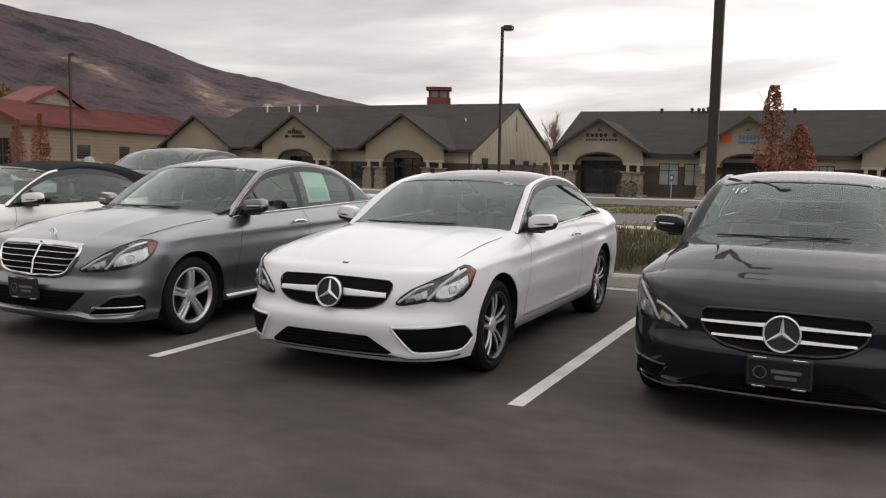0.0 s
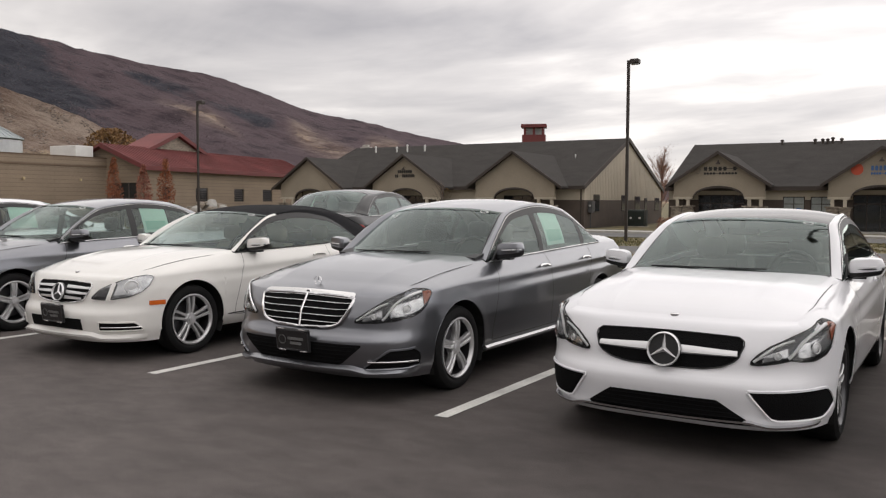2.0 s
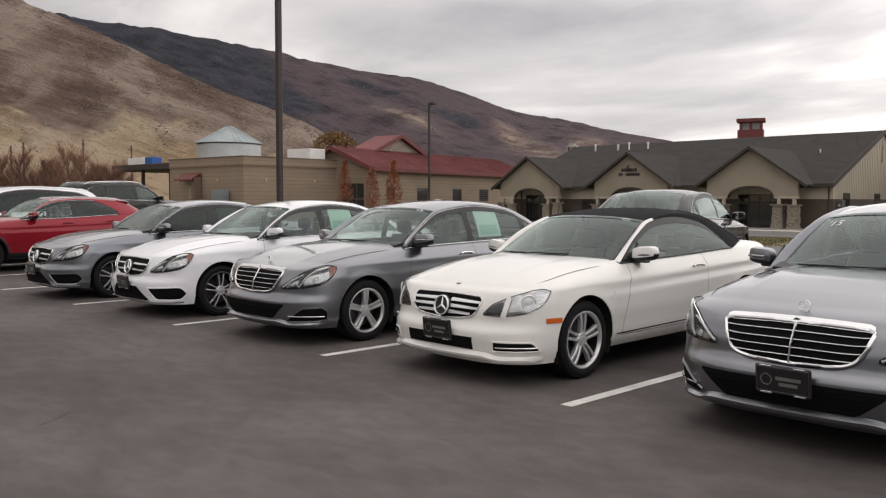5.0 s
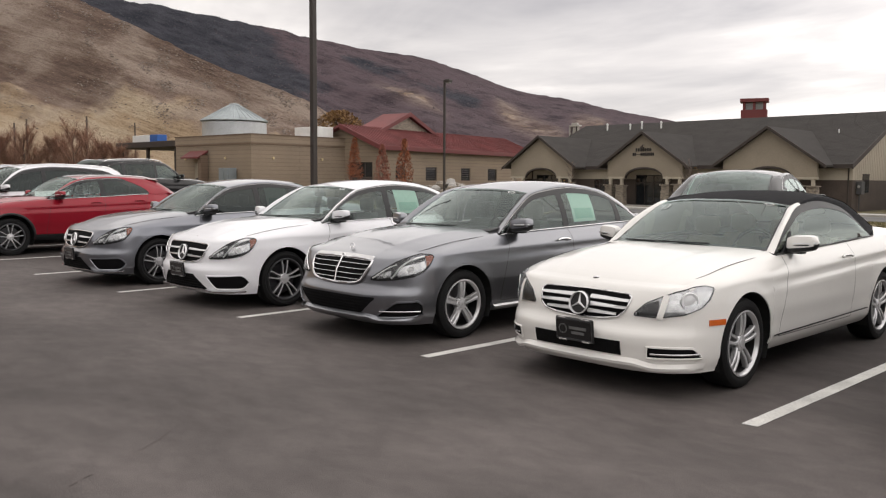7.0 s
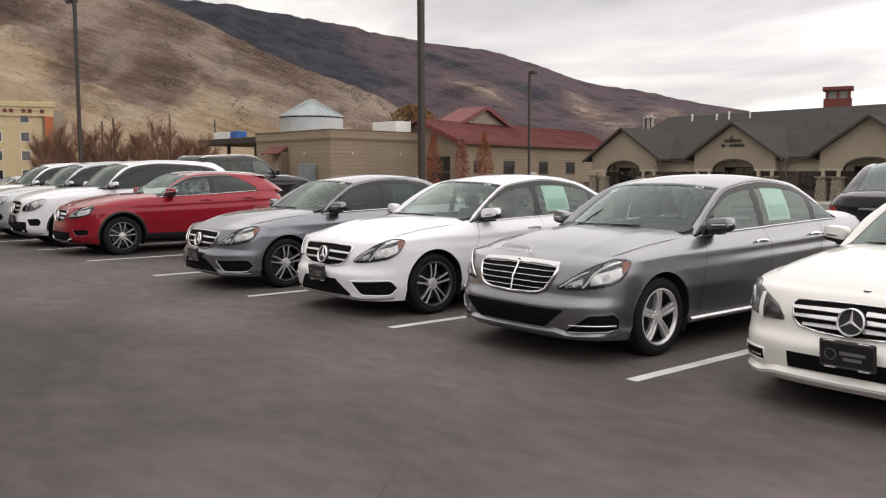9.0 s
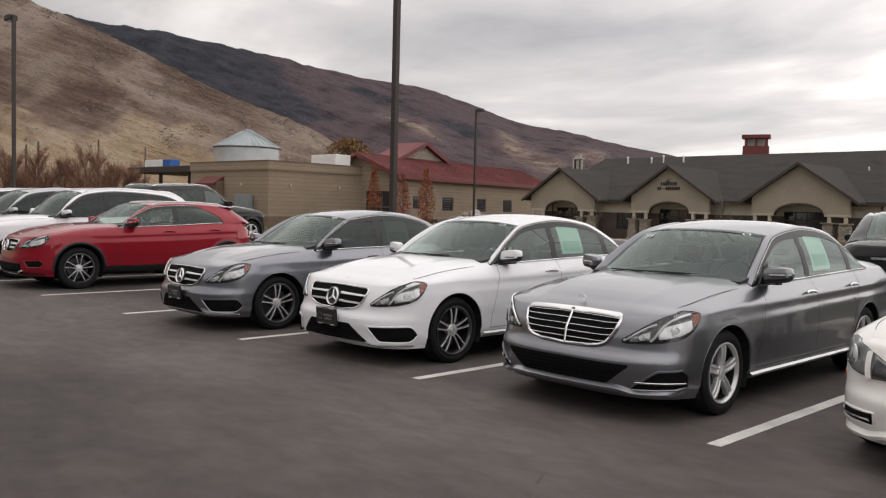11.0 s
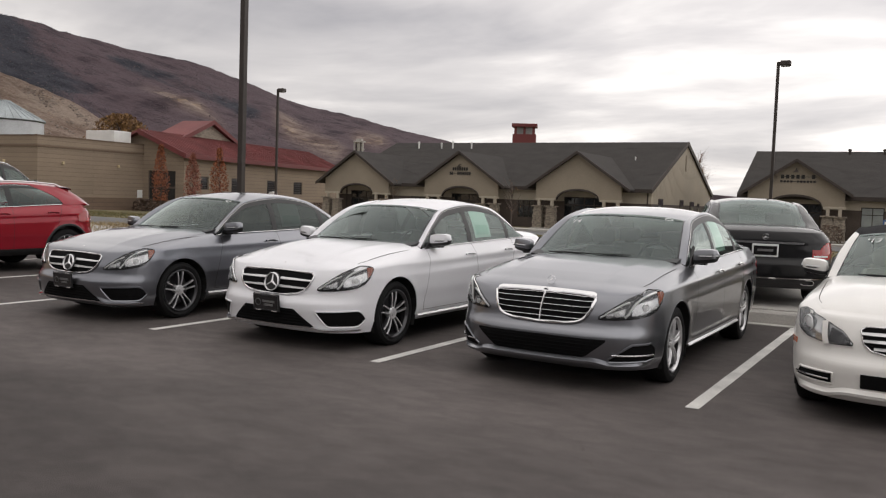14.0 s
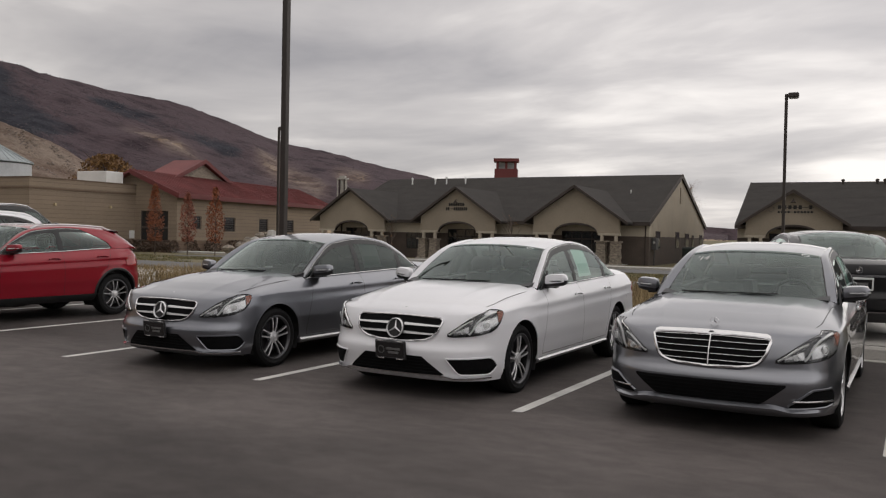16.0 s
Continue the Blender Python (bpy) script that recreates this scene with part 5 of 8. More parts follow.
for x in (0.03, 0.87):
    door_ = part("door", Geo().box(x, -0.03, 0.14, x + 0.8, -0.003, 1.46, 0.008), M_GREENBOX, cab)
    part("warning_label", Geo().box(x + 0.3, -0.037, 0.75, x + 0.52, -0.031, 0.93), M_WHITE, door_)


def parking_sign(x, y):
    t = thing("parking_sign", "small blue parking sign on a grey metal post", "sign", "parking signs", m=pose(x, y, -0.88))
    part("post", Geo().tube([(0, 0, -0.1), (0, 0, 1.95)], 0.03, 8), M_GALV, t)
    plate_ = part("sign_plate", Geo().box(-0.17, -0.045, 1.42, 0.17, -0.032, 1.92), M_SIGN_BLUE, t)
    part("pictogram", Geo().box(-0.07, -0.049, 1.58, 0.07, -0.0455, 1.80), M_WHITE, plate_)


parking_sign(-7.75, 64.3)


def grass_field(name, label, x0, x1, y0, y1, count, hmin, hmax, width, mat, seed, spread=0.35, clump=None):
    """A stretch of grass blades, one mesh."""
    r = random.Random(seed)
    v, f = [], []
    centres = [(r.uniform(x0, x1), r.uniform(y0, y1)) for _ in range(clump)] if clump else None
    for _ in range(count):
        if centres:
            cx, cy = r.choice(centres)
            x, y = cx + r.gauss(0, 0.13), cy + r.gauss(0, 0.13)
        else:
            x, y = r.uniform(x0, x1), r.uniform(y0, y1)
        if not centres and noise.noise(Vector((x * 0.35, y * 0.35, seed))) < -0.25:
            continue
        z = (0.115 if 9.5 < y < 13.9 else ground_height(x, y)) - 0.01
        h = r.uniform(hmin, hmax)
        a = r.uniform(0, 6.28)
        dx, dy = math.cos(a) * width, math.sin(a) * width
        lx, ly = r.gauss(0, spread) * h, r.gauss(0, spread) * h
        k = len(v)
        v += [(x - dx, y - dy, z), (x + dx, y + dy, z), (x + lx * 0.45 + dx * 0.7, y + ly * 0.45 + dy * 0.7, z + h * 0.62), (x + lx * 0.45 - dx * 0.7, y + ly * 0.45 - dy * 0.7, z + h * 0.62), (x + lx, y + ly, z + h)]
        f += [(k, k + 1, k + 2, k + 3), (k + 3, k + 2, k + 4)]
    me = bpy.data.meshes.new(name)
    me.from_pydata(v, [], f)
    me.materials.append(mat)
    return tagged(part(name, me, None), label, "grass", kind="stuff")


grass_field("planting_grass", "dark green and brown ornamental grass behind the kerb", -7.4, 7.5, 10.0, 13.7, 30000, 0.14, 0.30, 0.005, M_BLADE_DARK, 5, 0.3, 330)
grass_field("dry_grass", "tall tan dry grass behind the kerb", -23.4, -12.2, 10.2, 14.5, 20000, 0.3, 0.7, 0.007, M_BLADE_TAN, 6, 0.3, 240)
grass_field("rough_grass", "rough dry grass on the verge", -60, -11, 14.0, 18.4, 19000, 0.10, 0.30, 0.012, M_BLADE_TAN, 7)
grass_field("rough_grass", "rough green and brown grass on the verge", -11, 8, 14.0, 18.4, 9000, 0.08, 0.24, 0.012, M_BLADE_DARK, 17)
grass_field("verge_grass", "patchy autumn lawn across the road", -75, 10, 31.0, 46.0, 42000, 0.04, 0.11, 0.03, M_BLADE_LAWN, 9)
grass_field("verge_tufts", "tan tufts beside the pavement", -75, 6, 20.3, 21.4, 5000, 0.08, 0.25, 0.015, M_BLADE_TAN, 10)


# ---- car materials ----
P_WHITE = paint("white_paint", (0.80, 0.80, 0.83), rough=0.4)
P_CREAM = paint("warm_white_paint", (0.80, 0.785, 0.755), rough=0.4)
P_SILVER = paint("grey_metallic_paint", (0.230, 0.236, 0.258), 0.96, 0.05, 0.31, 1.0)
P_STEEL = paint("steel_grey_metallic_paint", (0.214, 0.221, 0.246), 0.96, 0.05, 0.31, 1.0)
P_BLACK = paint("blue_black_paint", (0.0025, 0.0034, 0.0080), 0.0, 0.02, 0.6, 0.85)
P_RED = paint("red_paint", (0.25, 0.007, 0.018), 0.25, 0.03, 0.35)
P_DARK = paint("dark_grey_paint", (0.005, 0.005, 0.006), 0.1, 0.05, 0.5, 0.85)
P_PALE = paint("pale_silver_paint", (0.50, 0.52, 0.54), 0.7, 0.05, 0.35)
C_CHROME = surf("chrome", (0.72, 0.72, 0.73), 0.09, 1.0, var=0.03)
C_ALLOY = surf("alloy", (0.66, 0.66, 0.67), 0.25, 0.55, var=0.05)
C_ALLOY_MID = surf("grey_alloy", (0.68, 0.68, 0.69), 0.2, 0.5, var=0.08)
C_ALLOY_DARK = surf("dark_alloy", (0.10, 0.10, 0.105), 0.35, 0.8, var=0.1)
C_TYRE = surf("tyre_rubber", (0.009, 0.009, 0.0095), 0.8, var=0.25, scale=5, fine=60, bump=0.3, spec=0.25)
C_TRIM = surf("black_trim", (0.012, 0.012, 0.013), 0.45, var=0.2, scale=4, fine=60)
C_MESH = surf("black_mesh", (0.005, 0.005, 0.0055), 0.85, var=0.3, scale=30, fine=200, bump=0.5, bscale=120, spec=0.12)
C_UNDER = surf("underbody", (0.01, 0.01, 0.01), 0.9, var=0.3)
C_SEAM = surf("shut_line", (0.02, 0.02, 0.02), 0.9, var=0.1)
C_FABRIC = surf("soft_top_fabric", (0.012, 0.012, 0.014), 0.95, var=0.3, scale=3, fine=300, bump=0.4, bscale=400, spec=0.2)
C_SEAT = surf("dark_leather", (0.065, 0.062, 0.060), 0.5, var=0.2, scale=4, fine=60)
C_SEAT_TAN = surf("beige_leather", (0.26, 0.22, 0.17), 0.5, var=0.15, scale=4, fine=60)
C_BARREL = surf("wheel_barrel", (0.016, 0.016, 0.017), 0.55, 0.3, var=0.2)
C_AMBER_LAMP = surf("amber_lamp_end", (0.30, 0.085, 0.045), 0.2, var=0.15, coat=0.5)
C_AMBER = surf("amber_reflector", (0.62, 0.13, 0.02), 0.15, var=0.08, coat=0.6)
# chrome made pale and half diffuse: the sky's reflection is put into its colour
C_STAR = surf("chrome_painted_sky", (0.80, 0.80, 0.81), 0.22, 0.45, var=0.03)
C_LAMP_IN = surf("headlamp_reflector", (0.50, 0.51, 0.52), 0.10, 0.75, var=0.2, scale=10, fine=40)
C_LAMP_DARK = surf("headlamp_bezel", (0.060, 0.061, 0.064), 0.14, 0.7, var=0.4, scale=14, fine=40)
C_LED = surf("lamp_lens_white", (0.80, 0.81, 0.82), 0.12, var=0.04, coat=0.5)
C_TAIL = surf("red_tail_lens", (0.30, 0.008, 0.010), 0.12, var=0.15, coat=0.8)
C_PAPER = surf("green_white_paper", (0.62, 0.80, 0.72), 0.8, var=0.05)
C_PAPER_TINT = surf("window_sticker_green", (0.42, 0.66, 0.56), 0.8, var=0.06)
C_PLATE = surf("plate_black", (0.010, 0.010, 0.011), 0.25, var=0.1, coat=0.5)
C_PLATE_INK = surf("plate_grey_ink", (0.15, 0.15, 0.15), 0.5, var=0.05)
C_DECAL = surf("white_decal", (0.72, 0.74, 0.73), 0.6, var=0.05)
G_WIND = glass_pane("windscreen_glass", (0.74, 0.84, 0.80), 0.045)
G_SIDE = glass_pane("side_glass", (0.66, 0.74, 0.71), 0.055, ior=1.36)
G_DARK = glass_pane("tinted_glass", (0.12, 0.13, 0.13), 0.03, ior=1.3)
G_SHADE = glass_pane("shade_band_glass", (0.42, 0.46, 0.45), 0.03, ior=1.3)
G_CLEAR = glass_pane("lamp_cover", (0.94, 0.94, 0.94), 0.0, ior=1.35, gloss=(0.97, 0.97, 0.97))
G_ROOF = surf("black_glass_roof", (0.012, 0.012, 0.013), 0.06, var=0.1, spec=0.3)


# ---- cars ----
class Shell:
    """The outer skin of a car: a plan outline, carried up by front, side and tail profiles.
    Local: y = 0 at the front axle, nose towards -y. a: metres along the outline from the nose's middle."""

    def __init__(self, c):
        self.c = c
        hw, yn, yt, df, dr = c["hw"], c["yn"], c["yt"], c["df"], c["dr"]
        n_f, n_r = c.get("nf", 2.7), c.get("nr", 3.2)
        pts = []
        for k in range(161):
            th = math.pi / 2 * k / 160
            u = math.sin(th)
            pts.append((hw * c["nw"] * u, yn + df * (1 - max(0.0, 1 - u ** n_f) ** 0.5)))
        # widen smoothly from the nose to the middle
        for k in range(1, 200):
            y = yn + df + (yt - dr - yn - df) * k / 200
            pts.append((hw * smooth_table(y, [(yn + df, c["nw"]), (0.35, 0.995), (1.5, 1.0), (c["wb"], 0.995), (yt - dr, c["tw"])]), y))
        for k in range(160, -1, -1):
            u = math.sin(math.pi / 2 * k / 160)
            pts.append((hw * c["tw"] * u, yt - dr * (1 - max(0.0, 1 - u ** n_r) ** 0.5)))
        p = np.array(pts)
        seg = np.hypot(*np.diff(p, axis=0).T)
        keep = np.r_[True, seg > 1e-6]
        p = p[keep]
        self.a = np.r_[0, np.cumsum(np.hypot(*np.diff(p, axis=0).T))]
        self.p = p
        d = np.gradient(p, self.a, axis=0)
        d /= np.linalg.norm(d, axis=1)[:, None]
        self.n = np.stack([d[:, 1], -d[:, 0]], 1)
        self.length = self.a[-1]
        self.k_front = 160

    def a_y(self, y):
        """Arc position of the side at y."""
        return float(np.interp(y, self.p[:, 1], self.a))

    def a_x(self, x, tail=False):
        """Arc position of the front, or the tail, at x."""
        if tail:
            h = len(self.a) // 2
            return float(np.interp(-x, -self.p[h:, 0], self.a[h:]))
        h = len(self.a) // 2
        return float(np.interp(x, self.p[:h, 0], self.a[:h]))

    def plan(self, a):
        s = abs(a)
        return (np.interp(s, self.a, self.p[:, 0]), np.interp(s, self.a, self.p[:, 1]),
                np.interp(s, self.a, self.n[:, 0]), np.interp(s, self.a, self.n[:, 1]))

    def top(self, a):
        x, y, nx, ny = self.plan(a)
        return smooth_table(y, self.c["top"])

    def inset(self, a, z):
        x, y, nx, ny = self.plan(a)
        c = self.c
        wf, wr = max(0.0, -ny) ** 1.6, max(0.0, ny) ** 1.6
        ws = abs(nx) ** 1.6
        w = wf + wr + ws
        fi = smooth_table(z, c["front"])
        ri = smooth_table(z, c["tail"])
        zk = c["crease"][0] + c["crease"][1] * y
        zt = self.top(a)
        zs = c["sill"]
        fore = min(1.0, max(0.0, (0.75 - y) / 0.7))          # 1 on the front wing, 0 on the doors
        if z >= zk:
            si = 0.013 + (c["tumble"] - 0.013) * min(1.3, (z - zk) / max(0.03, zt - zk)) ** (1.35 + 0.75 * fore)
        elif z > zk - 0.10:
            si = 0.013 + 0.010 * (1 - fore) * math.sin(math.pi * (zk - z) / 0.10) - 0.013 * (zk - z) / 0.10
        else:
            tuck = 1.0 - 0.6 * min(1.0, max(0.0, (-0.1 - y) / 0.25))
            si = tuck * smooth_table(z, [(zs - 0.02, 0.10), (zs + 0.03, 0.055), (zs + 0.10, 0.022), (zs + 0.22, 0.012), (zs + 0.34, 0.0), (zk - 0.10, 0.0)])
        for yw in (0.0, c["wb"]):
            r = math.hypot(y - yw, z - c["rw"])
            si -= 0.007 * math.exp(-((r - c["arch"]) / 0.055) ** 2) * (1 if z > c["rw"] - 0.1 else 0)
        return (wf * fi + ws * si + wr * ri) / w

    def at(self, a, z, off=0.0):
        """The point of the skin at arc a (negative: the other side) and height z, off metres proud."""
        x, y, nx, ny = self.plan(a)
        d = off - self.inset(a, z)
        px, py = x + nx * d, y + ny * d
        return (math.copysign(max(px, 0.0), a) if abs(a) > 1e-9 else 0.0, py, z)

    def bottom(self, a):
        x, y, nx, ny = self.plan(a)
        c = self.c
        zb = lerp_table(y, [(c["yn"], c["zf"]), (-0.32, c["zf"] + 0.006), (0, c["sill"]), (c["wb"], c["sill"]), (c["yt"] - 0.3, c["zr"]), (c["yt"], c["zr"])])
        for yw in (0.0, c["wb"]):
            if abs(y - yw) < c["arch"] and abs(nx) > 0.5:
                zb = max(zb, c["rw"] + math.sqrt(c["arch"] ** 2 - (y - yw) ** 2))
        return zb

    def patch(self, g, a0, a1, low, high, off, na=14, nz=4, m=0, rim=0.0):
        """A sheet on the skin between the heights low(a) and high(a); rim: depth of its folded edge."""
        rows = []
        for i in range(na + 1):
            a = a0 + (a1 - a0) * i / na
            zl, zh = low(a), high(a)
            rows.append([self.at(a, zl + (zh - zl) * j / nz, off) for j in range(nz + 1)])
        g.grid(rows, m)
        if rim:
            edge = [(a0 + (a1 - a0) * i / na, low) for i in range(na + 1)] + [(a1 - (a1 - a0) * i / na, high) for i in range(na + 1)]
            outer = [self.at(a, f(a), off) for a, f in edge]
            inner = [self.at(a, f(a), off - rim) for a, f in edge]
            g.ring([outer, inner], True, False, m)
        return g

    def bar(self, g, line, r, off, n=6, m=0):
        """A round bar along (a, z) points on the skin."""
        return g.tube([self.at(a, z, off) for a, z in line], r, n, m)

    def strip(self, g, line, w, off, m=0):
        """A flat strip of width w along (a, z) points, lying on the skin."""
        lo, hi = [], []
        for i, (a, z) in enumerate(line):
            b, c_ = line[max(i - 1, 0)], line[min(i + 1, len(line) - 1)]
            da, dz = c_[0] - b[0], c_[1] - b[1]
            ln = math.hypot(da, dz) or 1
            lo.append(self.at(a - dz / ln * w / 2, z + da / ln * w / 2, off))
            hi.append(self.at(a + dz / ln * w / 2, z - da / ln * w / 2, off))
        return g.grid([lo, hi], m)


def curve3(table, t):
    """Smooth space curve through (t, x, y, z) rows."""
    return tuple(smooth_table(t, [(r[0], r[k]) for r in table]) for k in (1, 2, 3))


def star_badge(g, c, r, tilt=0.0, thick=0.014, m=0):
    """A ring with three arms, standing upright and facing -y."""
    n = 28
    rings = []
    for rr, yy in ((r, 0), (r * 0.985, -thick * 0.75), (r * 0.945, -thick), (r * 0.905, -thick * 0.75), (r * 0.885, 0)):
        rings.append([(c[0] + rr * math.cos(6.2832 * k / n), c[1] + yy + tilt * rr * math.sin(6.2832 * k / n), c[2] + rr * math.sin(6.2832 * k / n)) for k in range(n)])
    g.ring(rings + [rings[0]], True, False, m)
    for k in range(3):
        a = math.pi / 2 + k * 2.0944
        ux, uz, vx, vz = math.cos(a), math.sin(a), -math.sin(a), math.cos(a)
        w, tip = r * 0.15, r * 0.90

        def at(u, v, d):
            return (c[0] + ux * u + vx * v, c[1] - d + tilt * (uz * u + vz * v), c[2] + uz * u + vz * v)
        g.add([at(-w * 0.5, -w, 0), at(-w * 0.5, w, 0), at(tip, r * 0.025, 0), at(tip, -r * 0.025, 0), at(0, 0, thick * 0.7), at(tip, 0, thick * 0.5)],
              [(0, 4, 5, 3), (4, 1, 2, 5), (0, 1, 4), (2, 3, 5)], m)


def wheel(parent, name, m, r, width, rim_r, style, mats):
    """Tyre, rim with spokes, disc."""
    w = new(name)
    w.parent = parent
    w.matrix_basis = m
    h = width / 2
    prof = [(rim_r - 0.005, -h * 0.75), (rim_r + 0.02, -h * 0.95), (r - 0.045, -h), (r - 0.012, -h * 0.86), (r, -h * 0.6), (r, h * 0.6), (r - 0.012, h * 0.86), (r - 0.045, h), (rim_r + 0.02, h * 0.95), (rim_r - 0.005, h * 0.75)]
    part("tyre", Geo().lathe(prof, 40, axis="x", caps=False), C_TYRE, w, smooth=40)
    face = h * 0.80
    g = Geo()
    lip = Geo().lathe([(rim_r - 0.006, h * 0.72), (rim_r + 0.004, h * 0.93), (rim_r - 0.008, h * 0.95), (rim_r - 0.020, h * 0.84), (rim_r - 0.024, h * 0.70)], 40, axis="x", caps=False)
    part("rim_lip", lip, C_ALLOY_DARK if style in ("ten", "twin") else mats[0], w, smooth=40)
    part("wheel_barrel", Geo().lathe([(rim_r - 0.0245, h * 0.71), (rim_r - 0.032, h * 0.2), (rim_r - 0.032, -h * 0.7), (0.0, -h * 0.72)], 32, axis="x", caps=False), C_BARREL, w, smooth=40)

    def spoke(ang, w_in, w_out, r_in, r_out, x_in, x_out, o_in=0.0, o_out=0.0, geo=None):
        ca, sa = math.cos(ang), math.sin(ang)

        def at(x, rad, off):
            return (x, ca * rad - sa * off, sa * rad + ca * off)
        secs = []
        for k in range(7):
            s = k / 6
            rad = r_in + (r_out - r_in) * s
            ww = w_in + (w_out - w_in) * s + 0.006 * max(0.0, s - 0.8) / 0.2
            o = o_in + (o_out - o_in) * s
            xx = x_in + (x_out - x_in) * s + 0.010 * math.sin(math.pi * s)
            secs.append([at(xx - 0.040, rad, o - ww * 0.8), at(xx - 0.007, rad, o - ww), at(xx, rad, o - ww * 0.6), at(xx, rad, o + ww * 0.6), at(xx - 0.007, rad, o + ww), at(xx - 0.040, rad, o + ww * 0.8)])
        (geo or g).ring(secs, True, True)
    ro = rim_r - 0.016
    web = Geo()
    for k in range(5):
        ang = math.pi / 2 + k * 1.2566
        for sgn in (-1, 1):
            if style == "five":
                # a broad spoke with raised edges and a shallow trough
                spoke(ang, 0.010, 0.012, 0.045, ro, face - 0.006, face + 0.002, sgn * 0.020, sgn * 0.024)
            elif style == "split":
                spoke(ang, 0.013, 0.0125, 0.045, ro, face - 0.010, face, sgn * 0.017, sgn * 0.033)
            elif style == "twin":
                spoke(ang, 0.0130, 0.0115, 0.045, ro, face - 0.016, face - 0.004, sgn * 0.016, sgn * 0.040, web)
                spoke(ang, 0.0100, 0.0088, 0.045, ro, face - 0.012, face, sgn * 0.016, sgn * 0.040)
            else:
                spoke(ang, 0.0110, 0.0110, 0.045, ro, face - 0.016, face - 0.004, sgn * 0.014, sgn * 0.052, web)
                spoke(ang, 0.0080, 0.0080, 0.045, ro, face - 0.012, face, sgn * 0.014, sgn * 0.052)
        if style == "five":
            spoke(ang, 0.018, 0.022, 0.045, ro, face - 0.020, face - 0.012)
        elif style == "split":
            spoke(ang, 0.012, 0.020, 0.045, ro, face - 0.030, face - 0.026, geo=web)
    if web.f:
        part("spoke_web", web, C_ALLOY_DARK, w, smooth=35)
    g.lathe([(0.066, face - 0.06), (0.064, face - 0.016), (0.054, face - 0.005), (0.03, face), (0.0, face)], 20, axis="x", caps=False)
    part("rim", g, mats[0], w, smooth=35)
    part("hub_cap", Geo().lathe([(0.034, face - 0.002), (0.034, face + 0.004), (0.0, face + 0.010)], 16, axis="x", caps=False), C_ALLOY_MID, w, smooth=40)
    for k in range(5):
        a = math.pi / 2 + 0.62832 + k * 1.2566
        part("lug_bolt", Geo().lathe([(0.009, face - 0.03), (0.009, face - 0.012), (0.0, face - 0.011)], 6, (0, 0.052 * math.cos(a), 0.052 * math.sin(a)), "x", caps=False), C_TRIM, w)
    part("brake_disc", Geo().lathe([(0.0, h * 0.10), (rim_r * 0.72, h * 0.10), (rim_r * 0.72, -0.0), (0, 0.0)], 28, axis="x", caps=False), C_ALLOY_DARK, w, smooth=40)
    return w


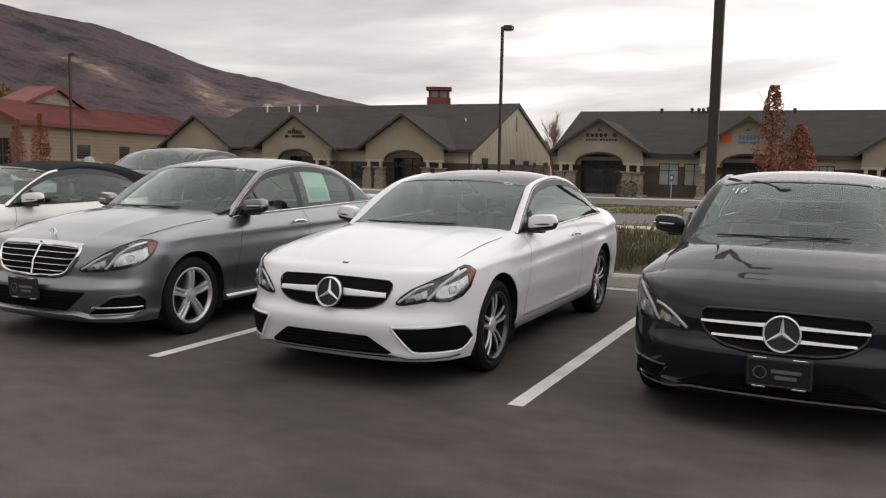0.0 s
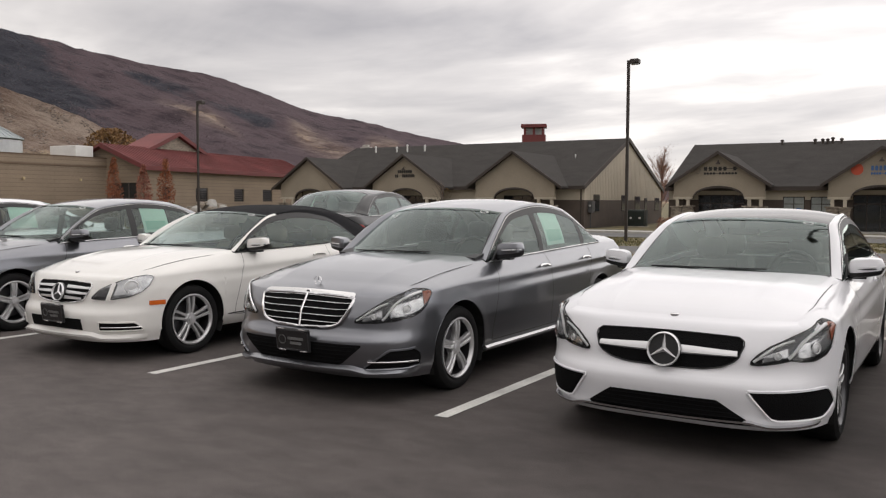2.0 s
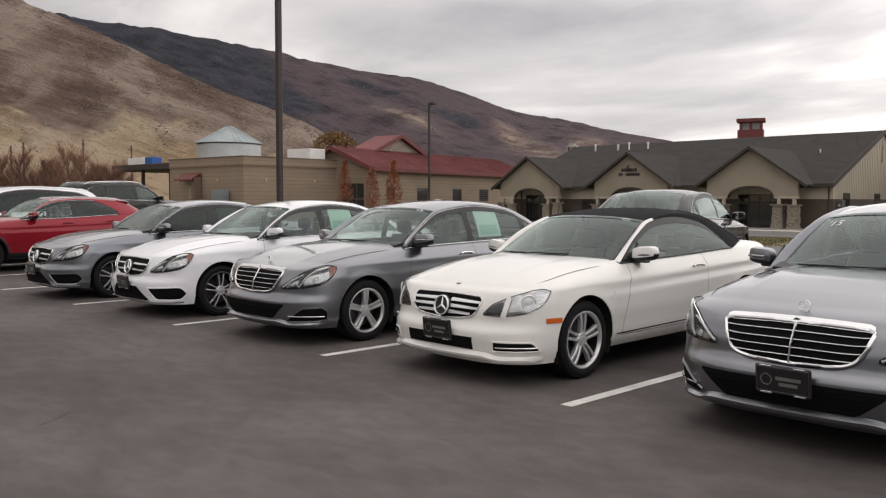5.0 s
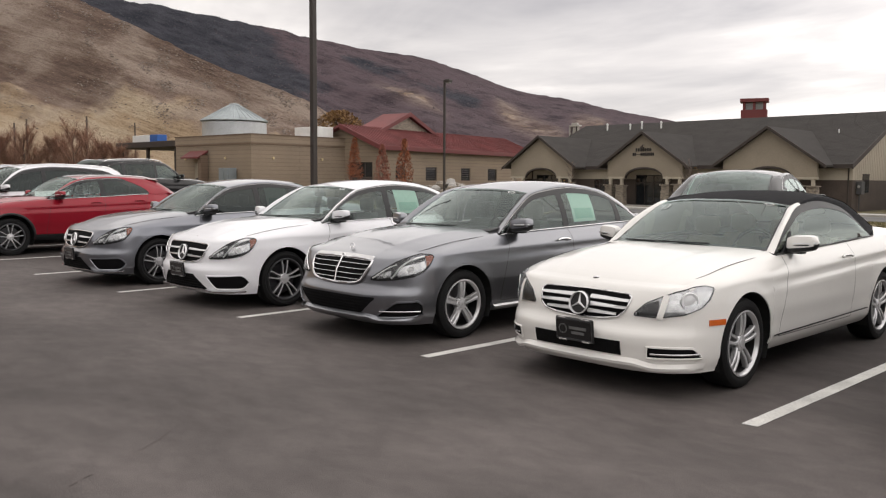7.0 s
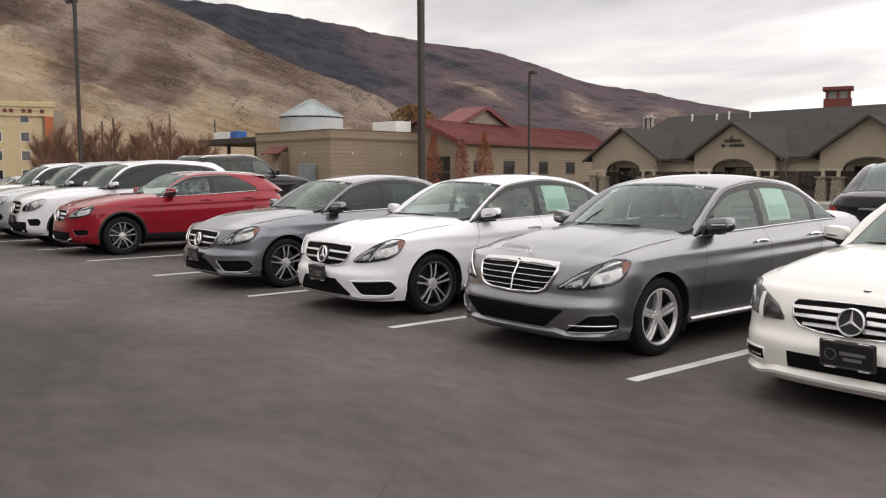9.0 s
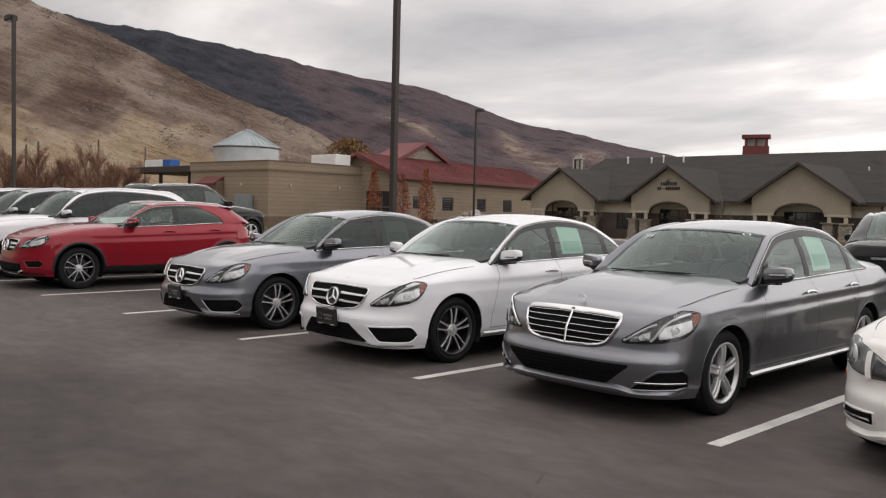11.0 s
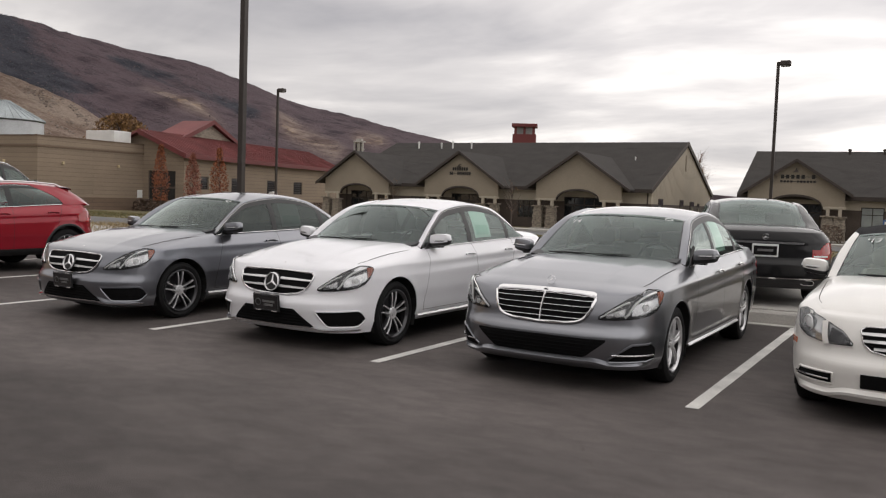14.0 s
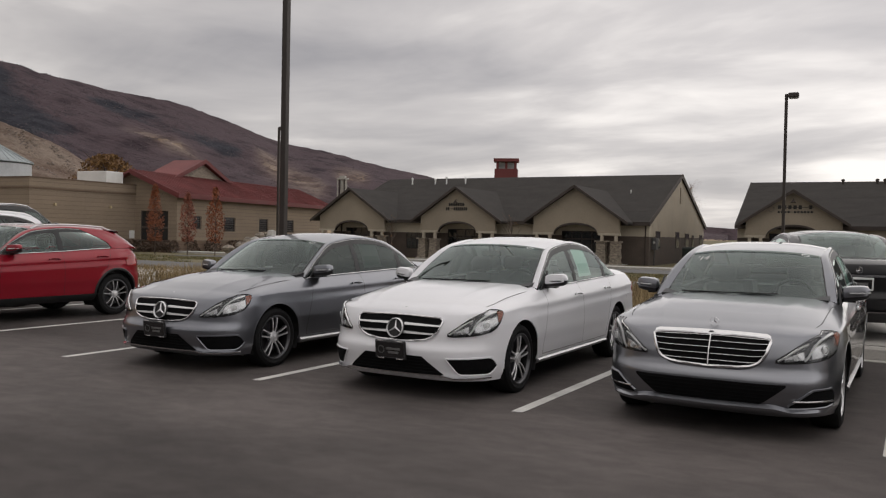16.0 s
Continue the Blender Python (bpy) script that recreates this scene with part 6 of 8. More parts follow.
def car(spec, label, m, body, category="car", group="parked cars", plate=True, sticker=True, seat=None, year="", rails=None, roof=None):
    """A parked car from its spec."""
    c = spec
    sh = Shell(c)
    t = thing(c["name"], label, category, group, m=m)
    L = float(sh.length)
    seat = seat or C_SEAT
    # stations round one side
    st = set(np.linspace(0, L, 90).round(5))
    for yw in (0.0, c["wb"]):
        for k in range(0, 25):
            st.add(round(sh.a_y(yw + c["arch"] * math.cos(math.pi * k / 24) * 0.9999), 5))
        for e in (-1, 1):
            st.add(round(sh.a_y(yw + e * (c["arch"] + 0.003)), 5))
    aA, aC = float(sh.a_y(c["yA"])), float(sh.a_y(c["yC"]))
    aF = float(sh.a_x(c["hood_x"]))
    aR = float(sh.a_x(c["deck_x"], True))
    # where the bonnet, boot lid and wings meet the skin
    seams = [aF * k / 13 for k in range(14)] + [aF + (aA - aF) * k / 22 for k in range(23)] + [aC + (aR - aC) * k / 22 for k in range(23)] + [L - (L - aR) * k / 13 for k in range(14)]
    st = {a for a in st if min(abs(a - b) for b in seams) > 0.004}
    for a in seams + [aA, aC, aF, aR]:
        st.add(round(a, 5))
    st = sorted(float(a) for a in st)
    nz = 30
    g = Geo()
    for sgn in (1, -1):
        rows = []
        for a in st:
            zb, zt = sh.bottom(a), sh.top(a)
            rows.append([sh.at(sgn * a if a > 0 else 0.0, zb + (zt - zb) * (j / nz) ** 0.95) for j in range(nz + 1)])
        g.grid(rows)

    def edge(a):
        return Vector(sh.at(a, sh.top(a)))

    # bonnet: between the nose edge, the wing edges and the cowl
    I, O = c["inner"], c["outer"]

    def I_at(tt, s):
        p = Vector(curve3(I, tt))
        p.x *= s
        return p

    def bow(tt):
        return smooth_table(tt, c["bow_y"]), smooth_table(tt, c["bow_z"])

    def cross(tt, u):
        """The upper skin: windscreen, roof and rear window."""
        p = Vector(curve3(I, tt))
        by, bz = bow(tt)
        k = 1 - u * u
        return Vector((p.x * u, p.y - by * k, p.z + bz * (1 - abs(u) ** 2.8)))

    def cowl(u, tt, a_edge):
        """The seam across the car at the foot of a window, out to the wing."""
        k = 0.88
        e = edge(a_edge)
        if abs(u) <= k:
            return cross(tt, u / k)
        p = cross(tt, 1.0)
        s = (abs(u) - k) / (1 - k)
        q = p.lerp(e, s)
        return Vector((math.copysign(q.x, u), q.y, q.z))

    def deck(front, back, side, dome, us, vs):
        """A panel blended from its four edges."""
        us = [min(1.0, max(-1.0, u)) for u in us]
        fronts, backs = [front(u) for u in us], [back(u) for u in us]
        f0, f1, b0, b1 = front(-1), front(1), back(-1), back(1)
        rows = []
        for v in (min(1.0, max(0.0, v)) for v in vs):
            row = []
            Lp, Rp = side(-1, v), side(1, v)
            for u, F, B in zip(us, fronts, backs):
                w = (u + 1) / 2
                P = (1 - v) * F + v * B + (1 - w) * Lp + w * Rp - ((1 - w) * (1 - v) * f0 + w * (1 - v) * f1 + (1 - w) * v * b0 + w * v * b1)
                P.z += dome(u, v)
                row.append(tuple(P))
            rows.append(row)
        return rows

    def nose(u):
        return edge(aF * u)

    def wing(s, v):
        e = edge(aF + (aA - aF) * v)
        return Vector((s * e.x, e.y, e.z))

    hood_h = c.get("hood_dome", 0.045)

    def hood_dome(u, v):
        f = (1 - u ** 4) * math.sin(math.pi * min(1, v * 0.93)) ** 0.7
        crease = 0.008 * math.exp(-((abs(u) - 0.52 - 0.12 * v) / 0.06) ** 2) * math.sin(math.pi * v)
        return hood_h * f + crease
    near = [a / aF for a in st if a <= aF + 1e-4]
    g.grid(deck(nose, lambda u: cowl(u, 0.0, aA), wing, hood_dome, [-u for u in near[::-1]] + near[1:], [(a - aF) / (aA - aF) for a in st if aF - 1e-4 <= a <= aA + 1e-4]))
    tT = I[-1][0]

    def tail_edge(u):
        return edge(math.copysign(L - (L - aR) * abs(u), u) if u else L)

    def quarter(s, v):
        e = edge(aC + (aR - aC) * v)
        return Vector((s * e.x, e.y, e.z))
    aft = [(L - a) / (L - aR) for a in st if a >= aR - 1e-4][::-1]
    g.grid(deck(lambda u: cowl(u, tT, aC), tail_edge, quarter, lambda u, v: c.get("deck_dome", 0.02) * (1 - u ** 4) * math.sin(math.pi * v), [-u for u in aft[::-1]] + aft[1:], [(a - aC) / (aR - aC) for a in st if aC - 1e-4 <= a <= aR + 1e-4]))
    # pillars and cant rails between the glass edge and the side windows
    nt = 40
    tO = O[-1][0]
    soft = c.get("soft_top")
    soft_rows = []
    for sgn in (1, -1):
        rows = []
        for k in range(nt + 1):
            s = k / nt
            p, q = I_at(tT * s, sgn), Vector(curve3(O, tO * s))
            q.x *= sgn
            row = []
            for j in range(5):
                w = j / 4
                x = p.lerp(q, w)
                x.z += 0.016 * math.sin(math.pi * w) * (1 if 0.05 < s < 0.95 else 0)
                x.x += sgn * 0.008 * math.sin(math.pi * w)
                row.append(tuple(x))
            rows.append(row)
        cut = int(nt * c.get("pillar_cut", 1.0))
        g.grid(rows[:cut + 1])
        if cut < nt:
            soft_rows.append(rows[cut:])
        # quarter below the rail's tail end
    g.weld = 0.0003
    part("body", g, body, t, smooth=50)

    # glass and roof: rows along t
    def upper(t0, t1, n_, inset_u=1.0, off=0.0):
        rows = []
        for k in range(n_ + 1):
            tt = t0 + (t1 - t0) * k / n_
            row = []
            for i in range(25):
                p = cross(tt, (-1 + 2 * i / 24) * inset_u)
                row.append((p.x, p.y, p.z + off))
            rows.append(row)
        return rows
    tH, tR = c["t_header"], c["t_rear"]
    roof_mat = roof or body
    gr = Geo().grid(upper(tH, tR, 22))
    for sr in soft_rows:
        gr.grid(sr)
    part("soft_top" if soft else "roof", gr, C_FABRIC if soft else roof_mat, t, "black fabric soft top" if soft else ("black glass roof" if roof else ""), smooth=40)
    ws = part("windscreen", Geo().grid(upper(0.03, tH - 0.012, 12, 0.985)), G_WIND, t, smooth=60)
    ws.visible_shadow = False
    frit = Geo().grid(upper(0.0, 0.03, 1)).grid(upper(tH - 0.012, tH, 1))
    for sgn in (1, -1):
        frit.grid([[tuple(cross(tH * k / 12, sgn * (0.985 + 0.015 * j))) for j in (0, 1)] for k in range(13)])
    part("windscreen_seal", frit, C_TRIM, t, smooth=60)
    # black band across the top of the windscreen, and the mirror foot
    part("sun_band", Geo().grid(upper(tH - 0.075, tH - 0.012, 2, 0.97, 0.004)), G_SHADE, t, smooth=60)
    rw_ = part("rear_window", Geo().grid(upper(tR + 0.02, tT - 0.03, 10, 0.96)), G_DARK if c.get("dark_rear", False) else c.get("rear_glass", G_SIDE), t, smooth=60)
    rw_.visible_shadow = False
    fr2 = Geo().grid(upper(tR, tR + 0.02, 1)).grid(upper(tT - 0.03, tT, 1))
    for sgn in (1, -1):
        fr2.grid([[tuple(cross(tR + (tT - tR) * k / 10, sgn * (0.96 + 0.04 * j))) for j in (0, 1)] for k in range(11)])
    part("rear_window_seal", fr2, C_TRIM, t, smooth=60)
    if soft:
        part("soft_top_rear", Geo().grid(upper(tR, tT, 12, 1.0, 0.006)), C_FABRIC, t, "black fabric soft top", smooth=60)
    wip = Geo().tube([tuple(cross(0.035, -0.75) + Vector((0, -0.01, 0.012))), tuple(cross(0.038, -0.1) + Vector((0, -0.01, 0.015))), tuple(cross(0.06, 0.45) + Vector((0, -0.012, 0.010)))], 0.006, 6)
    part("wiper", wip, C_TRIM, t)
    if c.get("spoiler"):
        ys_, zs_ = c["spoiler"]
        lip_rows = []
        for dy, dz in ((-0.10, -0.012), (-0.10, 0.006), (0.06, 0.004), (0.19, -0.016), (0.19, -0.036), (0.02, -0.05)):
            lip_rows.append([(0.60 * u / 10, ys_ + dy - 0.05 * (u / 10) ** 2, zs_ + dz + 0.056 * (1 - (u / 10) ** 2)) for u in range(-10, 11)])
        part("roof_spoiler", Geo().grid(lip_rows), body, t, smooth=50)
    part("cowl_panel", Geo().grid([[tuple(cross(0.0, 0.9 * (u / 12 - 1)) + Vector((0, -0.05, -0.003))) for u in range(25)], [tuple(cross(0.012, 0.9 * (u / 12 - 1)) + Vector((0, 0, 0.006))) for u in range(25)]]), C_TRIM, t)

    # side windows
    ya, yc = O[0][2], O[-1][2]
    ye = c.get("blind") or yc

    def rail(y):
        lo, hi = 0.0, tO
        for _ in range(30):
            mid_ = (lo + hi) / 2
            if curve3(O, mid_)[1] < y:
                lo = mid_
            else:
                hi = mid_
        return curve3(O, lo)

    def side_rows(y0, y1, n_, off, lo=0.0, hi=1.0, sgn=1):
        rows = []
        for k in range(n_ + 1):
            y = y0 + (y1 - y0) * k / n_
            b = edge(sh.a_y(y))
            r_ = rail(y)
            row = []
            for j in range(7):
                w = lo + (hi - lo) * j / 6
                x = b.x + (r_[0] - b.x) * w + 0.02 * math.sin(math.pi * w) * min(1.0, (r_[2] - b.z) / 0.2)
                row.append((sgn * (x + off), b.y * (1 - w) + r_[1] * w, b.z + (r_[2] - b.z) * w))
            rows.append(row)
        return rows
    pillars = c["pillars"]
    cuts = [ya + 0.015] + [v for p_ in pillars for v in (p_ - 0.045, p_ + 0.045)] + [yc - 0.015]
    for sgn in (1, -1):
        for k in range(0, len(cuts), 2):
            name = ("front_side_window", "rear_side_window", "quarter_window")[min(k // 2, 2)]
            pane = part(name, Geo().grid(side_rows(cuts[k], cuts[k + 1], 14, 0.0, 0.015, 0.97, sgn)), c.get("glass_all") or (c.get("glass_rear", G_SIDE) if k else G_SIDE), t, smooth=60)
            pane.visible_shadow = False
        for p_ in pillars:
            part("window_pillar", Geo().grid(side_rows(p_ - 0.045, p_ + 0.045, 2, 0.003, 0, 1, sgn)), C_TRIM, t, smooth=60)
        if c.get("blind"):
            rows = []
            for k in range(21):
                y = c["blind"] - 0.46 + (yc - c["blind"] + 0.46) * k / 20
                rows.append(side_rows(y, y + 1e-6, 1, 0.007, 0.97 * clamp01((c["blind"] + 0.04 - y) / 0.50) ** 0.45, 1.0, sgn)[0])
            part("quarter_panel", Geo().grid(rows), body, t, smooth=60)
        trim = Geo()
        line = [tuple(Vector(r_[0]) + Vector((sgn * 0.006, 0, 0))) for r_ in side_rows(ya, ye, 30, 0.004, 0, 1, sgn)]
        trim.tube(line, 0.007, 6)
        if c.get("bright", True):
            top_line = [tuple(Vector(r_[6]) + Vector((sgn * 0.004, 0, -0.006))) for r_ in side_rows(ya + 0.05, ye - (0.46 if c.get("blind") else 0.0), 40, 0.002, 0, 0.985, sgn)]
            trim.tube(top_line, 0.003, 5)
        part("window_trim", trim, C_CHROME if c.get("bright", True) else C_TRIM, t, smooth=60)
        seal = Geo().grid([[(p_[0] + sgn * 0.002, p_[1], p_[2]) for p_ in (r_[5], r_[6])] for r_ in side_rows(ya + 0.02, ye - 0.02, 34, 0.001, 0.0, 1.0, sgn)])
        part("window_seal", seal, C_TRIM, t)
        if sticker and sgn > 0 and pillars:
            ys0 = pillars[0] + 0.16
            st_ = part("window_sticker", Geo().grid(side_rows(ys0, ys0 + 0.40, 4, -0.006, 0.10, 0.86, sgn)), C_PAPER, t, "pale green paper price sheet inside the window")
            part("sticker_print", Geo().grid(side_rows(ys0 + 0.04, ys0 + 0.36, 4, -0.004, 0.18, 0.45, sgn)), C_PAPER_TINT, st_)

    # underside and wheel wells
    ub = Geo().prism([(c["yn"] + 0.25, c["zf"] + 0.03), (c["yt"] - 0.25, c["zr"] + 0.02), (c["yt"] - 0.3, 0.5), (c["yn"] + 0.3, 0.5)], -c["hw"] + 0.33, c["hw"] - 0.33, "x")
    ub.box(-c["hw"] + 0.13, c["arch"] + 0.02, c["sill"] + 0.01, c["hw"] - 0.13, c["wb"] - c["arch"] - 0.02, 0.5)
    part("underbody", ub, C_UNDER, t)
    for sgn in (1, -1):
        for yw in (0.0, c["wb"]):
            rows = []
            for k in range(17):
                a = math.radians(-25 + 230 * k / 16)
                R_ = c["arch"] + 0.006
                y, z = yw + R_ * math.cos(a), c["rw"] + R_ * math.sin(a)
                xo = abs(sh.at(sh.a_y(y), max(z, 0.3))[0]) - 0.012
                rows.append([(sgn * xo, y, z), (sgn * (c["hw"] - 0.34), y, z)])
            lin = Geo().grid(rows)
            lin.add([(sgn * (c["hw"] - 0.34), yw, c["rw"])] + [r_[1] for r_ in rows], [(0, k + 1, k + 2) for k in range(16)])
            part("wheel_liner", lin, C_UNDER, t)
            lip = Geo()
            pts = []
            for k in range(25):
                a = math.radians(-8 + 196 * k / 24)
                y, z = yw + c["arch"] * math.cos(a), c["rw"] + c["arch"] * math.sin(a)
                if z > sh.c["sill"] + 0.01:
                    pts.append(sh.at(sgn * sh.a_y(y), z, -0.004))
            lip.tube(pts, c.get("lip", 0.005), 6)
            part("arch_lip", lip, C_TRIM if c.get("cladding") else body, t, smooth=60)
    for sgn in (1, -1):
        for yw in (0.0, c["wb"]):
            wheel(t, "wheel", pose(sgn * (c["hw"] - 0.03 - 0.118), yw, c["rw"] - 0.004, 0, 0, 0 if sgn > 0 else 180), c["rw"], 0.235, c["rim"], c["wheel"], (c["wheel_mat"],))

    # shut lines, handles, mirrors, sill trim
    for sgn in (1, -1):
        for y_top, y_bot, dy in c["doors"]:
            g2 = Geo()
            a_t, a_b = sh.a_y(y_top), sh.a_y(y_bot)
            zt = sh.top(a_t) - 0.004
            zb = c["sill"] + 0.10
            line = [(sgn * (a_b + (a_t - a_b) * (k / 14) ** 1.5), zb + (zt - zb) * k / 14) for k in range(15)]
            line = [(a, max(z, sh.bottom(a) + 0.02)) for a, z in line]
            sh.strip(g2, line, 0.0045, 0.0018)
            part("door_gap", g2, C_SEAM, t)
        y0, y1 = c["doors"][0][1], c["doors"][-1][1]
        g2 = Geo()
        sh.strip(g2, [(sgn * sh.a_y(y0 + (y1 - y0) * k / 16), c["sill"] + 0.10) for k in range(17)], 0.0045, 0.0018)
        part("sill_gap", g2, C_SEAM, t)
        for yh in c["handles"]:
            zh = c["crease"][0] + c["crease"][1] * yh + 0.035
            h = Geo()
            sh.bar(h, [(sgn * sh.a_y(yh - 0.10 + 0.05 * k), zh + (0.012 if 0 < k < 4 else 0)) for k in range(5)], 0.013, 0.020)
            part("door_handle", h, C_CHROME if c.get("bright", True) and not c.get("body_handles") else body, t, smooth=60)
        if c.get("sill_trim"):
            h = Geo()
            ends = [sgn * sh.a_y(c["arch"] + 0.03 + (c["wb"] - 2 * c["arch"] - 0.06) * k / 16) for k in range(17)]
            h.ring([[sh.at(a, c["sill"] + 0.064, 0.003), sh.at(a, c["sill"] + 0.048, 0.032), sh.at(a, c["sill"] + 0.030, 0.030), sh.at(a, c["sill"] + 0.010, 0.0)] for a in ends], False)
            part("sill_trim", h, C_STAR, t)
        if c.get("moulding"):
            y0_, y1_ = c["arch"] + 0.05, c["wb"] - c["arch"] - 0.05
            h = sh.strip(Geo(), [(sgn * sh.a_y(y0_ + (y1_ - y0_) * k / 16), c["sill"] + 0.115 + 0.02 * k / 16) for k in range(17)], 0.012, 0.006)
            part("side_moulding", h, C_TRIM, t)
        if c.get("cladding"):
            for yw in (0.0, c["wb"]):
                rows = []
                for k in range(25):
                    a_ = math.radians(-4 + 188 * k / 24)
                    row = []
                    for q in range(4):
                        R_ = c["arch"] + 0.032 * q / 3
                        y_, z_ = yw + R_ * math.cos(a_), max(c["sill"] + 0.02, c["rw"] + R_ * math.sin(a_))
                        row.append(sh.at(sgn * sh.a_y(y_), z_, 0.010 if 0 < q < 3 else 0.004))
                    rows.append(row)
                part("arch_cladding", Geo().grid(rows), C_TRIM, t, smooth=60)
            h = Geo()
            y0_, y1_ = c["arch"] + 0.01, c["wb"] - c["arch"] - 0.01
            sh.patch(h, sgn * sh.a_y(y0_), sgn * sh.a_y(y1_), lambda a: c["sill"] - 0.01, lambda a: c["sill"] + 0.10, 0.012, 16, 3, rim=0.02)
            part("sill_cladding", h, C_TRIM, t)
        # mirror
        ym, zm = c["mirror"]
        e = Vector(sh.at(sh.a_y(ym), sh.top(sh.a_y(ym))))
        mg = Geo()
        rings = []
        for k in range(11):
            s = -1 + 2 * k / 10
            x = e.x + 0.118 + 0.118 * s
            ry, rz = 0.075 * (1 - abs(s) ** 5) ** 0.5 * (1 - 0.12 * s) + 0.002, 0.070 * (1 - abs(s) ** 5) ** 0.5 * (1 - 0.10 * s) + 0.002
            ring = []
            for q in range(16):
                a = 2 * math.pi * q / 16
                yy = -ry * math.cos(a) if math.cos(a) > 0 else -ry * 0.55 * math.cos(a)
                sq = max(abs(math.cos(a)), abs(math.sin(a))) ** 0.55
                ring.append((sgn * x, ym - 0.01 + yy / sq + 0.02 * s, zm + rz * math.sin(a) / sq * (1.0 if math.sin(a) > 0 else 0.86) + 0.012 * s))
            rings.append(ring)
        mg.ring(rings, True, True)
        mir = part("mirror", mg, body, t, smooth=50)
        sole = Geo()
        for lo_q, hi_q, grow in ((9, 15, 1.03),):
            rows = []
            for k, ring in enumerate(rings):
                cy_, cz_ = sum(p[1] for p in ring) / 16, sum(p[2] for p in ring) / 16
                rows.append([(p[0], cy_ + (p[1] - cy_) * grow, cz_ + (p[2] - cz_) * grow) for p in ring[lo_q:hi_q + 1]])
            sole.grid(rows)
        part("mirror_sole", sole, C_TRIM, mir, "black lower shell", smooth=50)
        foot = Geo().prism([(ym - 0.05, zm - 0.050), (ym + 0.04, zm - 0.050), (ym + 0.05, zm - 0.078), (ym - 0.03, zm - 0.078)], sgn * (e.x - 0.05), sgn * (e.x + 0.12), "x")
        foot.add([(sgn * (e.x - 0.012), ym - 0.16, zm - 0.10), (sgn * (e.x - 0.012), ym + 0.06, zm - 0.09), (sgn * (e.x - 0.03), ym + 0.06, zm + 0.09), (sgn * (e.x + 0.012), ym - 0.16, zm - 0.10), (sgn * (e.x + 0.012), ym + 0.06, zm - 0.09), (sgn * (e.x - 0.012), ym + 0.06, zm + 0.09)], [(0, 1, 2), (3, 4, 5), (0, 1, 4, 3), (1, 2, 5, 4), (0, 2, 5, 3)])
        part("mirror_foot", foot, C_TRIM, mir)
        part("mirror_lamp", Geo().tube([(sgn * (e.x + 0.07), ym - 0.094, zm + 0.006), (sgn * (e.x + 0.16), ym - 0.080, zm + 0.010), (sgn * (e.x + 0.230), ym - 0.034, zm + 0.014)], 0.005, 6), C_LED, mir)
        part("mirror_groove", Geo().tube([(sgn * (e.x + 0.07), ym - 0.093, zm - 0.008), (sgn * (e.x + 0.16), ym - 0.079, zm - 0.004), (sgn * (e.x + 0.230), ym - 0.033, zm + 0.001)], 0.005, 6), C_TRIM, mir)
        part("mirror_glass", Geo().lathe([(0.055, ym + 0.031), (0.0, ym + 0.033)], 16, (sgn * (e.x + 0.118), 0, zm), "y", caps=False), C_CHROME, mir)

    front_end(t, sh, c, body, plate)
    tail_end(t, sh, c, body, plate)
    # cabin
    zb = c["top"][-2][1]
    cab = Geo().box(-c["hw"] + 0.17, c["yA"] + 0.1, 0.45, c["hw"] - 0.17, c["yC"] - 0.1, 0.50)
    cab.prism([(c["yA"] - 0.05, 0.5), (c["yA"] + 0.45, 0.5), (c["yA"] + 0.42, zb - 0.06), (c["yA"] + 0.10, zb + 0.0), (c["yA"] - 0.05, zb - 0.03)], -c["hw"] + 0.2, c["hw"] - 0.2, "x")
    for sgn in (1, -1):
        cab.box(min(sgn * (c["hw"] - 0.19), sgn * (c["hw"] - 0.16)), c["yA"] + 0.1, 0.45, max(sgn * (c["hw"] - 0.19), sgn * (c["hw"] - 0.16)), c["yC"] - 0.1, zb - 0.03)
    cab.box(-c["hw"] + 0.2, c["yC"] - 0.35, 0.5, c["hw"] - 0.2, min(c["yC"] + 0.15, c["yt"] - 0.36), zb - 0.03)
    cabin = part("cabin", cab, C_TRIM, t)
    hs = c["top_z"]
    for x in (-0.37, 0.37):
        for y, rear in ((c["seats"][0], 0), (c["seats"][1], 1)):
            sg = Geo()
            secs = []
            for k in range(7):
                s = k / 6
                z = 0.55 + (hs - 0.42 - 0.55) * s
                w = 0.235 * (1 - 0.18 * s ** 3)
                dy = 0.20 * s
                d = 0.065
                secs.append([(x - w, y + dy + d * 0.5, z), (x - w * 0.8, y + dy - d, z), (x, y + dy - d * 0.5, z), (x + w * 0.8, y + dy - d, z), (x + w, y + dy + d * 0.5, z), (x + w * 0.7, y + dy + d, z), (x - w * 0.7, y + dy + d, z)])
            sg.ring(secs, True, True)
            sg.box(x - 0.235, y - 0.45, 0.5, x + 0.235, y + 0.04, 0.66, 0.04)
            part("seat", sg, seat, cabin, smooth=50)
            part("headrest", Geo().box(x - 0.125, y + 0.15, hs - 0.40, x + 0.125, y + 0.25, hs - 0.23, 0.035).box(x - 0.05, y + 0.19, hs - 0.45, x + 0.05, y + 0.21, hs - 0.39), seat, t, smooth=50)
    ring = Geo()
    n = 20
    cx, cy, cz = 0.37, c["yA"] + 0.50, zb - 0.06
    ring.tube([(cx + 0.18 * math.cos(6.2832 * k / n), cy + 0.06 * math.sin(6.2832 * k / n), cz + 0.17 * math.sin(6.2832 * k / n)) for k in range(n + 1)], 0.016, 6)
    part("steering_wheel", ring, C_TRIM, cabin)
    hd = cross(tH - 0.06, 0.0)
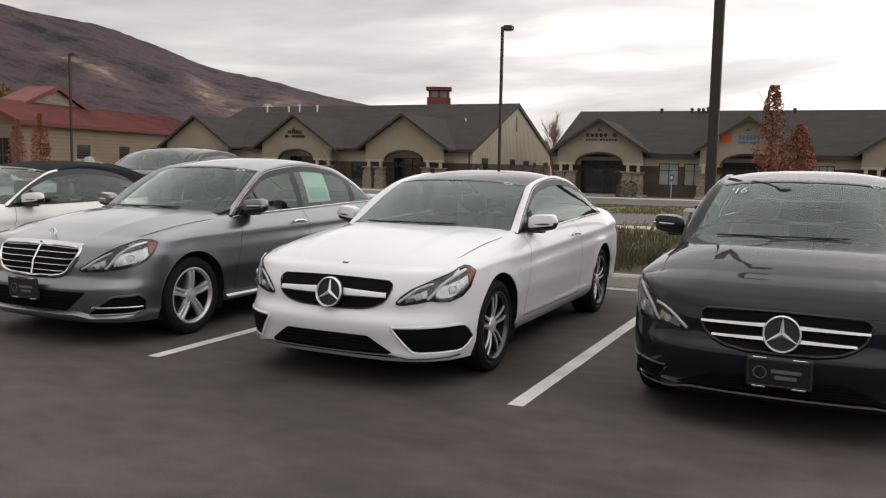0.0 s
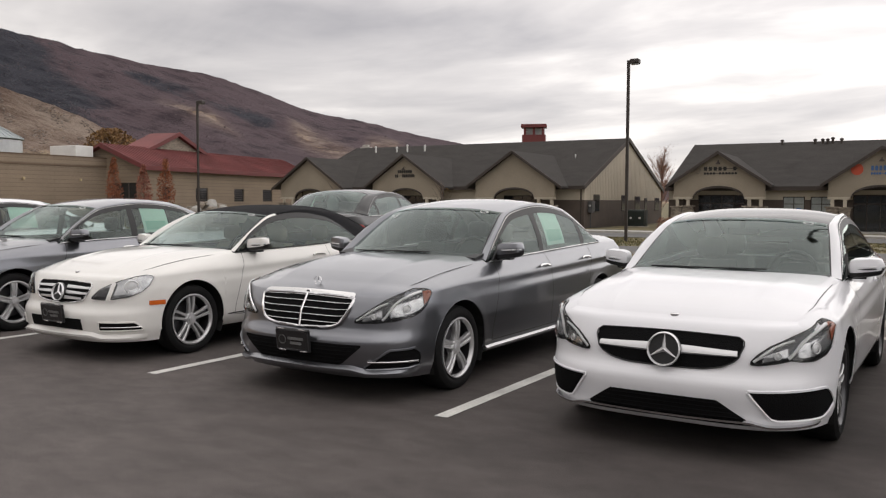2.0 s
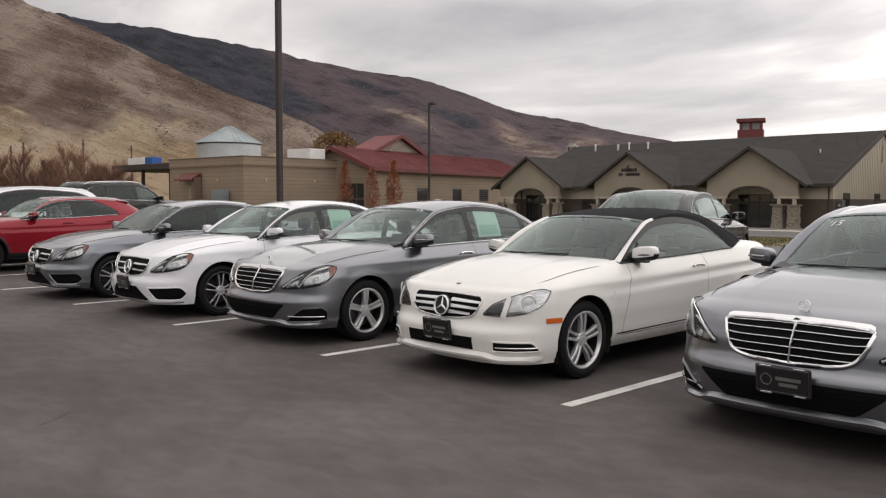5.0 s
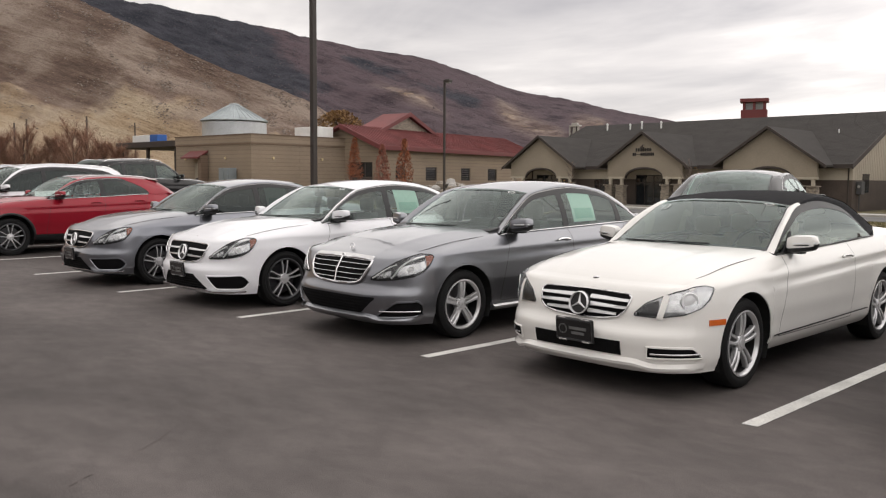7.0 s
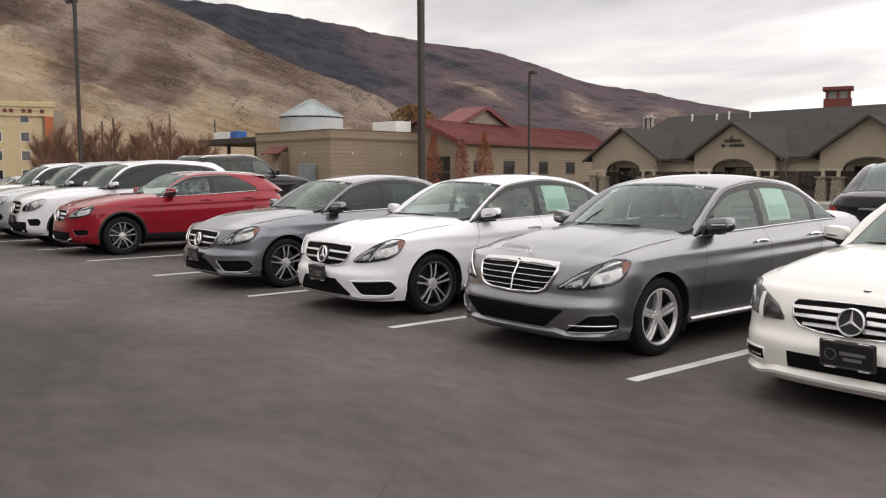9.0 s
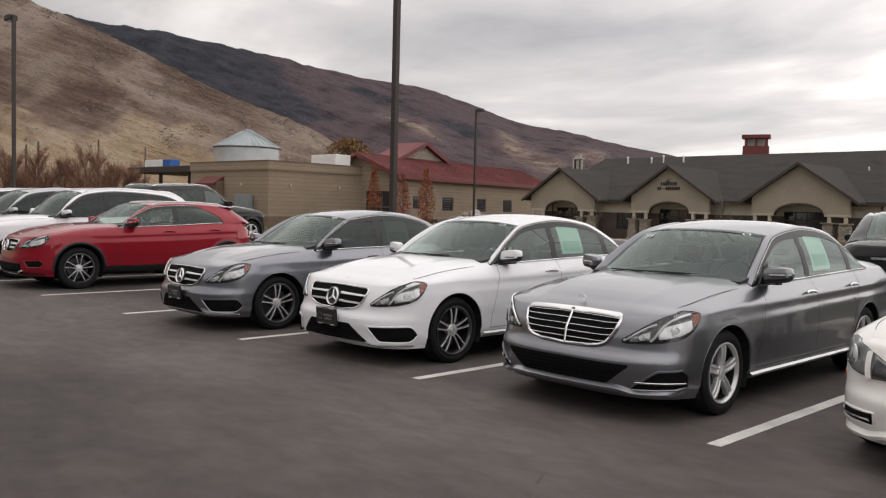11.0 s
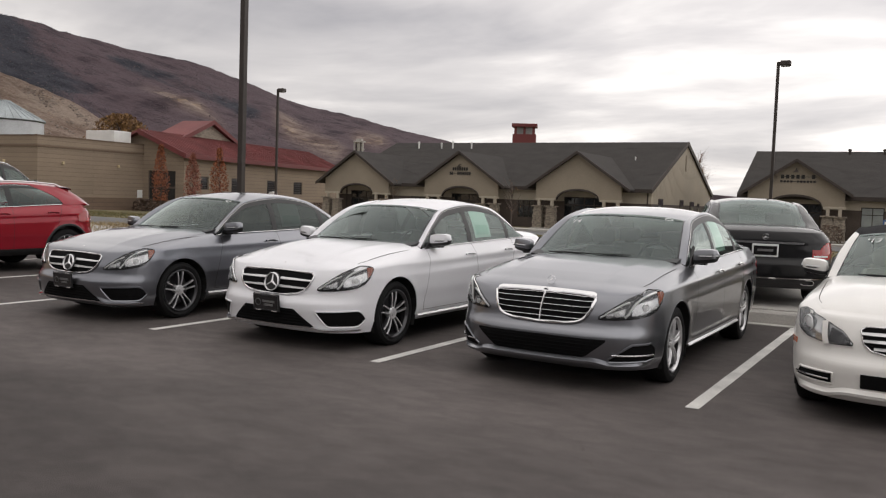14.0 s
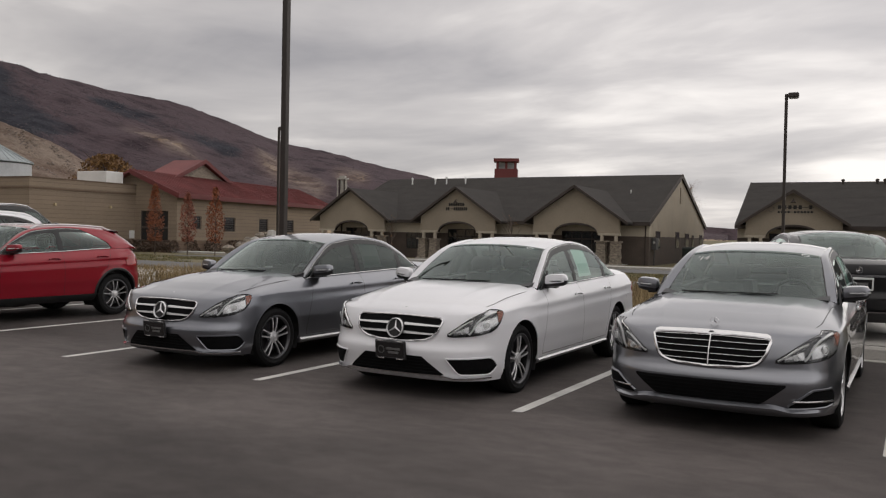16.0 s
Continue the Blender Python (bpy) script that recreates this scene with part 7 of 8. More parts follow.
    part("rear_view_mirror", Geo().box(-0.12, hd.y + 0.05, hd.z - 0.12, 0.12, hd.y + 0.08, hd.z - 0.055, 0.012).box(-0.02, hd.y + 0.03, hd.z - 0.07, 0.02, hd.y + 0.06, hd.z + 0.0), C_TRIM, cabin)
    # small white mark at the top corner of the glass, and the model year where it is written
    tq = tH - 0.075
    mk = Geo()
    for k in range(16):
        u0, u1 = 6.2832 * k / 16, 6.2832 * (k + 1) / 16
        ps = [cross(tq + 0.030 * math.sin(u) * q, 0.78 + 0.060 * math.cos(u) * q) + Vector((0, -0.003, 0.007)) for u in (u0, u1) for q in (1.0, 0.72)]
        mk.add(ps, [(0, 1, 3, 2)])
    part("glass_mark", mk, C_DECAL, t)
    if year:
        cu = bpy.data.curves.new("year", "FONT")
        cu.body, cu.size, cu.align_x, cu.align_y, cu.extrude = year, 0.11, "CENTER", "CENTER", 0.0
        tmp = bpy.data.objects.new("year", cu)
        me = bpy.data.meshes.new_from_object(tmp)
        bpy.data.objects.remove(tmp)
        me.materials.append(C_DECAL)
        p = cross(tH - 0.23, -0.72)
        nx_ = (cross(tH - 0.23, -0.62) - cross(tH - 0.23, -0.82)).normalized()
        up_v = (cross(tH - 0.18, -0.72) - cross(tH - 0.28, -0.72)).normalized()
        nn = nx_.cross(up_v).normalized()
        mm = Matrix((nx_, up_v, nn)).transposed().to_4x4()
        mm.translation = p + nn * 0.008
        part("year_mark", me, None, t, m=mm)
    if rails:
        for sgn in (1, -1):
            pts = [cross(tH + 0.02 + (tR - tH - 0.04) * k / 10, 0.97 * sgn) + Vector((0, 0, 0.035 if 0 < k < 10 else 0.0)) for k in range(11)]
            part("roof_rail", Geo().tube([tuple(p) for p in pts], 0.017, 6), rails, t, smooth=50)
    return t


def front_end(t, sh, c, body, plate):
    """Grille, headlamps, intakes, badge and plate."""
    style = c["face"]
    zs, gh, gw = c["star_z"], c["grille_h"], c["grille_w"]
    aw = sh.a_x(gw)

    low_g = {"cabrio": [(0, 0), (0.5, 0.05), (0.8, 0.17), (0.92, 0.36), (0.97, 0.55), (1, 0.93)],
             "coupe": [(0, 0), (0.5, 0.03), (0.72, 0.12), (0.86, 0.27), (0.94, 0.44), (1, 0.86)],
             "lux": [(0, 0), (0.5, 0.035), (0.70, 0.10), (0.81, 0.22), (0.89, 0.42), (0.95, 0.66), (1, 0.94)],
             "suv": [(0, 0), (0.5, 0.05), (0.8, 0.18), (0.92, 0.4), (1, 0.95)]}.get(style, [(0, 0), (0.4, 0.02), (0.65, 0.09), (0.82, 0.24), (0.92, 0.42), (0.97, 0.60), (1, 0.93)])

    def g_top(a):
        u = min(1.0, abs(a) / aw)
        return zs + gh * 0.5 - 0.010 * u * u - (0.010 if style == "lux" else 0.02) * max(0.0, (u - 0.95) / 0.05) ** 2

    def g_low(a):
        u = min(1.0, abs(a) / aw)
        lo = zs - gh * 0.5
        return lo + (g_top(a) - lo) * lerp_table(u, low_g)
    grille = part("grille", sh.patch(Geo(), -aw * 0.985, aw * 0.985, g_low, g_top, 0.004, 30, 6, rim=0.01), C_MESH, t, "black radiator grille")
    fr = Geo()
    outline = [(aw * (-1 + 2 * k / 30), g_top(aw * (-1 + 2 * k / 30))) for k in range(31)] + [(aw * (1 - 2 * k / 30), g_low(aw * (1 - 2 * k / 30))) for k in range(31)]
    if style == "lux":
        sh.strip(fr, outline + outline[:1], 0.040, 0.020)
        fr2 = Geo()
        sh.bar(fr2, outline + outline[:1], 0.014, 0.010, 6)
        part("grille_frame", fr2, C_CHROME, grille, "broad chrome surround", smooth=60)
        top_band = Geo()
        sh.patch(top_band, -aw, aw, lambda a: g_top(a) - 0.008, lambda a: g_top(a) + 0.034, 0.016, 30, 2, rim=0.02)
        part("grille_band", top_band, C_CHROME, grille, smooth=50)
    else:
        sh.bar(fr, outline + outline[:1], {"cabrio": 0.007, "coupe": 0.004}.get(style, 0.010), 0.008, 6)
        part("grille_frame", fr, C_CHROME if style in ("sport", "suv", "cabrio") else C_TRIM, grille, smooth=60)
    n_slats, slat_h, slat_mat = {"lux": (4, 0.0021, C_STAR), "sport": (2, 0.012, C_ALLOY), "coupe": (1, 0.022, C_ALLOY), "cabrio": (3, 0.014, C_ALLOY), "c": (2, 0.014, C_CHROME), "suv": (2, 0.02, C_ALLOY)}[style]
    star_r = {"lux": 0.0, "sport": 0.088, "coupe": 0.098, "cabrio": 0.082, "c": 0.098, "suv": 0.09}[style]
    lo0, hi0 = g_low(0.0), g_top(0.0)
    for k in range(n_slats):
        f = (k + 1) / (n_slats + 1)
        if style == "coupe":
            f = 0.52

        def slat_z(a):
            return lo0 + (hi0 - lo0) * f + (0.22 if style == "lux" else 0.06) * (1 - f) * (g_low(a) - lo0) - 0.006 * (abs(a) / aw) ** 2
        for sgn in (1, -1):
            a_in = 0.0 if style == "lux" else star_r * 0.8
            a_out = a_in
            while a_out < aw * 0.97 and slat_z(a_out) - slat_h > g_low(a_out) + 0.004:
                a_out += 0.004
            sl = Geo()
            secs = []
            for q in range(13):
                a = a_in + (a_out - a_in) * q / 12
                z = slat_z(a)
                hgt = slat_h * (1.0 if style == "lux" else 1.15 - 0.4 * q / 12)
                secs.append([sh.at(sgn * a, z - hgt, 0.008), sh.at(sgn * a, z - hgt * 0.6, 0.018), sh.at(sgn * a, z + hgt * 0.6, 0.016), sh.at(sgn * a, z + hgt, 0.007)])
            sl.ring(secs, True, True)
            part("grille_slat", sl, slat_mat, grille, smooth=40)
    if style == "lux":
        part("grille_bar", sh.bar(Geo(), [(0.0, g_low(0) + 0.01), (0.0, zs), (0.0, g_top(0))], 0.008, 0.022), C_CHROME, grille)
        # the star stands on the bonnet
        p = Vector(sh.at(0.0, sh.top(0.0)))
        st = Geo()
        star_badge(st, (0, p.y + 0.10, p.z + 0.085), 0.036, 0.0, 0.006)
        st.lathe([(0.018, p.z + 0.012), (0.012, p.z + 0.03), (0.004, p.z + 0.05)], 10, (0, p.y + 0.10, 0))
        part("bonnet_ornament", st, C_CHROME, t, smooth=40)
        part("bonnet_badge", Geo().lathe([(0.026, p.y + 0.004), (0.024, p.y - 0.014), (0, p.y - 0.016)], 16, (0, 0, p.z - 0.0), "y"), C_CHROME, t, smooth=40)
    else:
        p = sh.at(0.0, zs, 0.036)
        st = Geo()
        star_badge(st, (0, p[1], zs), star_r, 0.22, 0.018)
        part("star_badge", st, C_STAR, grille, "chrome three-armed ring badge", smooth=40)
        bp = Geo()
        bp.ring([[(rr * math.cos(6.2832 * k / 28), p[1] + dy + 0.22 * rr * math.sin(6.2832 * k / 28), zs + rr * math.sin(6.2832 * k / 28)) for k in range(28)] for rr, dy in ((star_r * 0.98, 0.02), (star_r * 0.92, 0.003), (0.001, 0.002))])
        part("badge_plate", bp, C_TRIM, grille, smooth=40)
        q = Vector(sh.at(0.0, sh.top(0.0)))
        part("bonnet_badge", Geo().lathe([(0.032, q.z + 0.020), (0.031, q.z + 0.046), (0.026, q.z + 0.050), (0, q.z + 0.052)], 18, (0, q.y + 0.10, 0)), C_CHROME, t, smooth=40)

    # headlamps: inner arc, outer arc, inner low, inner high, outer low, outer high
    hz = c["lamp"]
    span = hz[1] - hz[0]
    twin = c.get("twin_lamps")
    low_t = [(0, 0.02), (0.06, 0.0), (0.3, 0.03), (0.5, 0.08), (0.7, 0.18), (0.82, 0.32), (0.92, 0.55), (1, 0.86)]
    high_t = [(0, 0.10), (0.1, 0.27), (0.25, 0.50), (0.4, 0.70), (0.55, 0.85), (0.7, 0.95), (0.85, 1.0), (0.96, 0.99), (1, 0.94)]
    if style in ("coupe", "c"):
        low_t = [(0, 0.02), (0.06, 0.0), (0.25, 0.07), (0.38, 0.14), (0.46, 0.10), (0.6, 0.10), (0.75, 0.22), (0.88, 0.45), (1, 0.84)]
        high_t = [(0, 0.08), (0.06, 0.24), (0.18, 0.42), (0.4, 0.63), (0.6, 0.79), (0.8, 0.93), (0.92, 0.98), (0.98, 0.93), (1, 0.84)]
    if twin:
        low_t = [(0, 0.02), (0.3, 0.0), (0.6, 0.12), (0.8, 0.32), (0.92, 0.58), (1, 0.90)]
        high_t = [(0, 0.10), (0.12, 0.42), (0.3, 0.62), (0.5, 0.80), (0.75, 0.95), (0.92, 1.0), (1, 0.94)]
    for sgn in (1, -1):
        def frac(a):
            return max(0.0, min(1.0, (abs(a) - hz[0]) / span))

        def low(a):
            return hz[2] + (hz[5] - hz[2]) * lerp_table(frac(a), low_t)

        def high(a):
            return hz[2] + (hz[5] - hz[2]) * lerp_table(frac(a), high_t)

        def spot(s, f):
            a = hz[0] + span * s
            return (sgn * a, low(a) + (high(a) - low(a)) * f)
        lampo = part("headlamp", sh.patch(Geo(), sgn * hz[0], sgn * hz[1], low, high, 0.003, 24, 6, rim=0.006), C_LAMP_IN if twin else C_LAMP_DARK, t, "clear headlamp with chrome reflectors", smooth=50)
        rimg = Geo()
        oa = [(sgn * (hz[0] + span * k / 22)) for k in range(23)]
        sh.bar(rimg, [(a, low(a)) for a in oa] + [(a, high(a)) for a in oa[::-1]] + [(oa[0], low(oa[0]))], 0.0032, 0.004, 5)
        part("lamp_rim", rimg, C_LAMP_DARK if twin else C_SEAM, lampo, smooth=60)

        def bowl(s, f, rr, mat, name):
            am = hz[0] + span * s
            ctr = sh.at(sgn * am, low(am) + (high(am) - low(am)) * f, 0.004)
            _, _, nx, ny = sh.plan(am)
            pr = Geo()
            n = 20
            ux, uy = -ny, nx
            rings = []
            for q, d in ((rr * 1.25, 0.0), (rr * 1.12, 0.008), (rr * 0.85, 0.001), (rr * 0.55, 0.005), (0.001, 0.008)):
                rings.append([(ctr[0] + sgn * (ux * q * math.cos(6.2832 * k / n) + nx * d), ctr[1] + (uy * q * math.cos(6.2832 * k / n) + ny * d), ctr[2] + q * math.sin(6.2832 * k / n)) for k in range(n)])
            pr.ring(rings, True)
            part(name, pr, mat, lampo, smooth=40)
        if twin:
            # a small slanted lamp, a body-coloured web, a larger lamp with a round projector
            bowl(0.66, 0.48, 0.052, C_LED, "projector")
            part("reflector", sh.patch(Geo(), sgn * (hz[0] + span * 0.03), sgn * (hz[0] + span * 0.29), lambda a: low(a) + (high(a) - low(a)) * 0.10, lambda a: low(a) + (high(a) - low(a)) * 0.88, 0.007, 8, 3, rim=0.003), C_LAMP_DARK, lampo, smooth=50)
            web = Geo()
            sh.strip(web, [spot(0.300 + 0.085 * k / 6, -0.04 + 1.08 * k / 6) for k in range(7)], 0.042, 0.022)
            part("lamp_divider", web, body if style == "cabrio" else C_LAMP_IN, lampo)
        else:
            part("reflector", sh.patch(Geo(), sgn * (hz[0] + span * 0.44), sgn * (hz[0] + span * 0.86), lambda a: low(a) + (high(a) - low(a)) * 0.14, lambda a: low(a) + (high(a) - low(a)) * 0.62, 0.004, 10, 3, rim=0.003), C_LAMP_IN, lampo, smooth=50)
            part("reflector", sh.patch(Geo(), sgn * (hz[0] + span * 0.10), sgn * (hz[0] + span * 0.34), lambda a: low(a) + (high(a) - low(a)) * 0.18, lambda a: low(a) + (high(a) - low(a)) * 0.60, 0.004, 8, 3, rim=0.003), C_LAMP_IN, lampo, smooth=50)
            bowl(0.24, 0.38, 0.018, C_LED, "projector")
            bowl(0.64, 0.36, 0.027, C_LED, "projector")
            part("light_strip", sh.bar(Geo(), [spot(*p) for p in ((0.02, 0.5), (0.07, 0.62), (0.14, 0.76), (0.22, 0.84), (0.32, 0.86), (0.42, 0.82))], 0.0085, 0.003), C_LED, lampo, smooth=60)
            part("light_strip", sh.bar(Geo(), [spot(*p) for p in ((0.34, 0.10), (0.39, 0.26), (0.44, 0.48), (0.50, 0.66), (0.60, 0.78), (0.72, 0.84), (0.86, 0.86))], 0.0105, 0.002), C_LED, lampo, smooth=60)
        if c.get("amber", True):
            part("amber_reflector", sh.patch(Geo(), sgn * (hz[0] + span * 0.87), sgn * (hz[0] + span * 0.985), lambda a: low(a) + (high(a) - low(a)) * 0.18, lambda a: low(a) + (high(a) - low(a)) * 0.86, 0.007, 4, 2, rim=0.004), C_AMBER_LAMP, lampo)
        cov = part("lamp_cover", sh.patch(Geo(), sgn * hz[0], sgn * hz[1], low, high, 0.014, 24, 6, rim=0.011), G_CLEAR, lampo, smooth=50)
        cov.visible_shadow = False
        if c.get("side_marker"):
            am = c["side_marker"]
            part("side_marker", sh.patch(Geo(), sgn * (am - 0.075), sgn * (am + 0.075), lambda a: 0.505, lambda a: 0.545, 0.006, 4, 1, rim=0.006), C_AMBER, t)

    # bumper openings
    zb = c["bumper_z"]
    wi = c["intake_w"]
    ai = sh.a_x(wi)
    zh = zb[1] - zb[0]

    def in_low(a):
        u = abs(a) / ai
        return zb[0] + (zh * 0.9 * max(0.0, (u - 0.70) / 0.30) if style == "lux" else 0.0)

    def in_high(a):
        u = abs(a) / ai
        return zb[1] - (zh * 0.97 * max(0.0, (u - 0.60) / 0.40) if style in ("sport", "coupe", "c") else 0.0)
    intake = part("lower_intake", sh.patch(Geo(), -ai, ai, in_low, in_high, 0.004, 30, 3, rim=0.008), C_MESH, t, "black mesh lower intake")
    if style in ("sport", "coupe", "c", "lux"):
        for k in range(5):
            f = (k + 0.8) / 5.5
            ext = ai * (0.66 + 0.3 * f if style == "lux" else 0.57 + 0.39 * (1 - f))
            part("mesh_bar", sh.bar(Geo(), [(ext * (-1 + 2 * q / 16), zb[0] + zh * f) for q in range(17)], 0.003, 0.006, 4), C_MESH, intake)
    f0, f1 = c["fog"]
    fz = c["fog_z"]
    for sgn in (1, -1):
        def flo(a):
            s = max(0.0, (abs(a) - f0) / (f1 - f0))
            if style == "cabrio":
                return fz[0]
            if style == "lux":
                return fz[0] + 0.01 * s + (fz[1] - fz[0]) * 0.35 * max(0.0, s - 0.8) * 2
            return fz[0] + (fz[1] - fz[0]) * (0.86 * max(0.0, 1 - s / 0.24) ** 1.2 + 0.42 * max(0.0, (s - 0.80) / 0.20) ** 2)

        def fhi(a):
            s = max(0.0, (abs(a) - f0) / (f1 - f0))
            if style == "cabrio":
                return fz[1] - (fz[1] - fz[0]) * 0.8 * max(0.0, (s - 0.82) / 0.18) - 0.006 * s
            if style != "lux":
                return max(flo(a) + 0.004, fz[1] - 0.014 * (1 - s) - 0.45 * (fz[1] - fz[0]) * max(0.0, (s - 0.80) / 0.20) ** 2)
            return flo(a) + (fz[1] - fz[0]) * min(1.0, (0.18 + 0.9 * min(s * 2.2, 1.0)) * (1 if s < 0.85 else 1 - (s - 0.85) * 3))
        fog = part("side_intake", sh.patch(Geo(), sgn * f0, sgn * f1, flo, fhi, 0.004, 14, 4, rim=0.008), C_MESH, t, smooth=50)
        if style in ("lux", "cabrio"):
            part("intake_blade", sh.bar(Geo(), [(sgn * (f0 + (f1 - f0) * (0.06 + 0.88 * k / 8)), flo(f0 + (f1 - f0) * 0.3) + (fz[1] - fz[0]) * 0.40) for k in range(9)], 0.007, 0.014), C_CHROME, fog, smooth=60)
        fl = Geo()
        oa = [sgn * (f0 + (f1 - f0) * k / 14) for k in range(15)]
        sh.bar(fl, [(a, flo(a)) for a in oa] + [(a, fhi(a)) for a in oa[::-1]] + [(oa[0], flo(oa[0]))], 0.009, 0.003, 5)
        part("intake_edge", fl, body, fog, smooth=60)
    # front lip: a step up in the middle, running out to nothing at the wheels
    if style:
        lip_z = c["zf"] + 0.022
        aL = sh.a_x(c["hw"] * 0.93)
        rows = []
        for k in range(45):
            a = aL * (-1 + 2 * k / 44)
            u = abs(a) / aL
            d = (0.045 if style == "lux" else 0.046) * (1 - u ** 6)
            th = 0.020 if style in ("lux", "cabrio") else 0.0
            z = lip_z + 0.030 * max(0.0, min(1.0, (0.60 - u) / 0.12)) + 0.010 * u
            rows.append([sh.at(a, z + 0.012 + 1.6 * th, 0.001), sh.at(a, z + 0.009 + th * 0.4, d), sh.at(a, z - 0.003, d + 0.002), sh.at(a, z - 0.008, 0.0)])
        part("front_lip", Geo().ring(rows, False), C_TRIM if style == "suv" else (C_CHROME if style in ("sport", "coupe", "c") else body), t, smooth=50)
    if style == "suv":
        a_s = sh.a_x(0.55)
        sk = Geo()
        sh.bar(sk, [(a_s * (-1 + 2 * k / 20), zb[0] - 0.012 + 0.05 * max(0.0, abs(1 - k / 10) - 0.75) * 4) for k in range(21)], 0.016, 0.018, 6)
        part("skid_bar", sk, C_ALLOY, t, "silver skid bar", smooth=60)
    # bonnet gaps
    if style == "c":
        gp = Geo()
        am = min(hz[0] * 1.06, sh.a_x(c["hood_x"]))
        sh.bar(gp, [(am * (-1 + 2 * k / 24), sh.top(am * (-1 + 2 * k / 24)) - 0.050 - 0.012 * (1 - k / 12) ** 2) for k in range(25)], 0.0026, -0.0005, 4)
        part("bonnet_front_gap", gp, C_SEAM, t)
    for sgn in (1, -1):
        gp = Geo()
        aA = sh.a_y(c["yA"] - 0.05)
        line = []
        for k in range(21):
            a = hz[1] * 0.93 + (aA - hz[1] * 0.93) * k / 20
            e = Vector(sh.at(sgn * a, sh.top(a)))
            inward = 0.035
            line.append((e.x - sgn * inward, e.y, e.z + 0.008 + 0.010 * math.sin(math.pi * k / 20)))
        gp.tube(line, 0.0022, 4)
        part("bonnet_side_gap", gp, C_SEAM, t)
    if plate:
        pz, px = c.get("plate_z", zb[1] + 0.02), c.get("plate_x", 0.0)
        a0 = sh.at(px or 0.001, pz, 0.03)
        fr = part("plate_holder", Geo().box(-0.165, -0.012, -0.085, 0.165, 0.008, 0.085, 0.008), C_TRIM, t, "black dealer plate in a chrome-edged frame", m=pose(px, a0[1], pz, 6, 0, 0))
        part("plate_face", Geo().box(-0.15, -0.016, -0.068, 0.15, -0.0125, 0.068, 0.002), C_PLATE, fr)
        for z, w, x0 in ((0.012, 0.075, 0.035), (-0.022, 0.055, 0.035)):
            part("plate_bar", Geo().box(x0 - w, -0.018, z - 0.010, x0 + w, -0.0163, z + 0.010), C_PLATE_INK, fr)
        part("plate_ring", Geo().lathe([(0.036, -0.018), (0.036, -0.0163), (0.029, -0.0163), (0.029, -0.018)], 18, (-0.095, 0, 0), "y", caps=False), C_PLATE_INK, fr)
        for z in (-0.0715, 0.0715):
            part("plate_edge", Geo().box(-0.153, -0.0165, z - 0.0035, 0.153, -0.0124, z + 0.0035, 0.001), C_ALLOY_DARK, fr)
        for x in (-0.1535, 0.1535):
            part("plate_edge", Geo().box(x - 0.0035, -0.0165, -0.068, x + 0.0035, -0.0124, 0.068, 0.001), C_ALLOY_DARK, fr)
        for x in (-0.1, 0.1):
            for z in (-0.080, 0.080):
                part("plate_clip", Geo().box(x - 0.035, -0.017, z - 0.005, x + 0.035, -0.0123, z + 0.005, 0.002), C_CHROME, fr)


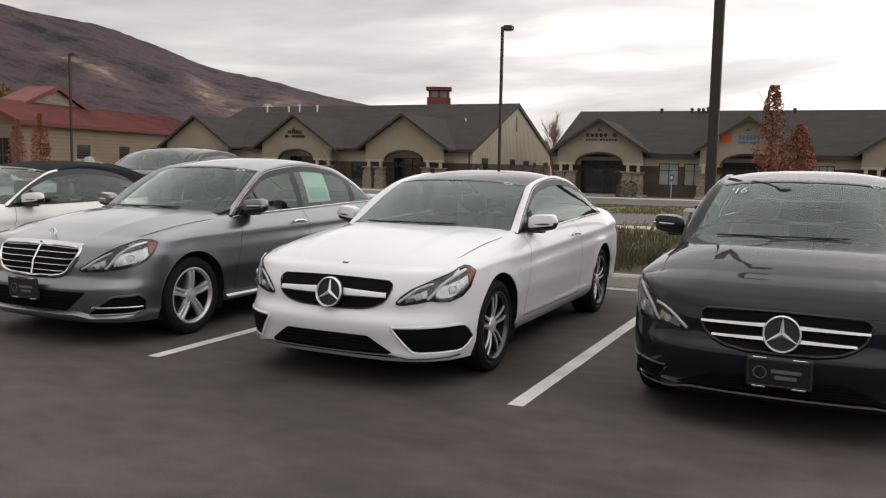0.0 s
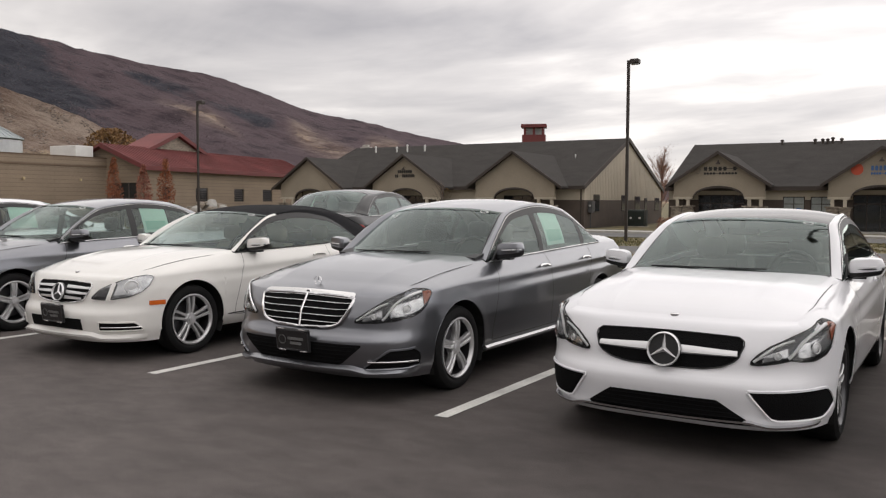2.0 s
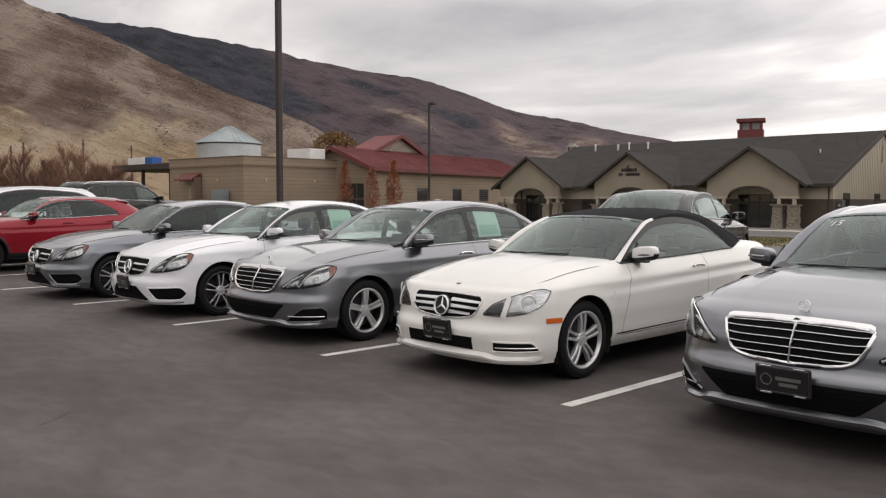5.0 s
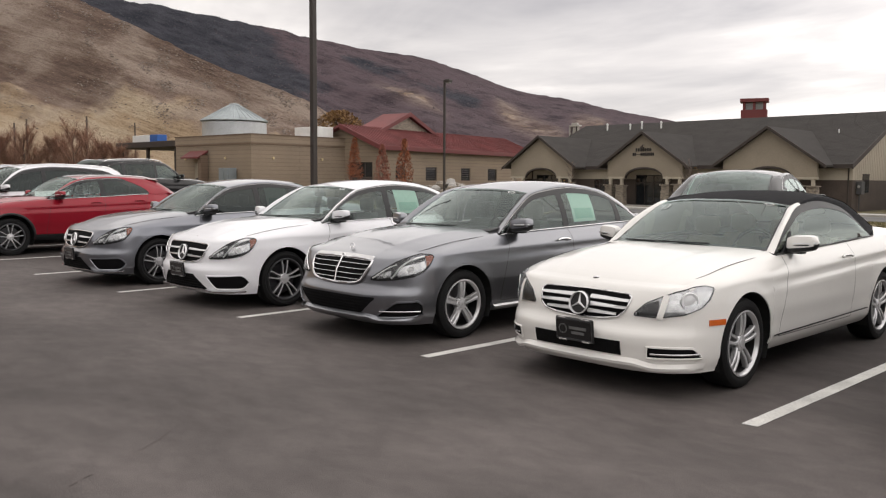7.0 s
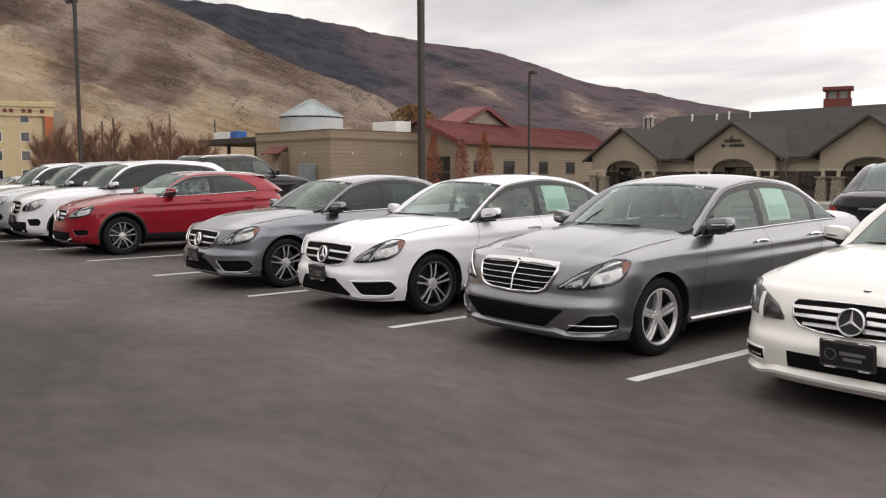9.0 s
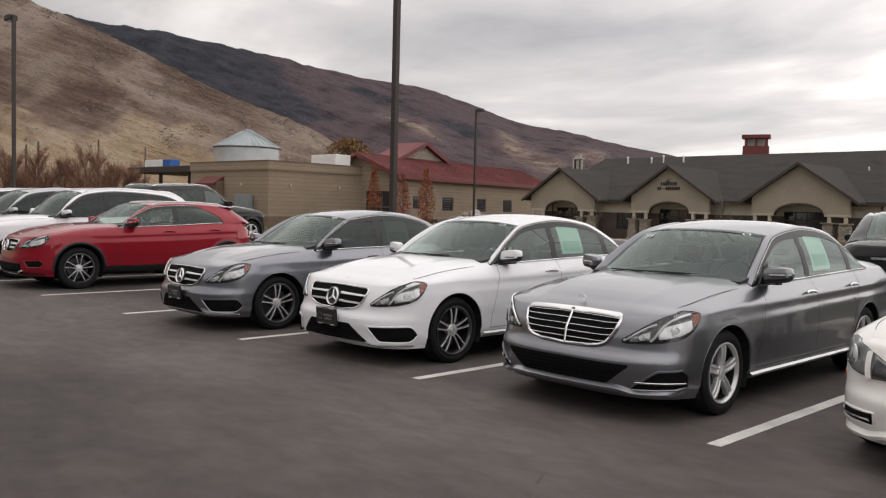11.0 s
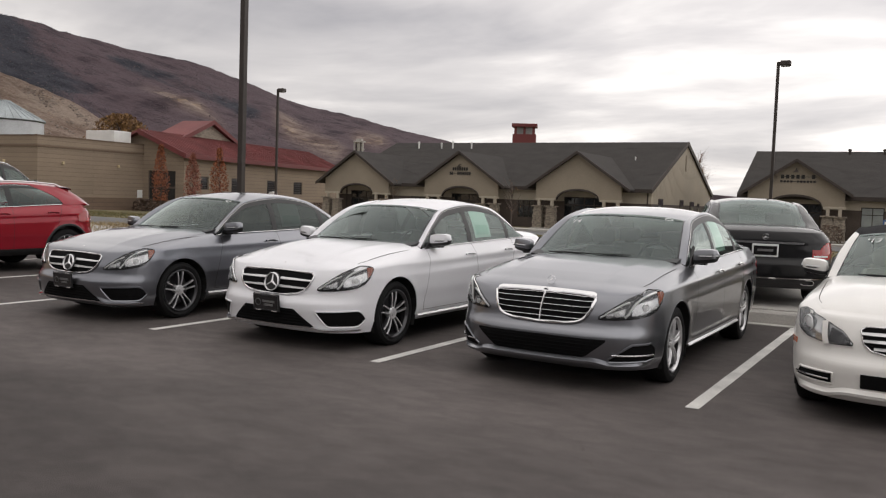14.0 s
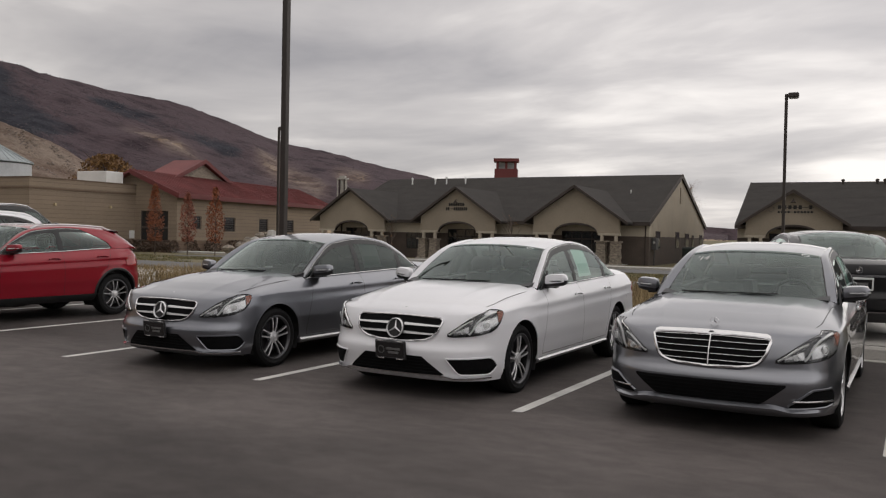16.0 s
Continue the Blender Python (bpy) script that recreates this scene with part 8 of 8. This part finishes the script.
def tail_end(t, sh, c, body, plate):
    """Tail lamps, bumper, plate and exhausts."""
    L = sh.length
    z0, z1 = c["tail_lamp"]
    aw = L - sh.a_x(c["tail_in"], True)
    side = c.get("tail_side", 0.16)
    for sgn in (1, -1):
        a_out, a_in = sh.a_y(c["yt"] - c["dr"] - side + 0.2), L - aw

        def zt(a):
            s = max(0.0, (abs(a) - a_out) / (a_in - a_out))
            return z0 + (z1 - z0) * (0.55 + 0.45 * math.sin(math.pi * min(1.0, s * 1.2 + 0.1)))

        def zl(a):
            s = max(0.0, (abs(a) - a_out) / (a_in - a_out))
            return z0 + 0.06 * max(0.0, 0.35 - s)
        lamp = part("tail_lamp", sh.patch(Geo(), sgn * a_out, sgn * a_in, zl, lambda a: max(zt(a), zl(a) + 0.02), 0.006, 12, 4, rim=0.012), C_TAIL, t, "red wrap-round tail lamp", smooth=50)
        sm = Geo()
        sh.patch(sm, sgn * (a_out + (a_in - a_out) * 0.45), sgn * (a_in - 0.02), lambda a: z0 + 0.035, lambda a: z0 + 0.055, 0.010, 6, 1)
        part("tail_light_strip", sm, C_LED, lamp)
    zc = c["boot_trim"]
    ac = sh.a_x(0.5, True)
    tr = Geo()
    for sgn in (1, -1):
        sh.patch(tr, sgn * ac, sgn * L * 0.99999, lambda a: zc - 0.016, lambda a: zc + 0.012, 0.016, 12, 1, rim=0.016)
    part("boot_trim", tr, C_CHROME, t)
    pz = c["rear_plate_z"]
    q = sh.at(L - 0.001, pz, 0.014)
    if plate:
        fr = part("rear_plate_holder", Geo().box(-0.17, -0.006, -0.088, 0.17, 0.010, 0.088, 0.006), C_DECAL, t, "dealer plate in a white frame", m=pose(0, q[1], pz, -6, 0, 0))
        part("plate_face", Geo().box(-0.148, 0.0102, -0.062, 0.148, 0.013, 0.062), C_PLATE, fr)
        part("plate_bar", Geo().box(-0.10, 0.0131, -0.012, 0.10, 0.015, 0.020), C_PLATE_INK, fr)
    st = Geo()
    p = sh.at(L - 0.001, zc + 0.075, 0.012)
    star_badge(st, (0, 0, 0), 0.042, 0, 0.008)
    part("boot_badge", st, C_CHROME, t, m=pose(0, p[1], zc + 0.075, 0, 0, 180))
    lowz = c["zr"] + 0.06
    al = sh.a_x(0.75, True)
    d = Geo()
    for sgn in (1, -1):
        sh.patch(d, sgn * al, sgn * L * 0.99999, lambda a: c["zr"] + 0.005, lambda a: c["zr"] + 0.13, 0.006, 14, 2, rim=0.01)
    part("diffuser", d, C_TRIM, t)
    for sgn in (1, -1):
        ae = sh.a_x(0.58, True)
        a, b = sh.at(sgn * ae, lowz + 0.03, -0.05), sh.at(sgn * ae, lowz + 0.03, 0.03)
        tip = Geo()
        rings = []
        for y, w, h in ((a[1], 0.085, 0.034), (b[1], 0.088, 0.036), (b[1], 0.078, 0.027), (a[1] - 0.02, 0.076, 0.025)):
            rings.append([(a[0] + w * math.copysign(abs(math.cos(6.2832 * k / 20)) ** 0.6, math.cos(6.2832 * k / 20)), y, lowz + 0.03 + h * math.copysign(abs(math.sin(6.2832 * k / 20)) ** 0.6, math.sin(6.2832 * k / 20))) for k in range(20)])
        tip.ring(rings)
        part("exhaust_tip", tip, C_CHROME, t, smooth=40)
    chl = Geo()
    for sgn in (1, -1):
        sh.patch(chl, sgn * al, sgn * L * 0.99999, lambda a: c["zr"] + 0.130, lambda a: c["zr"] + 0.148, 0.012, 14, 1)
    part("bumper_chrome", chl, C_CHROME, t)


# ---- car specs (metres) ----
SALOON = dict(
    name="saloon_car", hw=0.922, nw=0.982, tw=0.955, yn=-0.842, yt=4.035, df=0.60, dr=0.50, nf=3.8, wb=2.874, rw=0.326, arch=0.372, rim=0.240, wheel="twin",
    sill=0.215, zf=0.175, zr=0.255, crease=(0.795, 0.022), tumble=0.118,
    top=[(-0.842, 0.760), (-0.70, 0.775), (-0.45, 0.822), (0.0, 0.885), (0.45, 0.928), (0.75, 0.955), (1.7, 0.985), (2.9, 1.015), (3.5, 1.020), (3.85, 1.010), (4.035, 1.005)],
    front=[(0.17, 0.085), (0.20, 0.040), (0.25, 0.010), (0.32, -0.012), (0.40, -0.027), (0.445, -0.026), (0.485, 0.002), (0.52, 0.026), (0.62, 0.045), (0.70, 0.080), (0.76, 0.125), (0.84, 0.20)],
    tail=[(0.25, 0.10), (0.32, 0.03), (0.44, 0.0), (0.58, 0.0), (0.64, 0.035), (0.80, 0.05), (0.95, 0.065), (1.02, 0.085)],
    yA=0.57, yC=3.14, hood_x=0.72, deck_x=0.74,
    inner=[(0, 0.710, 0.62, 0.970), (0.7, 0.628, 1.04, 1.246), (1, 0.592, 1.25, 1.347), (1.5, 0.590, 1.85, 1.424), (2.1, 0.560, 2.46, 1.383), (3, 0.605, 3.26, 1.080)],
    outer=[(0, 0.785, 0.59, 0.954), (0.45, 0.720, 0.93, 1.200), (1, 0.650, 1.29, 1.356), (1.5, 0.636, 1.85, 1.414), (2.1, 0.644, 2.36, 1.370), (2.6, 0.692, 2.75, 1.225), (3, 0.772, 3.06, 1.032)],
    bow_y=[(0, 0.24), (1, 0.13), (1.5, 0.0), (2.1, -0.10), (3, -0.14)], bow_z=[(0, 0.018), (1, 0.044), (1.5, 0.050), (2.1, 0.058), (3, 0.012)],
    t_header=1.0, t_rear=2.1, pillars=[1.64, 2.62], doors=[(0.66, 0.50, 0), (1.64, 1.64, 0), (2.70, 2.45, 0)], handles=[1.47, 2.46], mirror=(0.80, 1.035), wheel_mat=C_ALLOY_MID,
    seats=(1.42, 2.30), top_z=1.46, face="sport", star_z=0.630, grille_h=0.225, grille_w=0.465, lamp=(0.53, 1.12, 0.575, 0.625, 0.665, 0.815),
    bumper_z=(0.235, 0.395), intake_w=0.50, fog=(0.53, 1.02), fog_z=(0.240, 0.400), plate_z=0.435,
    tail_lamp=(0.70, 0.90), tail_in=0.52, boot_trim=0.80, rear_plate_z=0.70, sill_trim=True)
LUX = dict(SALOON, face="lux", wheel="five", wheel_mat=C_ALLOY, rim=0.232, grille_w=0.455, lamp=(0.49, 1.12, 0.575, 0.625, 0.665, 0.815), grille_h=0.235, star_z=0.640, fog=(0.58, 1.0), fog_z=(0.245, 0.385), bumper_z=(0.27, 0.425), intake_w=0.55, plate_z=0.43)
COUPE = dict(
    SALOON, name="coupe_car", hw=0.893, yn=-0.835, yt=3.87, wb=2.76, crease=(0.76, 0.030), arch=0.375, rim=0.24, rw=0.328,
    top=[(-0.835, 0.735), (-0.70, 0.752), (-0.45, 0.800), (0.0, 0.865), (0.45, 0.905), (0.75, 0.930), (1.7, 0.955), (2.8, 0.985), (3.3, 0.985), (3.7, 0.970), (3.87, 0.965)],
    front=[(0.16, 0.080), (0.19, 0.034), (0.24, 0.004), (0.31, -0.018), (0.39, -0.032), (0.43, -0.028), (0.47, 0.002), (0.50, 0.024), (0.60, 0.045), (0.68, 0.085), (0.74, 0.130), (0.82, 0.20)],
    yA=0.60, yC=3.10,
    inner=[(0, 0.700, 0.63, 0.941), (0.7, 0.628, 1.07, 1.194), (1, 0.594, 1.28, 1.285), (1.5, 0.585, 1.85, 1.352), (2.1, 0.558, 2.38, 1.315), (3, 0.60, 3.20, 1.035)],
    outer=[(0, 0.765, 0.62, 0.928), (0.45, 0.708, 0.96, 1.155), (1, 0.648, 1.32, 1.290), (1.5, 0.626, 1.85, 1.342), (2.1, 0.635, 2.30, 1.304), (2.6, 0.682, 2.68, 1.175), (3, 0.755, 3.00, 1.003)],
    pillars=[], doors=[(0.70, 0.52, 0), (2.0, 1.95, 0)], handles=[1.80], mirror=(0.86, 1.0), seats=(1.48, 2.2), top_z=1.385,
    face="coupe", star_z=0.600, grille_h=0.200, grille_w=0.445, lamp=(0.485, 1.10, 0.545, 0.600, 0.645, 0.795), bumper_z=(0.205, 0.345), intake_w=0.51, fog=(0.47, 1.05), fog_z=(0.240, 0.422), sill_trim=False, body_handles=True, plate_z=0.40)
CABRIO = dict(COUPE, name="convertible_car", face="cabrio", moulding=True, star_z=0.610, grille_h=0.195, grille_w=0.40, wheel="split", rim=0.238, soft_top=True, pillar_cut=0.36, bright=False, wheel_mat=C_ALLOY, yC=2.72,
              outer=[(0, 0.765, 0.62, 0.928), (0.45, 0.708, 0.96, 1.155), (1, 0.648, 1.32, 1.286), (1.5, 0.634, 1.70, 1.318), (2.1, 0.650, 2.15, 1.265), (2.6, 0.700, 2.45, 1.130), (3, 0.755, 2.66, 0.985)], lamp=(0.445, 1.04, 0.560, 0.660, 0.640, 0.775), twin_lamps=True, amber=False, side_marker=1.06,
              bumper_z=(0.285, 0.385), intake_w=0.37, fog=(0.55, 0.93), fog_z=(0.285, 0.365), plate_z=0.425, plate_x=0.02)
COMPACT = dict(
    SALOON, hw=0.905, yn=-0.80, yt=3.88, wb=2.84, face="c", hood_dome=0.058, star_z=0.575, grille_h=0.215, grille_w=0.44, lamp=(0.50, 1.10, 0.53, 0.60, 0.64, 0.785), bumper_z=(0.235, 0.33), intake_w=0.55, fog=(0.62, 0.93), fog_z=(0.23, 0.33), plate_z=0.375,
    top=[(-0.80, 0.735), (-0.66, 0.755), (-0.42, 0.810), (0.0, 0.878), (0.45, 0.918), (0.75, 0.945), (1.7, 0.97), (2.8, 1.0), (3.3, 1.0), (3.7, 0.99), (3.88, 0.985)],
    inner=[(0, 0.705, 0.62, 0.960), (0.7, 0.626, 1.05, 1.236), (1, 0.592, 1.26, 1.335), (1.5, 0.585, 1.83, 1.398), (2.1, 0.532, 2.42, 1.358), (3, 0.575, 3.18, 1.058)],
    outer=[(0, 0.775, 0.60, 0.942), (0.45, 0.714, 0.94, 1.180), (1, 0.650, 1.30, 1.340), (1.5, 0.633, 1.83, 1.388), (2.1, 0.640, 2.32, 1.344), (2.6, 0.688, 2.7, 1.2), (3, 0.762, 3.0, 1.015)],
    yA=0.58, yC=3.08, top_z=1.43, amber=False, sill_trim=False)
LIMO = dict(
    SALOON, hw=0.95, yn=-0.87, yt=4.375, wb=3.165, rw=0.335, arch=0.385, rim=0.242, wheel="twin",
    top=[(-0.87, 0.78), (-0.70, 0.80), (-0.45, 0.845), (0.0, 0.905), (0.45, 0.945), (0.75, 0.97), (1.7, 1.0), (3.1, 1.03), (3.8, 1.03), (4.2, 1.025), (4.375, 1.02)],
    tail=[(0.25, 0.10), (0.32, 0.03), (0.44, 0.0), (0.58, 0.0), (0.64, 0.030), (0.80, 0.045), (0.95, 0.06), (1.03, 0.080)],
    inner=[(0, 0.67, 0.76, 1.0), (1, 0.575, 1.50, 1.395), (1.6, 0.585, 2.15, 1.436), (2.1, 0.560, 2.95, 1.395), (3, 0.62, 3.72, 1.085)],
    outer=[(0, 0.81, 0.70, 0.974), (0.45, 0.742, 1.06, 1.21), (1, 0.668, 1.53, 1.38), (1.6, 0.655, 2.15, 1.425), (2.1, 0.665, 2.85, 1.380), (2.6, 0.72, 3.28, 1.225), (3, 0.80, 3.62, 1.045)],
    bow_y=[(0, 0.24), (1, 0.13), (1.6, 0.0), (2.1, -0.10), (3, -0.15)], bow_z=[(0, 0.018), (1, 0.062), (1.6, 0.06), (2.1, 0.062), (3, 0.012)],
    yA=0.68, yC=3.68, pillars=[1.88, 3.15], doors=[(0.76, 0.58, 0), (1.88, 1.86, 0), (3.25, 2.92, 0)], handles=[1.70, 2.92], seats=(1.65, 2.75), top_z=1.495, tail_lamp=(0.66, 0.90), tail_in=0.62, boot_trim=0.875, rear_plate_z=0.765)
CROSSOVER = dict(
    SALOON, name="crossover_car", dark_rear=True, blind=2.62, spoiler=(2.80, 1.392), tail_side=0.30, glass_rear=G_DARK, body_handles=True, hw=0.902, yn=-0.865, yt=3.42, wb=2.70, rw=0.345, arch=0.405, rim=0.245, wheel="ten", sill=0.27, zf=0.21, zr=0.32, crease=(0.86, 0.030), tumble=0.11, df=0.56, dr=0.42, nf=3.0, wheel_mat=C_ALLOY,
    top=[(-0.865, 0.84), (-0.70, 0.86), (-0.45, 0.90), (0.0, 0.965), (0.45, 1.0), (0.75, 1.02), (1.7, 1.055), (2.7, 1.10), (3.1, 1.095), (3.32, 1.06), (3.42, 1.03)],
    front=[(0.20, 0.13), (0.25, 0.05), (0.33, 0.0), (0.48, 0.0), (0.58, 0.02), (0.70, 0.045), (0.78, 0.08), (0.84, 0.12), (0.95, 0.20)],
    tail=[(0.30, 0.10), (0.38, 0.03), (0.50, 0.0), (0.64, 0.0), (0.70, 0.03), (0.88, 0.05), (1.0, 0.10), (1.12, 0.19)],
    yA=0.66, yC=3.21, hood_x=0.68, deck_x=0.70,
    inner=[(0, 0.645, 0.74, 1.045), (1, 0.555, 1.36, 1.395), (1.5, 0.56, 1.95, 1.435), (2.1, 0.54, 2.80, 1.388), (2.6, 0.57, 3.07, 1.262), (3, 0.60, 3.32, 1.095)],
    outer=[(0, 0.775, 0.68, 1.022), (0.45, 0.712, 1.0, 1.235), (1, 0.645, 1.40, 1.385), (1.5, 0.625, 1.93, 1.420), (2.1, 0.628, 2.50, 1.374), (2.6, 0.672, 2.86, 1.250), (3, 0.75, 3.18, 1.095)],
    bow_y=[(0, 0.22), (1, 0.12), (1.5, 0.0), (2.1, -0.08), (3, -0.12)],
    pillars=[1.72], doors=[(0.74, 0.62, 0), (1.72, 1.72, 0), (2.62, 2.42, 0)], handles=[1.55, 2.42], mirror=(0.90, 1.10), seats=(1.5, 2.3), top_z=1.50,
    face="suv", star_z=0.70, grille_h=0.20, grille_w=0.38, lamp=(0.45, 1.02, 0.665, 0.74, 0.775, 0.880), bumper_z=(0.27, 0.42), intake_w=0.52, fog=(0.60, 0.92), fog_z=(0.36, 0.48), plate_z=0.50, cladding=True, lip=0.012, tail_lamp=(0.80, 1.0), tail_in=0.56, boot_trim=0.92, rear_plate_z=0.80, sill_trim=False, amber=False)
SUV = dict(
    CROSSOVER, name="suv_car", blind=None, spoiler=None, tail_side=0.16, hw=0.963, yn=-0.86, yt=3.94, wb=2.915, rw=0.375, arch=0.435, rim=0.26, wheel="five", glass_all=G_DARK, sill=0.32, zf=0.25, zr=0.36, crease=(0.98, 0.02), tumble=0.10, df=0.55,
    top=[(-0.86, 0.985), (-0.70, 1.00), (-0.45, 1.04), (0.0, 1.095), (0.45, 1.13), (0.75, 1.15), (1.7, 1.18), (2.9, 1.21), (3.5, 1.22), (3.8, 1.21), (3.94, 1.20)],
    front=[(0.24, 0.14), (0.30, 0.05), (0.40, 0.0), (0.55, 0.0), (0.68, 0.02), (0.82, 0.04), (0.92, 0.07), (0.98, 0.11), (1.08, 0.18)],
    tail=[(0.34, 0.10), (0.42, 0.03), (0.55, 0.0), (0.72, 0.0), (0.78, 0.04), (1.0, 0.06), (1.15, 0.09), (1.22, 0.12)],
    yA=0.66, yC=3.62, hood_x=0.74, deck_x=0.76,
    inner=[(0, 0.70, 0.74, 1.18), (1, 0.625, 1.32, 1.66), (1.5, 0.63, 2.0, 1.735), (2.1, 0.60, 3.35, 1.665), (3, 0.64, 3.74, 1.235)],
    outer=[(0, 0.84, 0.68, 1.152), (0.45, 0.785, 0.98, 1.42), (1, 0.715, 1.36, 1.64), (1.5, 0.700, 2.0, 1.715), (2.1, 0.70, 2.9, 1.665), (2.6, 0.73, 3.3, 1.55), (3, 0.82, 3.55, 1.225)],
    bow_y=[(0, 0.20), (1, 0.12), (1.5, 0.0), (2.1, -0.06), (3, -0.10)],
    pillars=[1.72, 2.82], doors=[(0.74, 0.66, 0), (1.72, 1.72, 0), (2.82, 2.62, 0)], handles=[1.55, 2.6], mirror=(0.90, 1.25), seats=(1.5, 2.4), top_z=1.78,
    star_z=0.80, grille_h=0.26, grille_w=0.40, lamp=(0.47, 1.08, 0.735, 0.86, 0.85, 0.985), twin_lamps=True, bumper_z=(0.31, 0.52), intake_w=0.62, fog=(0.66, 0.98), fog_z=(0.44, 0.60), plate_z=0.58, tail_lamp=(0.92, 1.12), boot_trim=1.02, rear_plate_z=0.92, lip=0.012)

# ---- the row of parked cars; each leans 2.8 degrees off the row ----
TURN_CAR = -2.8


def bay(x_nose, y_axle, turn=TURN_CAR, z=0.0):
    """A pose from the nose badge's x and the front axle's y."""
    return pose(x_nose + 0.85 * math.sin(radians(-turn)), y_axle, z, 0, 0, turn)


car(COMPACT, "glossy blue-black compact saloon with twin chrome grille bars", bay(0.80, 4.82), P_BLACK, year="'16", sticker=False)
car(COUPE, "white two-door coupe with black glass roof and star grille", bay(-1.955, 4.79), P_WHITE, plate=False, sticker=False, roof=G_ROOF)
car(LUX, "grey metallic saloon with a chrome slatted grille and dealer plate", bay(-4.66, 4.82), P_SILVER, year="'15")
car(CABRIO, "warm white convertible with a closed black fabric top", bay(-7.535, 4.885), P_CREAM, seat=C_SEAT_TAN, year="'13", sticker=False)
car(LUX, "grey metallic saloon with a chrome slatted grille, no plate", bay(-10.25, 4.865), P_SILVER, plate=False, year="'14")
car(dict(SALOON, body_handles=True), "white sport saloon with star grille and dark twin-spoke wheels", bay(-13.01, 4.853), P_WHITE, year="")
car(dict(SALOON, glass_all=G_DARK, wheel_mat=C_ALLOY, body_handles=True), "steel grey sport saloon with star grille", bay(-15.865, 4.80), P_STEEL, year="")
car(CROSSOVER, "red crossover with black sill cladding and ten-spoke wheels", bay(-21.72, 4.90) @ Matrix.Scale(1.035, 4), P_RED, rails=C_ALLOY, sticker=False, plate=False)
car(SUV, "white sport utility vehicle with roof rails", bay(-24.2, 4.78), P_WHITE, rails=C_CHROME, sticker=False)
car(SUV, "pale silver sport utility vehicle further along the row", bay(-27.1, 4.82), P_PALE, rails=C_CHROME, sticker=False)
car(SUV, "white sport utility vehicle near the end of the row", bay(-30.0, 4.9), P_WHITE, rails=C_CHROME, sticker=False)
car(SALOON, "pale silver saloon near the end of the row", bay(-32.8, 4.9), P_PALE, sticker=False)
car(dict(LIMO, rear_glass=G_WIND), "glossy black limousine parked on the display pad", pose(-10.21, 13.98, 0.17, 0, 0, 180 + 13.0), P_DARK)
car(dict(SUV, glass_all=None), "black sport utility vehicle parked on a raised display pad", pose(-30.2, 13.79, 0.223, 0, 0, 189) @ Matrix.Scale(1.04, 4), P_DARK, rails=C_CHROME)
